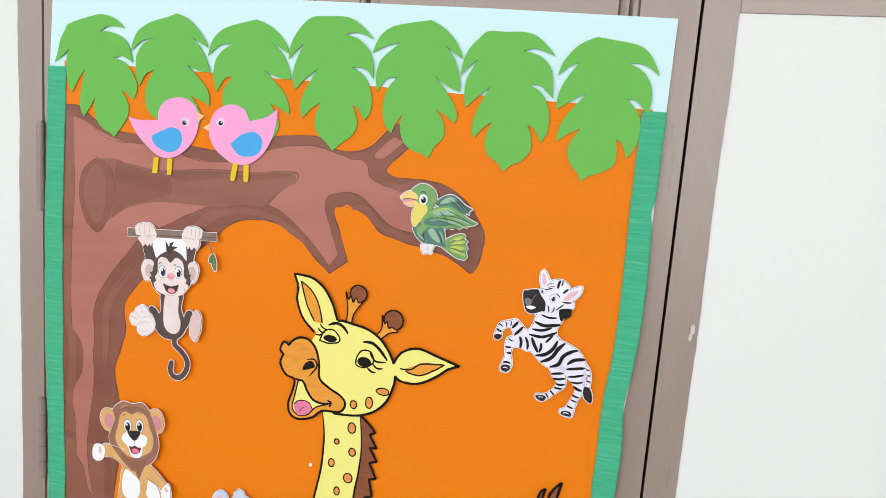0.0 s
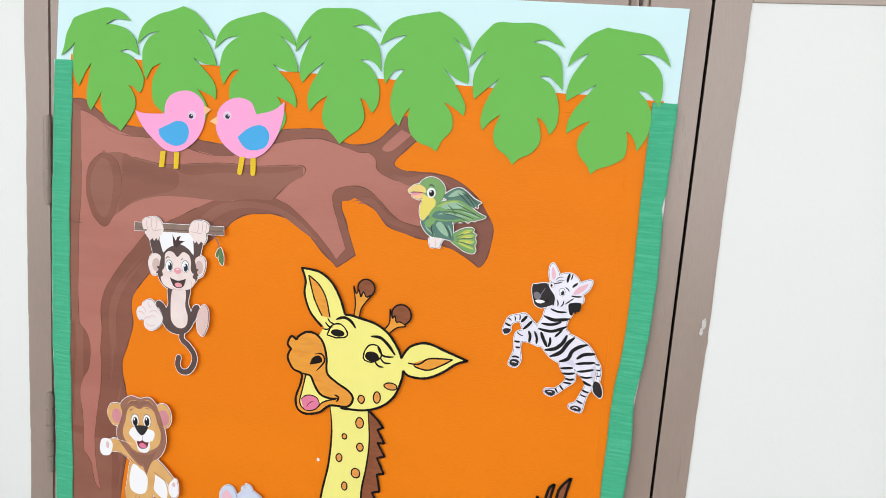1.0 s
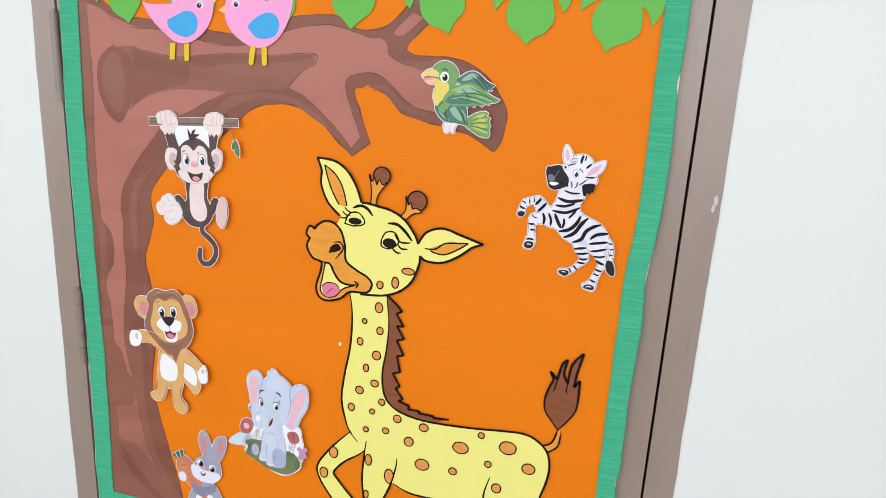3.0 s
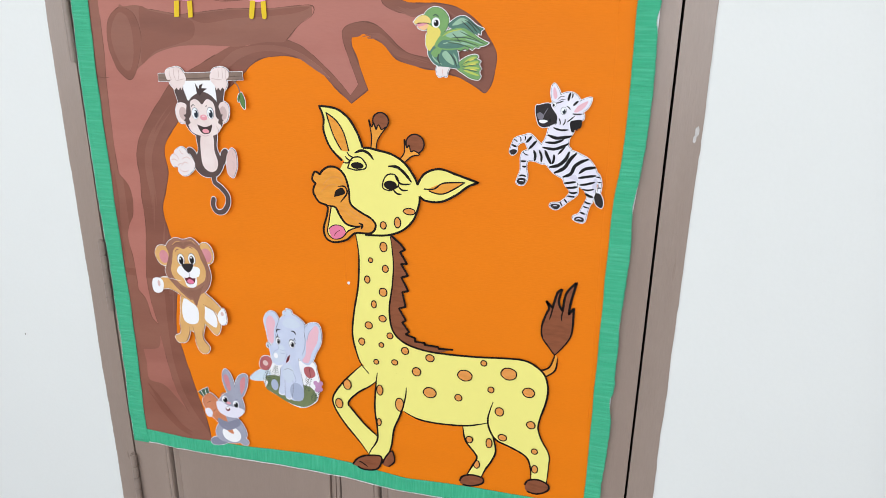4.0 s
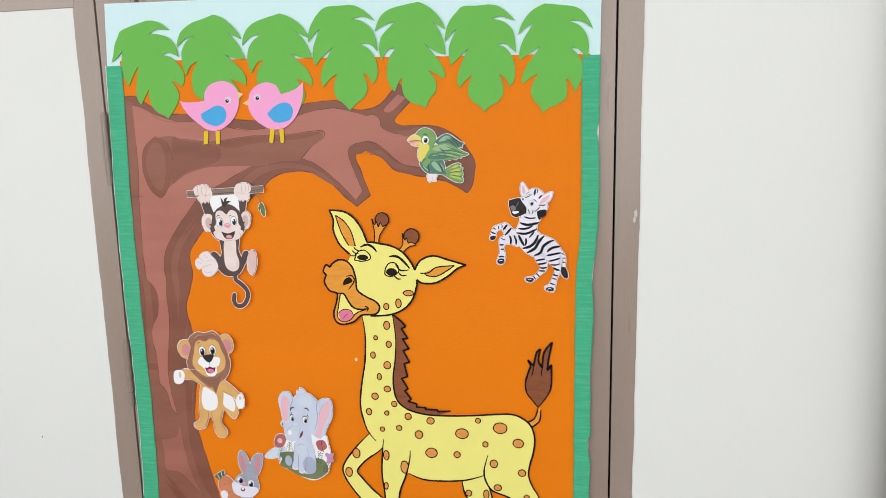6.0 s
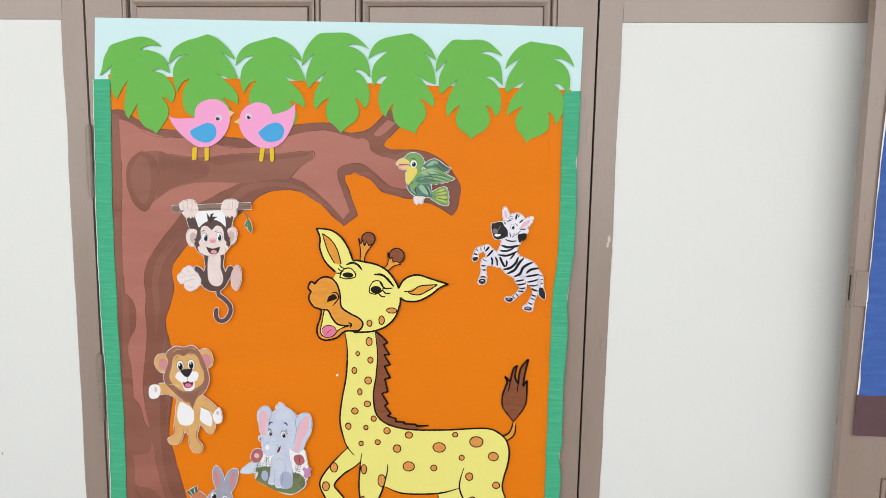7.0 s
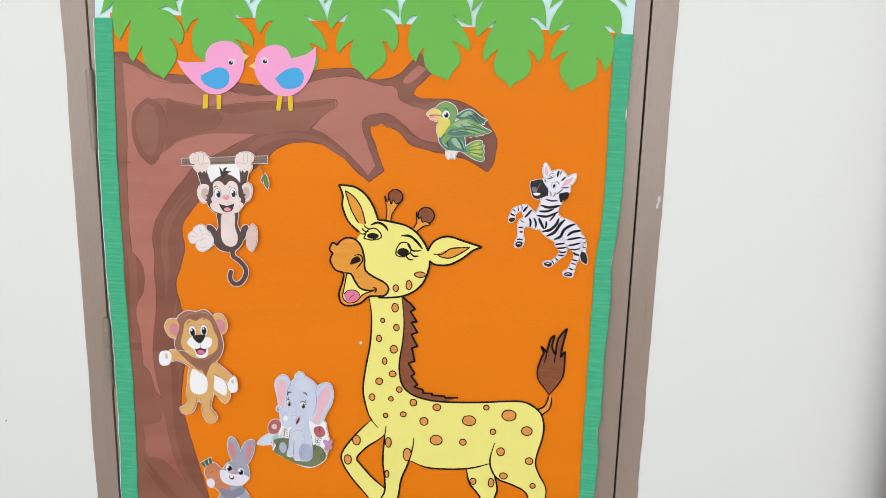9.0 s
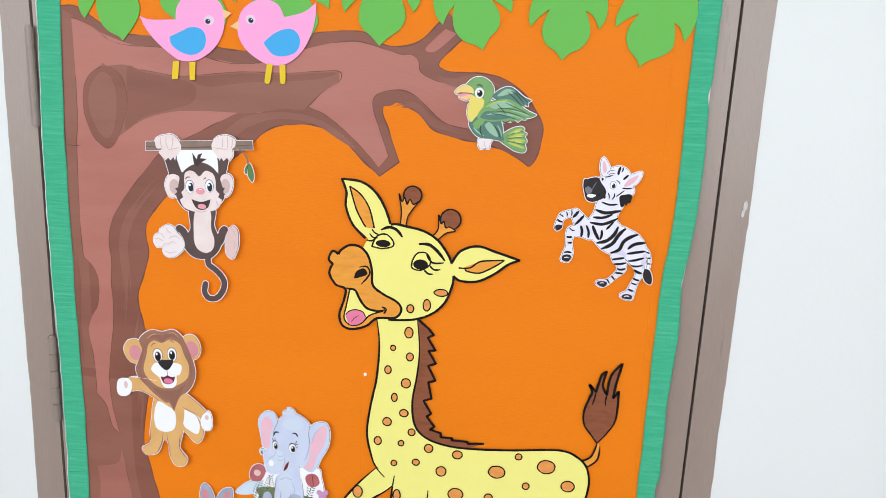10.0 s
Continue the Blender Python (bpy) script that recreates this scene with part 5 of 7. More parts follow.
elephant.shape("leg", ELEPHANT, [(-9.9, 15.5), (-2.9, 36.4), (4.7, 43.8), (5.4, 26.6), (1.5, 12.1), (-7.1, 10.2)])
elephant.oval("leg", ELEPHANTSHADE, 11.1, 25.9, 12.5, 16.5)
elephant.line("toe", WHITE, 1.6, [(-22.3, 18.7), (-16.6, 16), (-10.8, 19.2)])
elephant.line("toe", WHITE, 1.6, [(-9, 12.7), (-3.3, 10.1), (2.4, 15.2)])
elephant.line("fold", ELEPHANTSHADE, 1, [(5.9, 60.2), (10.4, 46.9), (2.8, 37.6)])
elephant.shape("ear", ELEPHANT, [(-40.5, 142.2), (-37.3, 153.1), (-28.6, 160.4), (-19.3, 158.7), (-13.9, 146.9), (-16.3, 135.9), (-18.7, 125), (-22, 106.3), (-33.8, 107.8), (-37.5, 125.8)], cut=True)
elephant.shape("ear>inner", EARROSE, [(-36.6, 142.5), (-31, 152.8), (-24, 150.9), (-20.2, 141.4), (-23.4, 129.5), (-25.9, 107.7), (-33.8, 109.5), (-36, 126)])
elephant.shape("ear", ELEPHANT, [(27.3, 133.9), (33.5, 145.9), (44.2, 151.7), (54.3, 150.1), (58.3, 136.5), (56.1, 117.4), (47, 99.9), (40.8, 85.1), (33, 77.6), (22, 82.5), (18.1, 90.6), (27.4, 109)], cut=True)
elephant.shape("ear>inner", EARROSE, [(44.3, 143.6), (51.2, 147.4), (54.4, 139.5), (50.7, 119.4), (41.5, 101.9), (36.1, 85.5), (30.7, 80.8), (23.6, 84.4), (29.8, 95.8), (32.8, 121.1)])
elephant.line("ear>fold", ELEPHANTSHADE, 1, [(33.6, 119.5), (37.4, 133.9), (45.1, 143.6)])
elephant.shape("hair", ELEPHANTLIGHT, [(-5.3, 158.2), (-4.5, 164), (0.9, 163.6), (-0.6, 168.4), (-0.6, 168.4), (7.1, 167.4), (10.2, 162), (9.4, 156.2)], cut=True)
elephant.shape("head", ELEPHANT, [(-13.1, 146.9), (-5.3, 155.8), (10.2, 160.3), (21.8, 155.6), (31.1, 145.7), (29.6, 134.1), (31.3, 121), (29.8, 106.7), (25.9, 95.5), (18.1, 87.2), (5.5, 81.9), (-4, 76), (-10.3, 72), (-21.4, 68.4), (-29.3, 73.6), (-32.4, 84.4), (-33.1, 98.7), (-27.5, 104.2), (-21.9, 110.5), (-19.5, 124.9)], cut=True)
elephant.shape("brow_shine", ELEPHANTLIGHT, [(-7.7, 143.3), (0.1, 153), (13.3, 153.2), (23.4, 145.1), (15.6, 138.7), (0.1, 137.3)])
elephant.line("shade", ELEPHANTSHADE, 1.6, [(29.6, 133.3), (30.5, 119.3), (28.2, 104.9), (23.6, 93.6)])
elephant.shape("trunk", ELEPHANTLIGHT, [(-16.5, 105.2), (-7.8, 103.4), (-4.7, 93.6), (-7.1, 81.6), (-15.8, 74), (-25.3, 74.9), (-30, 82.9), (-26.8, 92.5), (-19.7, 92.3)])
elephant.line("fold", ELEPHANTSHADE, 0.9, [(-16.5, 104.3), (-18.1, 97.5), (-25.2, 92.6), (-29.2, 84.7)])
elephant.line("fold", ELEPHANTSHADE, 0.9, [(-5.5, 98.6), (-3.9, 88.6), (-7.9, 79.8)])
elephant.line("crease", ELEPHANTSHADE, 0.8, [(-14.9, 97.7), (-10.2, 96.5), (-5.5, 98.6)])
elephant.line("crease", ELEPHANTSHADE, 0.8, [(-15, 91.9), (-10.2, 90.6), (-5.5, 92.7)])
elephant.oval("tip", WHITE, -22.9, 85.2, 3.8, 4.7)
elephant.oval("knob", ELEPHANTLIGHT, -35.4, 101, 3.6, 4.7, cut=True)
elephant.line("knob>dot", PUPIL, 1.8, [(-35.4, 102.7), (-36.2, 100.1), (-34.6, 97.7)])
elephant.oval("eye", GREYINK, -17.2, 112.6, 4.3, 7.2)
elephant.oval("eye>white", EYEWHITE, -17.2, 112.4, 3.9, 6.6)
elephant.oval("eye>iris", GREYINK, -16.4, 111.4, 2.8, 4.5)
elephant.oval("eye>pupil", PUPIL, -16.4, 111, 1.9, 3.3)
elephant.oval("eye>glint", WHITE, -17.2, 113, 0.9, 1.1)
elephant.oval("eye", GREYINK, 7.1, 110.6, 5.3, 7.7)
elephant.oval("eye>white", EYEWHITE, 7.1, 110.2, 4.8, 7)
elephant.oval("eye>iris", GREYINK, 7.9, 109.4, 3.2, 4.7)
elephant.oval("eye>pupil", PUPIL, 7.9, 109, 2.3, 3.4)
elephant.oval("eye>glint", WHITE, 6.7, 111.4, 0.9, 1.3)
elephant.line("lash", PUPIL, 1.3, [(2.4, 114.3), (6.3, 118), (11.8, 115.1)])
elephant.line("lash", PUPIL, 0.9, [(10.2, 117.5), (11.8, 119.3), (13.3, 121.9)])
elephant.line("lash", PUPIL, 0.9, [(11.8, 116), (13.3, 116.9), (14.9, 117.9)])
elephant.line("lash", PUPIL, 0.9, [(11.8, 113.5), (13.3, 112.8), (14.9, 113.7)])
elephant.line("lash", PUPIL, 1.1, [(-21.1, 115.6), (-18, 119.2), (-14, 117.1)])
elephant.line("lash", PUPIL, 0.8, [(-19.5, 118.2), (-20.3, 120.7), (-21.1, 123.1)])
elephant.line("lash", PUPIL, 0.8, [(-17.2, 119.3), (-17.2, 121.8), (-17.1, 124.3)])
elephant.line("brow", PUPIL, 2, [(-19.5, 125.7), (-17.1, 131.7), (-11.6, 132.2)])
elephant.line("brow", PUPIL, 2, [(7.1, 132.2), (11.8, 132.6), (14.9, 127.9)])
elephant.shape("mouth", MOUTH, [(-5.5, 76.7), (-5.5, 76.7), (-2.4, 85.4), (2.4, 90.9), (2.4, 90.9), (1.6, 83.2), (-3.2, 76)])
elephant.line("mouth>lip", WHITE, 0.8, [(-4, 76), (0.8, 80.6), (2.4, 89.2)])
for fold in ([(-15.6, 65.4), (-18, 45), (-22, 24)], [(-9, 46), (-10, 30), (-10.5, 16)], [(5, 46), (4.5, 28), (1.5, 12)], [(20, 66), (23.5, 40), (23.5, 22)], [(-10, 62), (-2, 66), (7, 63)], [(31, 145), (29.6, 134), (31.3, 121)], [(-13, 147), (-18.5, 135), (-19.5, 125)]):
    elephant.line("fold", GREYINK, 0.6, fold)
elephant.finish()

rabbit = Collage("rabbit_cutout", -0.226, 0.937, 1.2, "printed paper grey rabbit hugging a carrot", "rabbit cutout", 2.2)
rabbit.contour = GREYINK
rabbit.shape("ear", RABBIT, [(-0.9, 144), (5.4, 151.1), (14, 142.1), (19.1, 123.4), (17.4, 106.1), (5.4, 107.5), (-1.7, 126)], cut=True)
rabbit.shape("ear>inner", EARPINK, [(0.9, 139.4), (8.9, 139.1), (11.9, 116.9), (7.7, 112), (2.2, 124.8)])
rabbit.shape("ear", RABBIT, [(18.6, 110.3), (23.5, 134.2), (33.9, 146.2), (44.6, 145.5), (41.9, 123.3), (30.2, 102.9)], cut=True)
rabbit.shape("ear>inner", EARPINK, [(29.9, 118.7), (31.5, 134.9), (40.6, 142.7), (39, 124.6), (31.5, 109.1)])
rabbit.shape("leaves", LEAFDARK, [(-52.1, 98.2), (-41.4, 105.6), (-32.9, 110.4), (-30.6, 95.7), (-40.3, 88.6)], cut=True, curved=False)
rabbit.line("leaves>streak", WHITE, 1.2, [(-46.7, 102.4), (-40.1, 91.6)])
rabbit.line("leaves>streak", WHITE, 1.2, [(-38.2, 107.3), (-35.8, 94.6)])
rabbit.shape("foot", RABBITDARK, [(-36.6, 7.2), (-27.7, 15.6), (-12.1, 17.3), (-0.9, 13.6), (-11.7, 4.7), (-30.7, 0.1)], cut=True)
rabbit.oval("foot", RABBIT, 29, 17.7, 7.9, 6.9, cut=True)
rabbit.shape("body", RABBIT, [(-22.5, 35.8), (0.3, 61.7), (20.5, 60.2), (32.9, 42.5), (33.4, 28.1), (20.7, 14.6), (-7.3, 10), (-22.5, 16.9)], cut=True)
rabbit.oval("belly", WHITE, 5.9, 27.8, 18.1, 14.8)
rabbit.shape("carrot", CARROT, [(-41.1, 92.5), (-28.3, 100.3), (-15.6, 90.9), (-6.3, 72.5), (-0.1, 53.4), (10.2, 32), (2, 31.1), (-20.8, 48.7), (-37.5, 65.6), (-44.9, 79.3)], cut=True)
rabbit.line("carrot>ridge", MARKBROWN, 0.8, [(-36.6, 81.2), (-28.1, 86.1)])
rabbit.line("carrot>ridge", MARKBROWN, 0.8, [(-27.1, 65.8), (-18.5, 72.9)])
rabbit.oval("paw", RABBITLIGHT, -34.5, 63.1, 7, 8.4, cut=True)
rabbit.shape("arm", RABBITDARK, [(-17.4, 55.7), (-0.2, 51.3), (22.6, 60.7), (23.1, 48.5), (0.1, 34.8), (-16, 41.4)])
rabbit.shape("head", RABBIT, [(-16, 82.6), (-5, 100.3), (12.6, 110.1), (27.3, 105.2), (33.8, 91.6), (32.2, 75.1), (15.5, 62.1), (-4.6, 64.7), (-17.5, 73.1)], cut=True)
rabbit.shape("cheek", RABBITLIGHT, [(-17.9, 86.3), (-7.6, 88.6), (4.3, 83.1), (26.5, 82.9), (33.2, 77.3), (21.7, 63.5), (0.3, 61.7), (-14.7, 68.6)])
rabbit.oval("eye", EYEWHITE, -1.2, 94, 5.6, 6.8)
rabbit.oval("eye>pupil", PUPIL, -0.3, 93.2, 4.4, 5.3)
rabbit.oval("eye>glint", WHITE, -3.2, 95.6, 1.9, 2)
rabbit.oval("eye", EYEWHITE, 19.7, 88.5, 5.6, 6.7)
rabbit.oval("eye>pupil", PUPIL, 19.6, 87.5, 4.4, 5.3)
rabbit.oval("eye>glint", WHITE, 17.7, 90.1, 1.9, 2)
rabbit.line("brow", RABBITDARK, 1.2, [(-9, 100.4), (-3.7, 105.6), (2.4, 105.9)])
rabbit.line("brow", RABBITDARK, 1.2, [(18.1, 98.2), (24.1, 98.5)])
rabbit.oval("nose", NOSEPINK, 5.6, 88.4, 4.2, 2.7)
rabbit.oval("mouth", MOUTH, 3, 76.7, 4.4, 4.3)
rabbit.shape("mouth>tooth", WHITE, [(0.1, 80.1), (6.2, 80.4), (5, 76.1), (0.9, 75.2)], curved=False)
rabbit.finish()

zebra = Collage("zebra_cutout", 0.298, 1.396, 1.0, "printed paper zebra rearing up, black and white", "zebra cutout", 2.2)
zebra.contour = PUPIL
zebra.shape("tail", PRINTWHITE, [(44.8, 62.1), (50.4, 57.7), (53.5, 46.1), (52.2, 33.6), (49.2, 34.6), (50.1, 45.9), (45.7, 55.1)], cut=True)
zebra.shape("tuft", NOSEDARK, [(46.3, 31.3), (48.2, 35.0), (52.9, 34.1), (57.0, 24.8), (56.0, 16.6), (48.5, 21.4)], cut=True)
zebra.shape("leg", PRINTWHITE, [(-23.0, 88.6), (-31.8, 97.8), (-40.3, 104.8), (-48.6, 102.9), (-59.3, 98.8), (-63.3, 91.3), (-66.1, 80.8), (-62.6, 76.8), (-57.2, 81.1), (-56.8, 88.4), (-52.8, 92.9), (-46.3, 94.2), (-42.2, 86.3), (-35.1, 83.6), (-24.8, 82.6)], cut=True)
zebra.shape("leg", PRINTWHITE, [(-21.3, 68.7), (-32.9, 71.0), (-41.8, 70.3), (-43.4, 61.4), (-41.4, 50.8), (-43.0, 42.4), (-47.5, 37.8), (-55.3, 40.1), (-53.1, 50.1), (-50.6, 58.6), (-51.2, 75.1), (-47.6, 82.2), (-37.6, 85.1), (-22.8, 85.8)], cut=True)
zebra.shape("leg", PRINTWHITE, [(5.4, 52.6), (15.7, 52.0), (22.6, 47.0), (24.8, 35.9), (22.7, 29.6), (14.0, 21.8), (5.5, 13.7), (-2.2, 9.1), (-9.7, 12.5), (-7.8, 17.2), (2.7, 19.1), (12.0, 28.1), (14.5, 35.3), (8.1, 43.2)], cut=True)
zebra.shape("leg", PRINTWHITE, [(26.4, 47.9), (44.9, 45.5), (46.5, 33.7), (43.9, 23.7), (41.0, 18.5), (38.5, 8.7), (35.2, -4.9), (23.0, -3.0), (21.4, 2.2), (27.9, 6.3), (32.7, 16.3), (37.2, 28.3), (33.9, 36.5)], cut=True)
zebra.shape("neck", PRINTWHITE, [(-14.3, 118.8), (6.9, 120.9), (14.0, 122.6), (13.7, 111.6), (8.9, 102.1), (8.7, 92.7), (11.9, 87.6), (-5.2, 80.2), (-25.2, 88.0), (-19.9, 102.7)], cut=True)
zebra.shape("body", PRINTWHITE, [(-25.8, 88.9), (-14.8, 86.2), (0.9, 88.1), (12.4, 87.4), (24.1, 83.4), (36.2, 77.1), (45.4, 64.5), (46.6, 52.8), (44.9, 37.9), (40.4, 33.3), (28.1, 41.6), (20.6, 48.3), (5.5, 51.1), (-7.7, 57.4), (-17.7, 67.5), (-24.1, 69.7), (-28.1, 81.2)], cut=True)
zebra.shape("shade", LAVENDER, [(42.6, 50.1), (46.0, 54.4), (48.0, 48.1), (46.1, 35.1), (43.0, 39.5)])
zebra.shape("shade", LAVENDER, [(6.5, 53.1), (19.8, 57.0), (23.3, 48.9), (15.8, 51.3)])
zebra.shape("ear", PRINTWHITE, [(-16.9, 155.2), (-16.8, 164.7), (-13.9, 169.1), (-9.9, 165.0), (-5.7, 157.3), (-5.7, 149.9), (-13.5, 147.2)], cut=True)
zebra.shape("ear>inner", EARROSE, [(-14.1, 154.6), (-14.6, 162.1), (-13.3, 164.8), (-10.9, 160.9), (-9.2, 154.2), (-11.5, 150.2)])
zebra.shape("head", PRINTWHITE, [(-16.8, 142.0), (-11.8, 148.6), (-5.3, 155.3), (1.1, 158.6), (9.3, 159.0), (16.5, 154.2), (20.4, 146.3), (23.5, 137.3), (23.3, 128.2), (18.1, 121.9), (9.4, 118.9), (-4.1, 118.0), (-11.6, 121.7)], cut=True)
zebra.line("forelock", GREYINK, 1.0, [(-8.8, 149.7), (-5.1, 153.5), (-0.2, 154.2)])
zebra.line("forelock", GREYINK, 1.0, [(-7.3, 148.0), (-3.0, 150.5), (1.0, 150.2)])
zebra.line("stripe", PUPIL, 3.1, [(6.9, 158.7), (5.2, 153.4), (4.8, 148.6)])
zebra.line("stripe", PUPIL, 1.7, [(9.6, 158.6), (9.7, 155.2), (8.4, 152.4)])
zebra.line("stripe", PUPIL, 2.6, [(17.0, 149.3), (13.9, 146.4), (11.1, 143.5)])
zebra.line("brow", PUPIL, 1.4, [(-12.0, 145.4), (-7.1, 146.2), (-1.1, 148.7)])
zebra.line("brow", PUPIL, 1.2, [(3.1, 142.6), (6.4, 140.5), (8.0, 137.9)])
zebra.shape("ear", PRINTWHITE, [(10.4, 136.2), (15.3, 145.5), (23.0, 151.2), (32.5, 153.9), (30.8, 144.5), (24.6, 137.2), (17.0, 133.1)], cut=True)
zebra.shape("ear>inner", EARROSE, [(12.6, 136.3), (17.1, 143.4), (23.4, 147.6), (28.7, 149.6), (26.6, 143.9), (22.0, 139.1), (16.3, 135.6)])
zebra.shape("mane", PRINTWHITE, [(13.7, 132.7), (24.1, 133.9), (23.9, 126.4), (13.2, 125.4)], cut=True)
zebra.shape("mane", PUPIL, [(8.6, 122.3), (13.2, 125.4), (22.8, 125.9), (22.2, 116.7), (18.7, 115.3), (18.5, 112.8), (15.0, 114.0), (14.6, 111.4), (11.0, 111.4)])
zebra.shape("muzzle", NOSEDARK, [(-35.1, 134.2), (-34.5, 141.1), (-30.5, 141.7), (-27.7, 143.0), (-18.8, 144.2), (-14.0, 138.0), (-8.1, 129.9), (-8.5, 121.9), (-12.1, 118.9), (-18.6, 116.2), (-24.6, 115.0), (-30.3, 117.9), (-33.3, 126.2)], cut=True)
zebra.shape("muzzle>shine", GREYINK, [(-33.2, 130.8), (-29.1, 133.3), (-24.2, 129.0), (-26.8, 124.3), (-30.9, 124.8)])
zebra.line("muzzle>highlight", GREYINK, 1.0, [(-19.9, 139.1), (-23.4, 132.5), (-27.0, 126.6)])
zebra.shape("muzzle>mouth", WHITE, [(-30.3, 122.9), (-25.0, 124.2), (-19.2, 122.9), (-23.4, 119.9), (-28.5, 120.3)])
zebra.oval("muzzle>nostril", PUPIL, -16.3, 123.7, 1.4, 2.1)
zebra.oval("eye", GREYINK, -0.2, 136.5, 3.8, 5.0)
zebra.oval("eye>white", EYEWHITE, -0.2, 136.5, 3.3, 4.5)
zebra.oval("eye>pupil", IRIS, 0.4, 135.6, 2.1, 2.9)
zebra.oval("eye>glint", WHITE, -0.9, 137.4, 0.7, 1.0)
zebra.oval("eye", GREYINK, -12.3, 143.6, 2.6, 3.3)
zebra.oval("eye>white", EYEWHITE, -12.3, 143.6, 2.4, 2.9)
zebra.oval("eye>pupil", PUPIL, -13.1, 142.9, 1.2, 1.7)
zebra.line("stripe", PUPIL, 1.4, [(-5.4, 127.1), (-3.6, 123.0), (-3.7, 118.9)])
zebra.line("stripe", PUPIL, 1.4, [(2.3, 126.6), (2.3, 122.4), (-0.1, 118.9)])
zebra.line("stripe", PUPIL, 1.4, [(13.8, 130.9), (9.7, 127.0), (4.5, 122.6)])
zebra.line("stripe", PUPIL, 1.9, [(22.7, 133.9), (17.0, 133.1), (10.9, 133.5)])
zebra.line("stripe", PUPIL, 1.2, [(-9.2, 124.6), (-8.4, 121.4), (-9.6, 119.0)])
zebra.line("stripe", PUPIL, 2.4, [(-11.7, 115.2), (-2.4, 112.5), (7.2, 113.5)])
zebra.line("stripe", PUPIL, 4.0, [(-18.3, 105.6), (-7.6, 102.3), (2.9, 103.6), (11.9, 105.9)])
zebra.line("stripe", PUPIL, 3.3, [(-20.7, 96.2), (-8.9, 96.1), (2.5, 100.8)])
zebra.line("stripe", PUPIL, 3.6, [(-23.8, 89.4), (-9.3, 88.0), (2.4, 92.4), (9.2, 96.5)])
zebra.line("stripe", PUPIL, 2.6, [(-3.5, 81.7), (0.6, 86.7), (4.7, 91.6)])
zebra.line("stripe", PUPIL, 4.0, [(-20.3, 85.9), (-16.3, 77.2), (-11.4, 68.6)])
zebra.line("stripe", PUPIL, 3.1, [(-8.9, 81.0), (-8.3, 74.9), (-10.1, 68.7)])
zebra.line("stripe", PUPIL, 4.3, [(-13.8, 64.6), (-2.2, 67.7), (6.6, 76.2), (10.6, 86.3)])
zebra.line("stripe", PUPIL, 4.5, [(-7.2, 57.5), (5.0, 64.4), (12.5, 76.6), (19.9, 84.5)])
zebra.line("stripe", PUPIL, 4.3, [(4.2, 53.0), (14.2, 57.9), (18.7, 68.0), (27.2, 74.7), (35.5, 78.0)])
zebra.line("stripe", PUPIL, 4.0, [(24.6, 59.0), (32.2, 65.6), (45.1, 68.2)])
zebra.line("stripe", PUPIL, 3.3, [(23.8, 53.2), (33.6, 55.3), (46.3, 58.0)])
zebra.line("stripe", PUPIL, 2.9, [(26.5, 44.4), (34.6, 45.8), (45.2, 49.4)])
zebra.line("stripe", PUPIL, 2.4, [(30.2, 38.9), (37.6, 38.2), (44.7, 40.5)])
zebra.line("stripe", PUPIL, 3.3, [(34.4, 33.9), (39.3, 30.9), (44.6, 29.8)])
zebra.line("stripe", PUPIL, 2.4, [(34.0, 23.3), (38.1, 21.4), (42.3, 21.0)])
zebra.line("stripe", PUPIL, 1.9, [(32.8, 17.2), (36.4, 15.8), (39.9, 15.3)])
zebra.line("stripe", PUPIL, 2.4, [(29.5, 9.0), (33.3, 7.4), (36.6, 6.6)])
zebra.line("stripe", PUPIL, 2.9, [(6.7, 45.0), (13.9, 46.4), (21.6, 47.9)])
zebra.line("stripe", PUPIL, 2.9, [(9.6, 39.5), (16.8, 39.9), (24.0, 41.8)])
zebra.line("stripe", PUPIL, 2.6, [(13.7, 34.0), (18.7, 32.9), (24.2, 34.7)])
zebra.line("stripe", PUPIL, 2.4, [(11.9, 28.6), (16.6, 28.4), (21.6, 28.3)])
zebra.line("stripe", PUPIL, 2.1, [(7.7, 24.5), (10.5, 21.6), (12.8, 19.1)])
zebra.line("stripe", PUPIL, 1.9, [(2.6, 20.3), (4.7, 17.5), (6.3, 14.8)])
zebra.line("stripe", PUPIL, 1.4, [(-48.2, 81.4), (-45.0, 78.8), (-41.1, 78.1)])
zebra.line("stripe", PUPIL, 3.3, [(-34.8, 85.0), (-32.4, 78.6), (-33.1, 70.8)])
zebra.line("stripe", PUPIL, 2.9, [(-27.8, 85.5), (-24.4, 77.9), (-24.4, 70.1)])
zebra.line("stripe", PUPIL, 2.4, [(-50.8, 70.0), (-47.3, 69.7), (-43.7, 70.2)])
zebra.line("stripe", PUPIL, 2.4, [(-48.8, 63.0), (-46.0, 62.7), (-43.1, 63.1)])
zebra.line("stripe", PUPIL, 2.4, [(-52.2, 49.9), (-47.7, 51.2), (-42.9, 50.0)])
zebra.line("stripe", PUPIL, 3.3, [(-31.7, 97.4), (-36.7, 91.0), (-41.3, 86.1)])
zebra.line("stripe", PUPIL, 3.3, [(-38.1, 102.6), (-41.8, 97.7), (-44.7, 94.3)])
zebra.line("stripe", PUPIL, 1.4, [(-47.2, 103.0), (-46.3, 100.3), (-46.7, 96.5)])
zebra.line("stripe", PUPIL, 1.4, [(-53.2, 100.8), (-51.9, 98.1), (-52.1, 94.8)])
zebra.line("stripe", PUPIL, 1.4, [(-61.4, 97.1), (-58.6, 96.3), (-56.1, 94.1)])
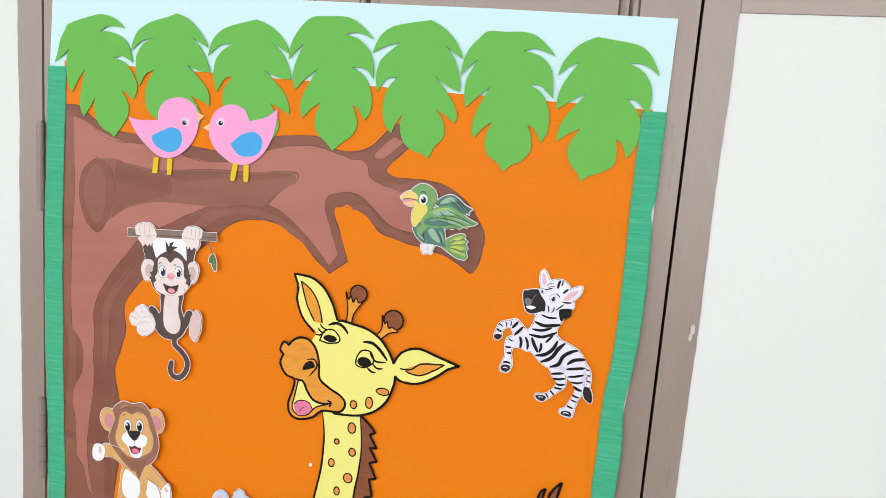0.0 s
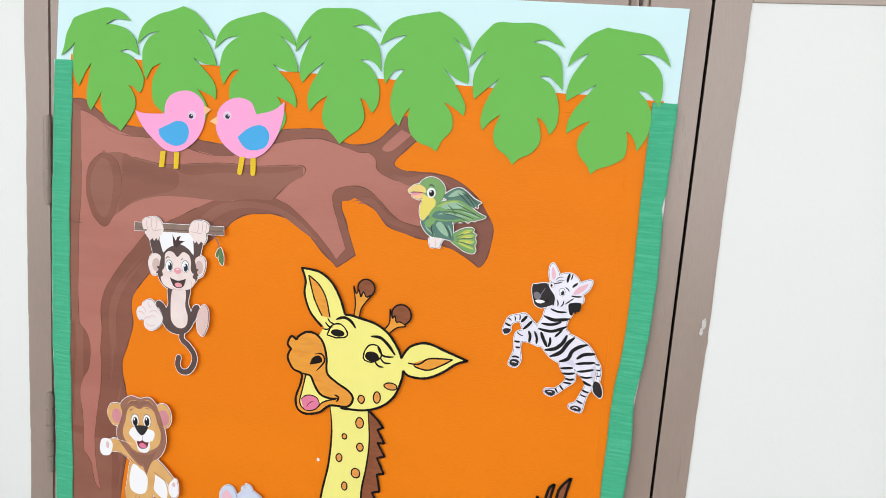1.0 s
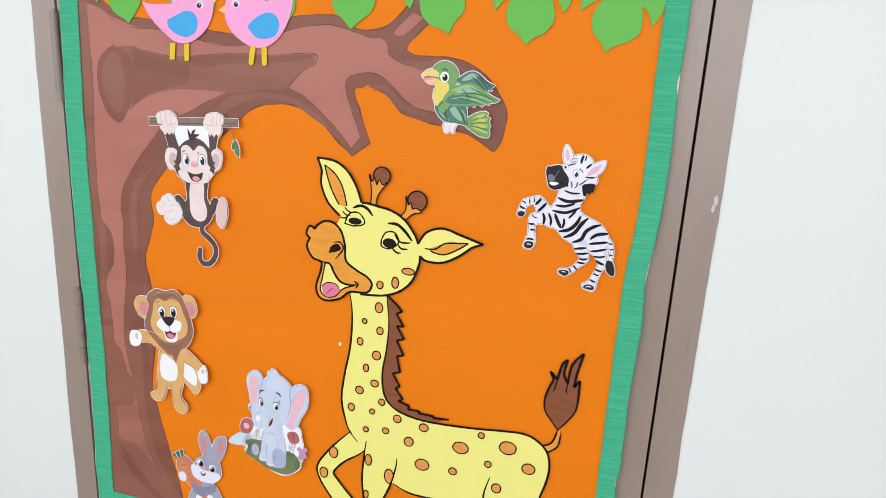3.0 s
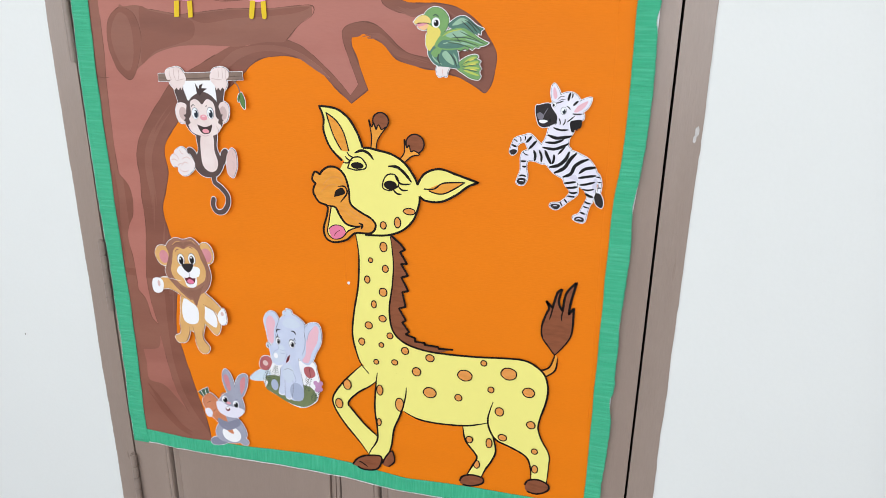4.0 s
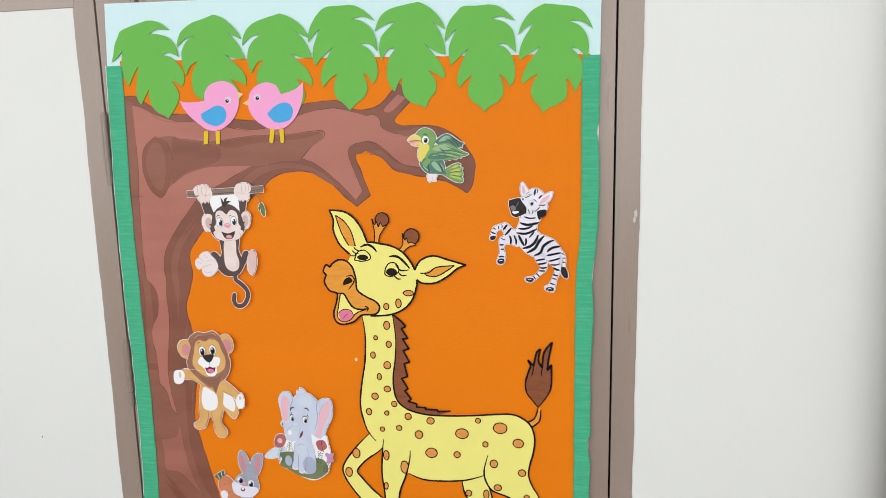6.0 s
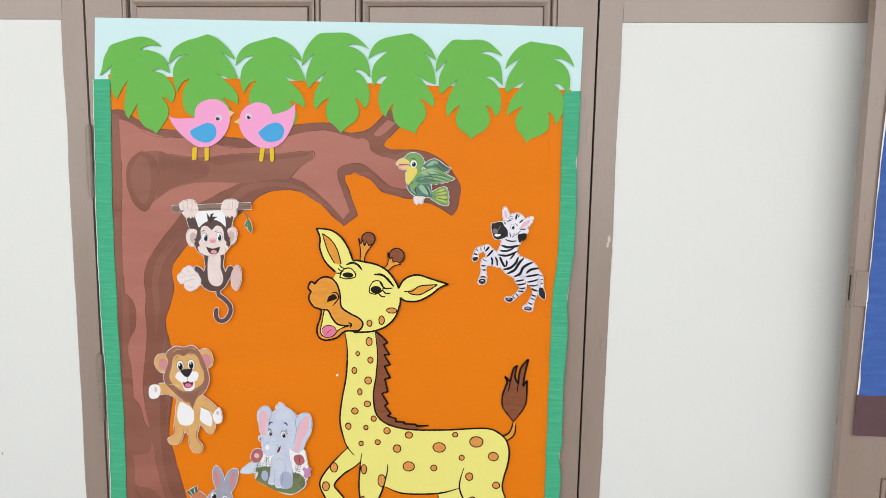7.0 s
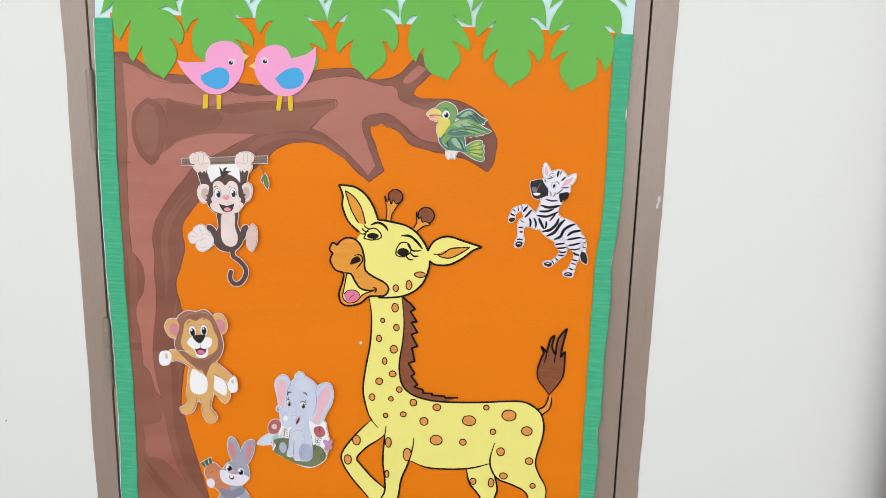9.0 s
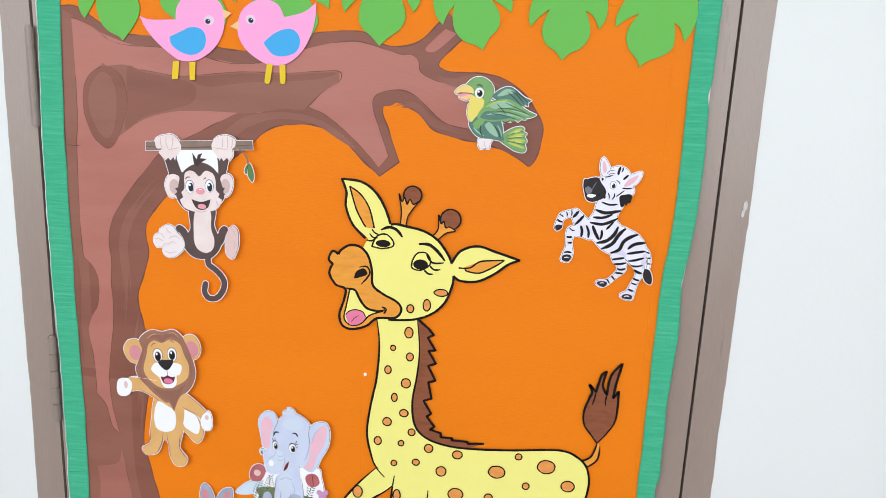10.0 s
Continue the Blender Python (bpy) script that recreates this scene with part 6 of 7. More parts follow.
zebra.line("stripe", PUPIL, 2.4, [(-63.7, 90.9), (-60.8, 89.1), (-57.0, 88.0)])
zebra.line("stripe", PUPIL, 1.7, [(46.5, 56.1), (48.8, 56.4), (51.1, 55.6)])
zebra.line("stripe", PUPIL, 1.7, [(49.0, 49.4), (50.8, 49.7), (52.9, 49.4)])
zebra.line("stripe", PUPIL, 1.7, [(49.1, 42.0), (50.9, 42.6), (53.2, 42.3)])
zebra.shape("hoof", NOSEDARK, [(-64.5, 83.3), (-60.4, 84.5), (-56.7, 83.3), (-57.8, 79.9), (-62.6, 77.5), (-65.6, 80.4)])
zebra.shape("hoof", NOSEDARK, [(-53.3, 46.0), (-48.3, 47.8), (-43.6, 46.6), (-43.7, 42.3), (-47.6, 38.7), (-53.8, 40.7)])
zebra.shape("hoof", NOSEDARK, [(-8.1, 15.7), (-1.8, 17.1), (3.5, 15.5), (2.0, 11.6), (-2.3, 9.8), (-8.3, 12.8)])
zebra.shape("hoof", NOSEDARK, [(23.4, 0.4), (28.5, 2.7), (34.9, 0.7), (34.4, -3.7), (27.9, -3.7), (23.2, -2.3)])
zebra.line("hoof", PRINTWHITE, 1.2, [(-51.7, 43.7), (-48.5, 44.4), (-45.7, 43.6)])
zebra.line("hoof", PRINTWHITE, 1.0, [(-5.6, 14.0), (-2.7, 14.9), (-0.1, 14.3)])
zebra.line("hoof", PRINTWHITE, 1.2, [(25.4, -1.4), (28.7, 0.3), (32.3, -1.0)])
zebra.finish()

parrot = Collage("parrot_cutout", 0.153, 1.566, 1.4, "printed paper green parrot perched on the branch", "parrot cutout", 2.2)
parrot.contour = FERN
parrot.shape("wing", PARROTDARK, [(-5.9, 64.0), (3.2, 73.2), (13.1, 76.2), (21.1, 72.9), (30.5, 65.6), (40.0, 61.6), (40.0, 61.6), (36.1, 58.8), (36.4, 54.9), (36.4, 54.9), (32.7, 56.9), (32.0, 53.4), (32.0, 53.4), (29.0, 55.4), (9.7, 58.5)], cut=True)
parrot.shape("wing>sheen", PARROTSHEEN, [(-0.8, 65.3), (6.6, 72.2), (13.2, 74.1), (20.2, 70.0), (13.6, 68.2), (5.9, 65.6)])
parrot.line("wing>feather", FERN, 1.4, [(15.6, 71.5), (22.6, 67.5), (31.8, 57.3)])
parrot.line("wing>feather", FERN, 1.2, [(11.2, 70.3), (19.5, 64.0), (27.8, 56.3)])
parrot.line("wing>feather", FERN, 1.4, [(20.1, 72.2), (28.3, 65.5), (36.6, 58.9)])
parrot.shape("foot", FOOTSKIN, [(-19.3, 13.9), (-4.3, 14.2), (-6.2, 7.8), (-7.0, 2.3), (-12.3, 2.9), (-17.5, 1.6), (-20.3, 6.6)], cut=True)
parrot.line("foot>toe", SKINROSE, 1.0, [(-12.3, 11.3), (-12.6, 7.5), (-11.4, 3.4)])
parrot.shape("tail", PARROT, [(7.7, 19.1), (18.5, 27.2), (29.5, 30.4), (34.0, 28.2), (34.0, 28.2), (32.6, 25.4), (37.3, 22.5), (37.3, 22.5), (35.1, 18.8), (38.1, 13.8), (38.1, 13.8), (35.7, 9.4), (37.8, 4.5), (37.8, 4.5), (34.7, 0.3), (24.7, 1.6), (15.2, 6.8), (7.2, 12.1)], cut=True)
parrot.line("tail>feather", LIME, 2.6, [(14.5, 17.8), (23.1, 25.0), (31.5, 27.6)])
parrot.line("tail>feather", LIME, 2.6, [(16.5, 15.7), (24.6, 19.9), (34.6, 21.9)])
parrot.line("tail>feather", LIME, 2.6, [(16.6, 13.4), (25.6, 14.3), (35.6, 13.9)])
parrot.line("tail>feather", LIME, 2.6, [(16.1, 11.1), (24.7, 8.4), (35.3, 5.3)])
parrot.line("tail>feather", LEAFDARK, 1.0, [(12.3, 17.0), (22.2, 22.7), (32.6, 25.0)])
parrot.line("tail>feather", LEAFDARK, 1.0, [(12.9, 15.0), (23.6, 17.1), (35.3, 18.6)])
parrot.line("tail>feather", LEAFDARK, 1.0, [(13.0, 12.8), (24.5, 11.1), (35.9, 9.4)])
parrot.line("tail>feather", CANARY, 1.2, [(22.2, 22.7), (25.9, 24.2), (29.9, 25.5)])
parrot.line("tail>feather", CANARY, 1.2, [(23.6, 18.2), (28.1, 18.9), (32.5, 19.4)])
parrot.line("tail>feather", CANARY, 1.2, [(24.0, 12.4), (28.5, 12.2), (32.6, 11.5)])
parrot.shape("body", PARROTDARK, [(-32.2, 33.5), (-19.8, 43.5), (-5.6, 50.8), (6.3, 33.5), (8.5, 20.2), (10.3, 13.1), (-3.4, 14.2), (-18.3, 15.3), (-28.0, 22.5)], cut=True)
parrot.shape("body>sheen", PARROTSHEEN, [(-13.4, 30.4), (-8.0, 34.0), (-0.7, 26.5), (2.8, 17.7), (-2.5, 18.6), (-9.6, 23.8)])
parrot.shape("body>sheen", PARROT, [(-28.2, 30.8), (-20.7, 37.9), (-12.8, 39.3), (-16.8, 30.2), (-22.2, 25.5)])
parrot.line("body>feather", PARROTSHEEN, 1.9, [(-26.9, 27.5), (-22.1, 22.1), (-13.8, 17.3)])
parrot.line("body>feather", FERN, 1.7, [(-18.0, 30.2), (-18.7, 23.4), (-15.4, 16.8)])
parrot.line("body>feather", FERN, 1.4, [(-3.2, 30.9), (3.3, 23.3), (6.1, 15.2)])
parrot.line("body>feather", PARROTSHEEN, 1.4, [(1.3, 31.1), (5.5, 24.6), (7.3, 17.9)])
parrot.shape("breast", CANARY, [(-33.8, 54.4), (-28.2, 52.4), (-17.5, 55.1), (-15.2, 50.4), (-19.2, 44.4), (-25.3, 39.2), (-30.4, 33.2), (-34.9, 40.6), (-35.3, 48.3)], cut=True)
parrot.shape("head", PARROT, [(-37.4, 76.7), (-30.0, 84.5), (-19.9, 86.0), (-10.5, 81.4), (-5.3, 72.8), (-7.1, 62.6), (-12.6, 55.8), (-20.3, 51.9), (-30.6, 55.0), (-34.4, 62.8), (-30.4, 71.8)], cut=True)
parrot.shape("face", CANARY, [(-31.6, 65.5), (-26.6, 63.1), (-20.2, 63.0), (-15.9, 58.1), (-17.4, 52.0), (-24.7, 50.4), (-32.4, 53.6), (-33.6, 60.6)])
parrot.shape("wing", PARROT, [(-23.5, 40.0), (-14.8, 53.9), (-3.8, 59.7), (11.7, 62.4), (23.2, 57.8), (36.1, 49.6), (46.7, 45.2), (46.7, 45.2), (41.8, 42.3), (35.1, 41.1), (35.1, 41.1), (34.6, 38.9), (34.6, 38.9), (29.4, 39.5), (25.8, 36.2), (25.8, 36.2), (22.7, 38.3), (19.8, 35.3), (19.8, 35.3), (16.7, 37.6), (11.2, 34.7), (11.2, 34.7), (5.5, 36.2), (-3.5, 34.9), (-13.7, 35.7)], cut=True)
parrot.shape("wing>sheen", PARROTSHEEN, [(-9.1, 52.8), (0.8, 57.7), (11.9, 59.3), (20.1, 54.2), (10.2, 51.5), (-1.0, 49.9)])
parrot.shape("wing>sheen", PARROTDARK, [(-19.6, 40.1), (-12.1, 47.2), (1.5, 46.2), (17.5, 43.0), (11.0, 38.7), (-4.7, 37.0), (-15.0, 37.5)])
parrot.line("wing>feather", PARROTSHEEN, 1.7, [(-11.9, 42.7), (1.6, 44.9), (19.8, 42.0)])
parrot.line("wing>feather", LEAFDARK, 1.4, [(-1.0, 49.9), (17.0, 50.7), (42.1, 44.1)])
parrot.line("wing>feather", LEAFDARK, 1.4, [(-4.2, 47.5), (12.7, 46.7), (33.3, 41.5)])
parrot.line("wing>feather", LEAFDARK, 1.4, [(-6.3, 44.5), (8.4, 43.0), (24.5, 38.4)])
parrot.line("wing>feather", LEAFDARK, 1.2, [(9.8, 57.7), (21.3, 53.1), (35.2, 47.1)])
parrot.line("wing>feather", PARROTSHEEN, 1.7, [(17.1, 49.2), (28.4, 46.8), (38.8, 43.5)])
parrot.line("wing>feather", PARROTSHEEN, 1.4, [(10.6, 45.3), (20.8, 43.1), (30.0, 40.0)])
parrot.line("wing>feather", LIME, 1.2, [(-13.5, 51.5), (-2.6, 57.6), (11.9, 60.4)])
parrot.line("wing>feather", FERN, 1.0, [(-0.2, 55.5), (5.8, 50.2), (10.7, 43.8)])
parrot.shape("beak", BEAK, [(-51.4, 68.2), (-51.4, 68.2), (-45.2, 74.4), (-37.4, 76.5), (-30.2, 72.9), (-29.3, 67.2), (-35.8, 66.9), (-44.9, 67.6), (-48.8, 65.2)], cut=True)
parrot.shape("beak", PEACH, [(-46.4, 62.2), (-41.4, 65.6), (-31.9, 65.7), (-34.1, 60.4), (-37.6, 58.4), (-43.3, 60.0)], cut=True)
parrot.shape("beak>mouth", NOSEPINK, [(-47.4, 64.9), (-40.3, 67.4), (-33.1, 66.8), (-40.1, 63.4), (-45.1, 62.7)])
parrot.line("beak>mouth", MOUTH, 1.0, [(-48.2, 65.7), (-40.3, 67.1), (-30.8, 66.9)])
parrot.oval("eye", EYEWHITE, -22.1, 67.9, 5.5, 6.2)
parrot.oval("eye>pupil", PUPIL, -21.6, 67.3, 3.3, 4.0)
parrot.oval("eye>glint", WHITE, -22.8, 69.2, 1.0, 1.2)
parrot.line("brow", LEAFDARK, 1.7, [(-25.9, 75.9), (-22.4, 77.4), (-18.2, 74.9)])
parrot.finish()

tree = Collage("tree", -0.169, 0.915, 0.0, "brown painted tree with a thick branch and fork", "painted tree", 0.25)
OUTLINE_A = [(-220.6, 801), (-220.6, 801), (-203.7, 802.1), (-189.3, 796), (-175.1, 786), (-156.1, 775), (-139.7, 770.5), (-112.3, 770), (-73, 767), (-29.3, 761), (-5.2, 757), (24, 757), (53.3, 762), (82.6, 772), (97.3, 780), (131, 784.1), (159.7, 783.4), (178.6, 771.4), (202.5, 768.8), (226.3, 776.5), (250.1, 799.9), (260.5, 808.3), (260.5, 808.3), (278.5, 781.6), (278.5, 781.6), (261.4, 765.6), (249.1, 749.6), (264.3, 742.3), (302.2, 741.7), (330.7, 735.5), (354.4, 718.9), (373.6, 693.7), (378.5, 677.7), (374.1, 649.2), (365.7, 634.8), (355.2, 640.4), (331.3, 652.4), (302.6, 659.6), (273.9, 664), (245.1, 673.1), (226, 691.8), (202, 702.9), (183.7, 697.9), (90.9, 694.9), (-105, 692.4), (-223.8, 700.6), (-223.8, 700.6)]
OUTLINE_B = [(193.5, 709.4), (193.5, 709.4), (183.7, 697.9), (183.7, 688.4), (190.3, 672.3), (198.8, 648.5), (205.4, 631.4), (205.4, 631.4), (181.1, 612.6), (181.1, 612.6), (158, 632.5), (134, 656.2), (109.9, 668.4), (85.6, 671.9), (51.4, 667.6), (31.6, 656.7), (16.5, 642), (-18.7, 616.2), (-79.2, 585.8), (-99.9, 565.7), (-115.8, 545.6), (-123.6, 525.5), (-120.8, 495.6), (-129.1, 465.2), (-138.4, 434.6), (-131.8, 399.1), (-125.6, 373.6), (-131.8, 321.7), (-233.1, 318.7), (-233.1, 318.7), (-224.8, 719.9), (-224.8, 719.9)]
OUTLINE_C = [(-129.1, 387.8), (-129.1, 387.8), (-125.8, 319.4), (-135.1, 267.7), (-138.7, 225.6), (-129.8, 184.1), (-121.3, 147.2), (-111.4, 109.9), (-99.8, 66.6), (-93.8, 21.6), (-93.8, 21.6), (-240.1, -0.1), (-240.1, -0.1), (-240.2, 170.2), (-240.9, 349.1), (-240.9, 349.1)]
tree.shape("edge", TREEMID, OUTLINE_C)
tree.shape("edge", TREEDARK, OUTLINE_A)
tree.shape("edge", TREEDARK, OUTLINE_B)
tree.shape("edge", TREEMID, [(-219, 797), (-219, 797), (-204, 790), (-204, 790), (-204, 480), (-204, 330), (-204, 330), (-231, 330), (-231, 330), (-223, 700)])
for outline in (OUTLINE_A[1:-5], OUTLINE_B[2:-5], OUTLINE_C[2:-6]):
    tree.line("dried_edge", TREERIM, 1.5, outline, taper=False)
tree.shape("edge", TREEDARK, [(-140, 434), (-140, 434), (-168, 436), (-168, 436), (-160, 386), (-156, 336), (-154, 285), (-155, 244), (-153, 180), (-143, 127), (-126, 85), (-96, 39), (-96, 39), (-101.8, 66.6), (-111.4, 109.9), (-121.3, 147.2), (-129.8, 184.1), (-138.7, 225.6), (-136.1, 267.7), (-128.5, 319.4), (-129.5, 378), (-135, 404)])
BARK_LEFT = [(-207, 788), (-207, 788), (-206, 718), (-207, 661), (-210, 630), (-212, 529), (-210, 485), (-210, 485), (-196, 470), (-191, 448), (-195, 420), (-206, 399), (-209, 379), (-204, 340), (-203, 293), (-203, 293), (-190, 276), (-184, 248), (-173, 236), (-173, 236), (-181, 272), (-184, 318), (-179, 362), (-173, 407), (-174, 455), (-172, 482), (-174, 510), (-171, 528), (-163, 548), (-145, 574), (-125, 599), (-95, 632), (-58, 651), (-22, 670), (6, 683), (36, 688), (20, 736), (-126, 757)]
BARK_BRANCH = [(-207, 788), (-207, 788), (-182, 779), (-158, 762), (-130, 757), (-106, 757), (-76, 754), (-38, 747), (-6, 741), (28, 743), (59, 752), (87, 762), (115, 769), (145, 773), (162, 771), (184, 765), (202, 760), (216, 760), (225, 753), (228, 741), (243, 732), (263, 728), (286, 725), (312, 705), (305, 680), (289, 676), (265, 680), (250, 688), (237, 700), (223, 712), (206, 718), (186, 716), (173, 709), (171, 697), (179, 672), (192, 638), (192, 638), (180, 623), (180, 623), (161, 644), (137, 666), (119, 680), (102, 689), (73, 694), (6, 684), (-22, 670), (-22, 670)]
tree.shape("bark", TREELIGHT, BARK_LEFT)
tree.shape("bark", TREELIGHT, BARK_BRANCH)
tree.line("dried_edge", TREERIM, 0.9, BARK_LEFT[2:34], taper=False)
tree.line("dried_edge", TREERIM, 0.9, BARK_BRANCH[1:-2], taper=False)
tree.shape("bark", TREELIGHT, [(256, 791), (256, 791), (269, 786), (269, 786), (245, 765), (233, 768)])
tree.shape("bark", TREEPALE, [(-209, 184), (-209, 184), (-178, 192), (-172, 219), (-172, 219), (-162, 153), (-152, 111), (-134, 77), (-134, 77), (-148, 93), (-176, 121), (-205, 128), (-206, 160)])
tree.line("dried_edge", TREERIM, 0.7, [(-172, 219), (-162, 153), (-152, 111), (-134, 77)], taper=False)
tree.shape("streak", TREEMID, [(-172, 731), (-163, 732), (-142, 734), (-121, 729), (-97, 726), (-73, 723), (-35, 727), (13, 732), (58, 732), (101, 736), (129, 737), (129, 737), (129, 725), (129, 725), (109, 712), (88, 691), (58, 689), (16, 682), (-7, 682), (-49, 682), (-84, 679), (-120, 668), (-150, 648), (-165, 640), (-172, 680)])
tree.shape("streak", TREEDARK, [(-138, 731), (-121, 727), (-97, 723), (-73, 720), (-52, 712), (-56, 692), (-84, 682), (-120, 671), (-144, 654), (-140, 687)])
tree.shape("streak", TREEDARK, [(-60, 721), (-35, 725), (13, 730), (58, 730), (101, 734), (126, 735), (104, 727), (58, 722), (13, 719), (-35, 712)])
tree.shape("knot", TREEDARK, [(-172, 731), (-186, 722), (-195, 708), (-198, 692), (-197, 671), (-189, 647), (-177, 634), (-167, 630), (-158, 638), (-149, 657), (-141, 682), (-141, 703), (-148, 722), (-160, 730)])
tree.shape("knot>heart", TREEMID, [(-172, 724), (-182, 715), (-189, 701), (-191, 684), (-186, 663), (-176, 646), (-166, 644), (-159, 657), (-155, 678), (-155, 702), (-161, 719)])
tree.line("dried_edge", TREERIM, 1.0, [(-172, 731), (-186, 722), (-195, 708), (-198, 692), (-197, 671), (-189, 647), (-177, 634), (-167, 630), (-158, 638), (-149, 657), (-141, 682), (-141, 703), (-148, 722), (-160, 730)], taper=False)
tree.line("dried_edge", TREERIM, 0.8, [(-121, 729), (-97, 726), (-73, 723), (-35, 727), (13, 732), (58, 732), (101, 736), (129, 737), (129, 725), (109, 712), (88, 691)], taper=False)
tree.shape("streak", TREEMID, [(6, 675), (41, 684), (73, 685), (102, 679), (130, 664), (151, 644), (130, 655), (102, 671), (73, 677), (41, 675), (15, 665), (-7, 650), (-25, 648)])
tree.brush("streak", TREEMID, 9, 5, [(-100, 598), (-136, 556), (-154, 510), (-152, 455), (-158, 390)])
tree.brush("streak", TREEMID, 6, 4, [(-133, 420), (-143, 360), (-140, 300), (-146, 240)])
tree.brush("streak", TREEDARK, 8, 4, [(-224, 520), (-222, 460), (-226, 400), (-222, 330)])
tree.brush("streak", TREEDARK, 10, 4, [(-215, 120), (-190, 85), (-160, 50), (-130, 34)])
tree.brush("streak", TREEMID, 7, 4, [(240, 740), (268, 730), (302, 734), (340, 712)])
tree.brush("streak", TREEMID, 6, 4, [(196, 697), (222, 700), (250, 680), (300, 668)])
tree.line("crack", TREERIM, 0.9, [(-226, 633), (-214, 631), (-204, 632)])
tree.finish()

LEAF_A = [(-71.2, 147.4), (-34.4, 158.5), (-18.1, 160.6), (-2.2, 156.7), (10.3, 148.5), (15.0, 144.5), (15.0, 144.5), (0.6, 146.0), (-10.7, 145.7), (-23.3, 138.9), (-23.3, 138.9), (-9.4, 138.9), (9.7, 133.1), (22.1, 120.9), (27.7, 100.8), (27.7, 100.8), (19.8, 104.5), (10.2, 108.2), (-2.2, 104.7), (-2.2, 104.7), (13.1, 100.8), (25.6, 90.0), (33.8, 76.1), (35.4, 66.8), (32.3, 55.8), (29.0, 52.7), (29.0, 52.7), (24.2, 55.8), (17.9, 60.4), (11.5, 61.9), (11.5, 61.9), (19.2, 51.7), (23.0, 41.7), (21.6, 30.7), (14.5, 18.1), (5.9, 7.0), (0.0, 0.0), (0.0, 0.0), (-5.7, 5.3), (-18.5, 11.5), (-27.8, 22.5), (-31.7, 38.2), (-30.4, 51.4), (-30.4, 51.4), (-38.5, 38.1)]
LEAF_A += [(-47.4, 24.8), (-47.4, 24.8), (-52.9, 33.3), (-54.3, 44.3), (-52.0, 63.1), (-46.9, 88.1), (-46.9, 88.1), (-56.3, 75.6), (-66.8, 56.8), (-66.8, 56.8), (-73.2, 66.1), (-76.3, 81.7), (-76.3, 100.4), (-72.9, 114.3), (-72.9, 114.3), (-82.6, 105.0), (-95.5, 95.6), (-95.5, 95.6), (-90.6, 108.1), (-86.4, 125.1), (-79.2, 137.5)]
LEAF_B = [(2.5, 169.6), (2.5, 169.6), (18.3, 163.6), (33.8, 150.5), (44.6, 136.8), (48.5, 128.3), (48.5, 128.3), (38.1, 133.7), (24.0, 141.9), (24.0, 141.9), (36.4, 129.1), (47.0, 112.3), (52.4, 97.6), (52.4, 97.6), (36.1, 98.7), (18.0, 106.0), (18.0, 106.0), (32.1, 93.8), (46.1, 80.0), (52.2, 67.6), (51.8, 54.3), (51.8, 54.3), (43.9, 59.8), (24.8, 66.8), (24.8, 66.8), (35.7, 53.5), (40.1, 41.1), (36.4, 25.4), (26.4, 12.8), (0.0, 0.0), (0.0, 0.0), (-15.7, 15.6), (-24.9, 32.2), (-39.0, 43.6), (-43.3, 59.2), (-41.6, 77.9), (-29.9, 97.2), (-29.9, 97.2), (-43.7, 90.3), (-52.4, 74.7), (-52.4, 74.7), (-56.8, 85.6), (-58.5, 99.5), (-57.3, 115.0), (-47.0, 130.4)]
LEAF_B += [(-31.6, 137.2), (-31.6, 137.2), (-50.1, 133.5), (-65.8, 120.2), (-65.8, 120.2), (-63.0, 133.4), (-54.4, 147.2), (-36.3, 158.0), (-16.8, 163.5)]
LEAF_C = [(-3.5, 166.3), (-3.5, 166.3), (12.8, 160.3), (28.4, 149.7), (39.2, 136.1), (42.8, 126.0), (42.8, 126.0), (32.8, 131.5), (18.1, 139.7), (18.1, 139.7), (31.2, 128.4), (40.4, 114.8), (45.9, 101.0), (45.8, 94.9), (45.8, 94.9), (29.0, 96.6), (11.7, 103.9), (11.7, 103.9), (24.2, 91.7), (38.2, 78.0), (45.9, 61.0), (45.7, 51.2), (45.7, 51.2), (37.9, 56.4), (18.9, 64.6), (18.9, 64.6), (26.7, 53.2), (32.2, 42.4), (32.0, 33.1), (26.1, 22.1), (16.3, 11.1), (0.0, 0.0), (0.0, 0.0), (-12.6, 10.8), (-28.3, 26.3), (-43.9, 48.0), (-48.3, 62.0), (-46.3, 79.0), (-34.7, 94.5), (-34.7, 94.5), (-45.9, 91.4), (-57.0, 74.3), (-57.0, 74.3), (-62.0, 88.2), (-62.2, 103.6)]
LEAF_C += [(-58.0, 117.4), (-48.2, 128.2), (-36.8, 134.9), (-36.8, 134.9), (-54.4, 132.7), (-70.7, 118.9), (-70.7, 118.9), (-67.1, 134.2), (-58.8, 146.4), (-45.9, 155.0), (-25.1, 161.1)]
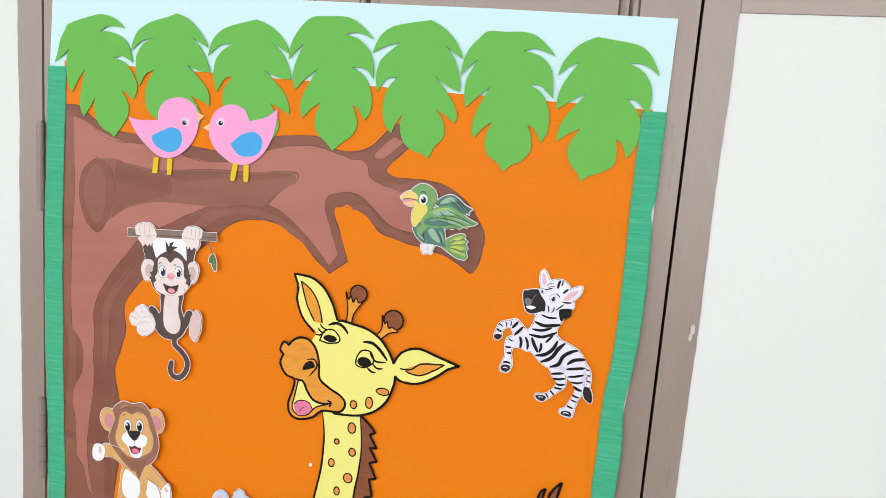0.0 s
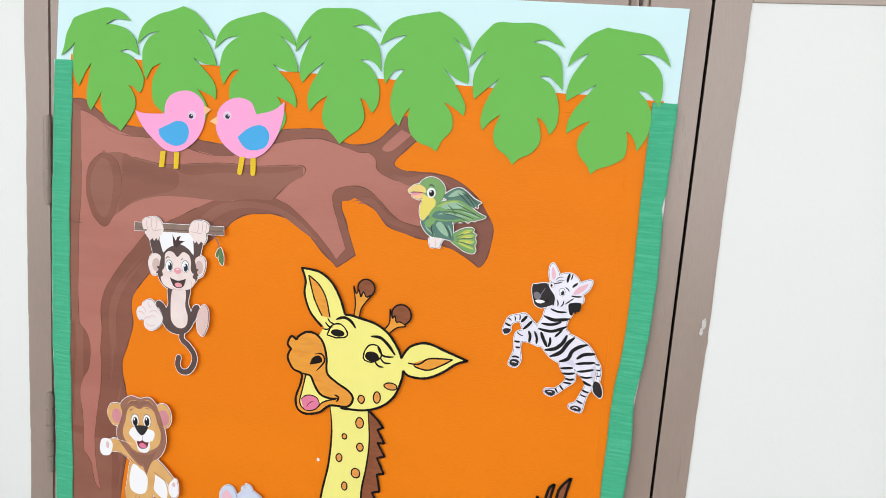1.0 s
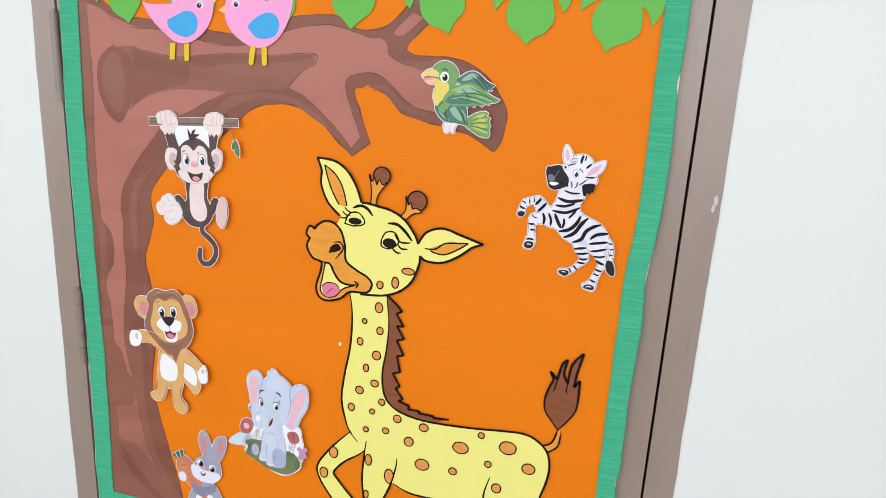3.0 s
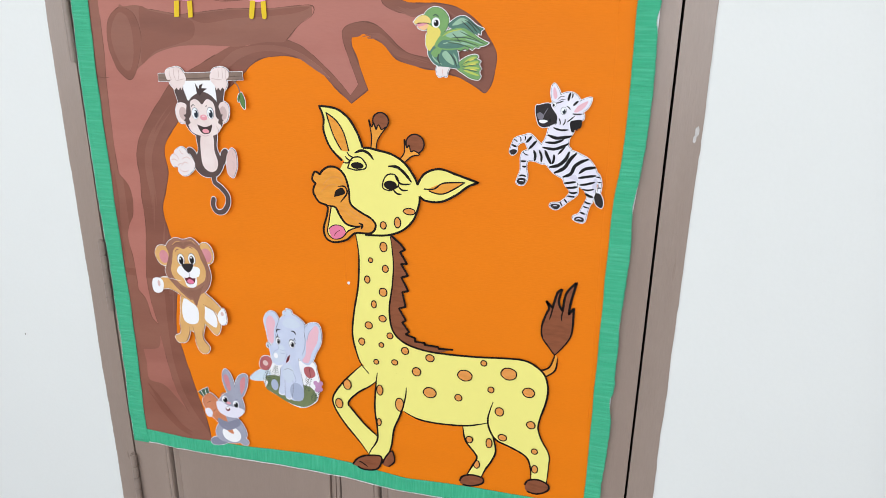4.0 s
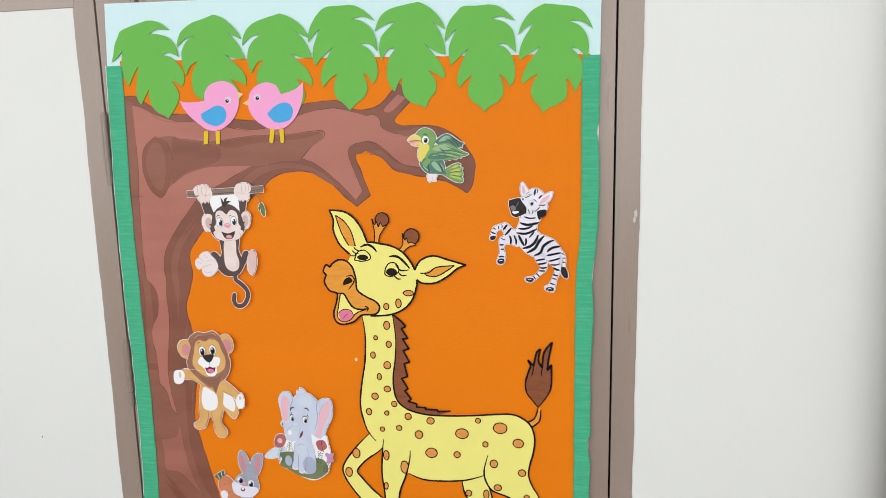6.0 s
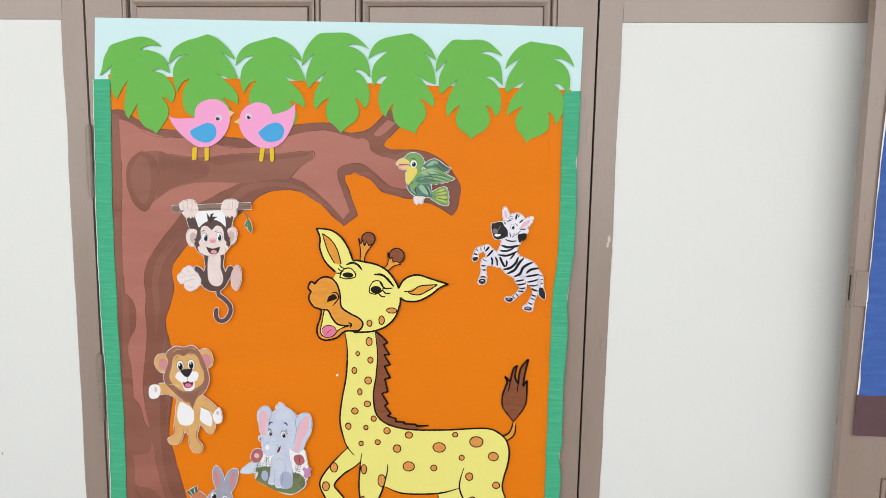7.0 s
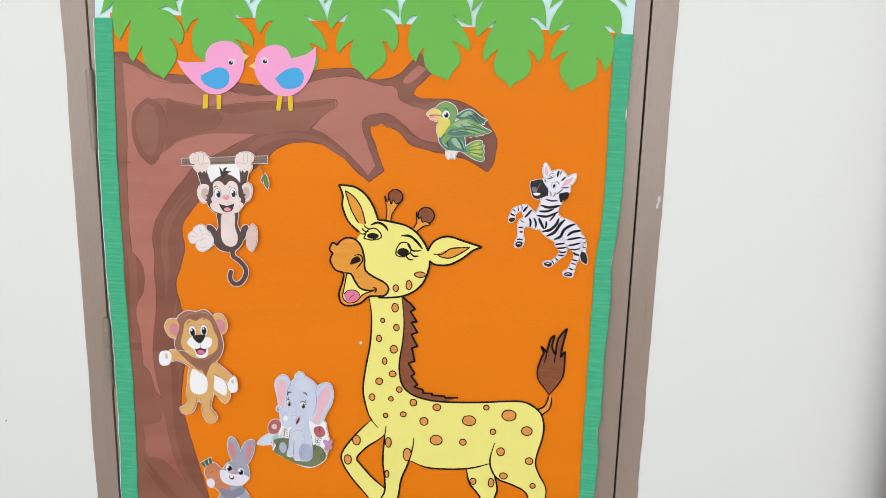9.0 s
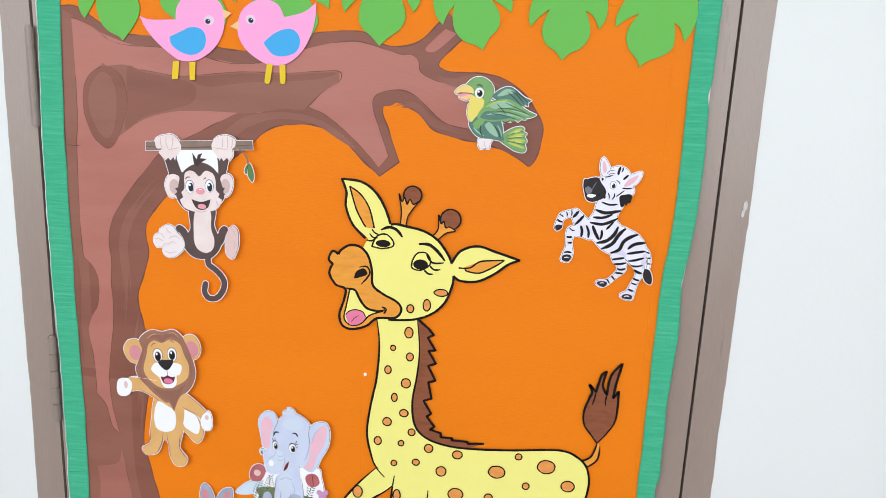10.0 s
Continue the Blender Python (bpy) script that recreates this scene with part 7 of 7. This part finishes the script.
LEAF_D = [(-34.5, 160.6), (-12.5, 162.1), (9.3, 162.1), (23.3, 157.0), (37.3, 146.5), (46.6, 136.6), (46.6, 136.6), (32.6, 142.6), (21.7, 144.1), (9.2, 141.4), (9.2, 141.4), (24.8, 137.5), (38.8, 126.9), (46.5, 111.8), (48.9, 89.9), (48.9, 89.9), (40.2, 99.6), (30.8, 103.3), (20.5, 102.6), (20.5, 102.6), (32.3, 96.6), (41.7, 86.0), (47.9, 69.2), (46.9, 50.8), (39.9, 40.0), (39.9, 40.0), (35.2, 47.6), (30.5, 54.4), (23.3, 57.7), (23.3, 57.7), (28.9, 44.5), (30.4, 32.2), (24.0, 19.8), (11.2, 10.4), (0.0, 0.0), (0.0, 0.0), (-9.4, 10.2), (-20.5, 19.4), (-25.1, 30.2), (-24.0, 44.1), (-19.1, 58.0), (-19.1, 58.0), (-31.2, 50.3), (-42.5, 37.2), (-42.5, 37.2)]
LEAF_D += [(-46.1, 50.2), (-43.7, 65.6), (-35.5, 81.0), (-25.2, 98.5), (-25.2, 98.5), (-41.8, 85.5), (-53.7, 71.7), (-53.7, 71.7), (-57.7, 80.9), (-57.5, 96.2), (-52.5, 111.5), (-44.3, 128.8), (-44.3, 128.8), (-53.9, 120.6), (-64.8, 108.4), (-64.8, 108.4), (-63.3, 123.6), (-58.4, 135.7), (-48.8, 149.4)]
LEAF_E = [(-7.4, 161.8), (-7.4, 161.8), (9.6, 152.9), (23.6, 139.4), (31.4, 125.9), (33.3, 119.0), (33.3, 119.0), (22.1, 125.9), (10.6, 134.3), (10.6, 134.3), (22.2, 121.4), (30.0, 104.8), (33.2, 88.2), (33.0, 81.2), (33.0, 81.2), (17.7, 86.6), (0.6, 99.5), (0.6, 99.5), (14.6, 83.5), (25.6, 68.4), (31.9, 54.7), (30.4, 44.0), (30.4, 44.0), (19.5, 51.5), (4.8, 59.7), (4.8, 59.7), (14.8, 46.9), (18.0, 36.2), (16.5, 25.4), (7.2, 14.6), (2.5, 5.3), (0.0, 0.0), (0.0, 0.0), (-8.5, 5.2), (-22.7, 9.7), (-33.7, 20.4), (-37.5, 35.8), (-36.2, 49.6), (-36.2, 49.6), (-43.1, 40.4), (-48.5, 27.1), (-48.5, 27.1), (-56.3, 35.7), (-61.0, 51.0), (-60.3, 66.3)]
LEAF_E += [(-55.6, 81.6), (-45.3, 93.9), (-45.3, 93.9), (-58.7, 91.4), (-68.8, 76.1), (-68.8, 76.1), (-71.9, 87.6), (-71.2, 102.9), (-64.9, 116.5), (-44.6, 134.1), (-44.6, 134.1), (-61.7, 130.1), (-78.3, 121.0), (-78.3, 121.0), (-74.2, 133.1), (-66.3, 145.2), (-52.3, 153.6), (-30.6, 158.2)]
LEAF_F = [(-31.4, 159.9), (-9.9, 159.9), (10.0, 160.5), (25.4, 156.4), (39.4, 145.1), (48.7, 134.7), (48.7, 134.7), (36.4, 139.7), (24.1, 142.7), (11.3, 139.6), (11.3, 139.6), (28.8, 135.5), (42.8, 124.2), (47.7, 109.2), (49.6, 88.0), (49.6, 88.0), (40.2, 97.1), (32.5, 102.5), (21.7, 101.5), (21.7, 101.5), (34.1, 95.5), (43.0, 83.5), (47.6, 66.8), (46.7, 48.6), (39.8, 37.2), (39.8, 37.2), (35.0, 47.0), (30.2, 53.0), (23.1, 56.9), (23.1, 56.9), (28.9, 42.3), (29.1, 27.0), (20.0, 14.7), (7.7, 8.4), (0.0, 0.0), (0.0, 0.0), (-7.9, 9.8), (-20.5, 18.9), (-25.3, 31.2), (-23.9, 43.5), (-18.5, 57.3), (-18.5, 57.3), (-30.2, 48.0), (-38.8, 37.2), (-38.8, 37.2)]
LEAF_F += [(-42.0, 47.9), (-39.7, 63.2), (-32.1, 81.5), (-23.6, 97.4), (-23.6, 97.4), (-36.8, 86.1), (-51.6, 72.3), (-51.6, 72.3), (-54.1, 84.5), (-53.1, 104.2), (-40.9, 127.8), (-40.9, 127.8), (-49.5, 120.8), (-60.2, 108.7), (-60.2, 108.7), (-58.8, 123.8), (-52.7, 138.9), (-42.0, 151.5)]
LEAF_G = [(2.3, 161.8), (2.3, 161.8), (25.1, 158.6), (46.4, 155.0), (58.8, 147.7), (68.3, 134.3), (73.8, 122.4), (73.8, 122.4), (62.3, 131.3), (51.6, 134.8), (37.9, 135.1), (37.9, 135.1), (53.3, 128.3), (64.3, 114.9), (67.9, 98.4), (66.4, 77.9), (66.4, 77.9), (59.1, 87.8), (51.2, 94.7), (41.5, 95.9), (41.5, 95.9), (51.5, 86.3), (57.9, 74.2), (59.3, 59.1), (55.8, 43.9), (47.6, 29.5), (47.6, 29.5), (45.2, 37.8), (40.4, 46.8), (34.1, 51.4), (34.1, 51.4), (36.6, 37.7), (34.9, 22.4), (22.8, 13.1), (7.6, 6.8), (0.0, 0.0), (0.0, 0.0), (-4.9, 9.8), (-14.4, 20.4), (-18.4, 34.2), (-15.0, 46.4), (-6.0, 60.2), (-6.0, 60.2), (-18.2, 54.0), (-31.9, 43.9)]
LEAF_G += [(-31.9, 43.9), (-31.2, 57.0), (-24.7, 72.2), (-14.3, 85.9), (-3.0, 100.4), (-3.0, 100.4), (-22.0, 88.9), (-35.0, 79.7), (-35.0, 79.7), (-35.9, 91.8), (-30.1, 110.0), (-14.4, 134.0), (-14.4, 134.0), (-25.9, 128.0), (-37.3, 118.0), (-37.3, 118.0), (-33.6, 131.0), (-24.7, 144.4), (-14.3, 154.3)]
for k, (pts, x, z) in enumerate(((LEAF_A, -0.3105, 1.6775), (LEAF_B, -0.2187, 1.6727), (LEAF_C, -0.0991, 1.6723), (LEAF_D, 0.0081, 1.6832), (LEAF_E, 0.1321, 1.6831), (LEAF_F, 0.2254, 1.6747), (LEAF_G, 0.3156, 1.6709))):
    paper_leaf(k, pts, x, z)


# ---- small marks on the collage and the frame ----
def chip(name, x, z, w, h, y, mat, label, seed, parent=None):
    n = 14
    poly = [(x + w / 2 * math.cos(i * math.tau / n) * (1 + 0.35 * noise.noise((seed, i * 0.9, 0))), z + h / 2 * math.sin(i * math.tau / n) * (1 + 0.35 * noise.noise((seed, i * 0.9, 4)))) for i in range(n)]
    ob = sheet(name, poly, y, 0.0006, mat, parent)
    return tagged(ob, label, "paint chip") if not parent else ob


SCRATCH = material("bare_filler", (0.56, 0.53, 0.51), 0.7, 0.2, 120)
chip("paint_splash", 0.4580, 1.5150, 0.0048, 0.013, 0.0016, SCRATCH, "", 3.0, frame_thing)
chip("paint_splash", 0.4562, 1.5055, 0.0040, 0.010, 0.0018, SCRATCH, "", 4.4, frame_thing)
chip("paper_speck", 0.000, 1.265, 0.004, 0.005, 0.0006, WHITE, "small white speck of paper on the orange sheet", 8.0)


chip("wall_scuff", -0.6315, 1.088, 0.0014, 0.005, -0.0052, CONCRETE, "small grey scuff on the cream wall", 3.0)


# ---- the neighbouring door, folded back flat along the wall ----
POSTER_BLUE = material("blue_crepe_paper", (0.055, 0.125, 0.41), 0.6, 0.22, 25, 0.5, 350, (1, 1, 6), stain=(0.09, 0.19, 0.56), stain_scale=20, shine=0.2)
PURPLE = paper("purple_brown_paper", "624A4E", 0.04)
TEAL = paper("teal_paper", "2E6A86", 0.04)
LX, LF, LT = 0.8225, 0.065, 0.020
leaf_2 = empty("door_2", (LX, -LF, 0), "brown painted door folded back open against the wall", "door")
leaf_2["kind"] = "structure"
leaf_2.location.x, leaf_2.rotation_euler.y = LX + 0.0155, -0.012
block("stile", (0.0, 0.0, 0.01), (0.066, LT, 2.03), DOOR, leaf_2)
block("stile", (0.78, 0.0, 0.01), (0.846, LT, 2.03), DOOR, leaf_2)
for z0, z1 in ((0.01, 0.20), (1.15, 1.30), (1.905, 2.03)):
    block("rail", (0.066, 0.0, z0), (0.78, LT, z1), DOOR, leaf_2)
for z0, z1 in ((0.20, 1.15), (1.30, 1.905)):
    block("mullion", (0.39, 0.0, z0), (0.456, LT, z1), DOOR, leaf_2)
    for x0, x1 in ((0.066, 0.39), (0.456, 0.78)):
        block("panel", (x0, 0.017, z0), (x1, 0.024, z1), DOOR, leaf_2)
        moulding(x0, x1, z0, z1, leaf_2)

lock = empty("rim_lock", (LX + 0.0002, -LF, 1.4555), "brown-painted metal lock keeper on the door edge", "lock")
block("face_plate", (-0.001, -0.004, -0.0275), (0.0325, 0.0, 0.0275), IRON, lock, 0.001)
block("edge_plate", (-0.004, -0.003, -0.031), (0.0, LT - 0.006, 0.031), IRON, lock, 0.001)
# No hole is cut: a dark bar gives the shade inside the slot.
block("slot", (-0.0045, 0.0045, -0.020), (-0.0035, 0.0085, 0.020), DARK, lock, 0.0003)
for x, z in ((0.024, 0.022), (0.021, -0.022)):
    rod("screw", (x, -0.0046, z), (x, -0.003, z), 0.0026, DARK, lock, 12)
for z in (-0.027, 0.027):
    rod("screw", (-0.0046, 0.007, z), (-0.003, 0.007, z), 0.0024, STEEL, lock, 12)


def on_leaf(name, poly, y, thick, mat, label, category, z):
    ob = sheet(name, poly, y, thick, mat)
    ob.location = (LX, -LF - 0.004, z)
    return tagged(ob, label, category)


side = [(0.0190 + 0.0065 * min(1, max(0, (k - 28) / 18)) + 0.0022 * noise.noise((6, k * 0.35, 0)) + 0.001 * noise.noise((6, k * 1.3, 2)), 0.065 + k * 0.012) for k in range(55)]
on_leaf("underlay_paper", [(0.0172, 0.0), (0.80, 0.0), (0.80, 0.722), (0.0235, 0.722), (0.0180, 0.45)], 0.0002, 0.0004, WHITE, "white paper under the blue poster", "paper", 1.222)
on_leaf("blue_paper", [(0.81, 0.06)] + [(0.81, 0.722)] + side[::-1], 0.0012, 0.0008, POSTER_BLUE, "crinkled blue paper poster on the folded-back door", "poster", 1.222)
on_leaf("ground_paper", [(0.0160, 0.0), (0.81, -0.004)] + [(0.81 - 0.794 * k / 40, 0.066 + 0.004 * noise.noise((9, k * 0.5, 0))) for k in range(41)], 0.0019, 0.0008, PURPLE, "purple-brown paper strip below the blue poster", "paper", 1.222)
star = [(0.030 * (1 if k % 2 else 0.42) * math.cos(k * math.pi / 5), 0.030 * (1 if k % 2 else 0.42) * math.sin(k * math.pi / 5)) for k in range(10)]
for z, x in ((0.501, 0.063), (0.397, 0.073)):
    on_leaf("star_cutout", [(x + p, q) for p, q in star], 0.003, 0.001, YELLOWFOAM, "yellow paper star stuck on the blue poster", "star cutout", 1.222 + z)
cloud = smooth_curve([(0.045, 0.0), (0.054, 0.016), (0.070, 0.021), (0.088, 0.026), (0.108, 0.018), (0.114, 0.0), (0.105, -0.016), (0.078, -0.020), (0.058, -0.015)])
on_leaf("cloud_cutout", cloud, 0.006, 0.0012, WHITE, "white paper cloud standing off the blue poster", "cloud cutout", 1.500)
on_leaf("teal_cutout", smooth_curve([(0.064, 0.0), (0.075, 0.012), (0.1, 0.014), (0.12, 0.0), (0.1, -0.014), (0.075, -0.012)]), 0.005, 0.0012, TEAL, "teal paper shape on the blue poster", "paper cutout", 1.434)
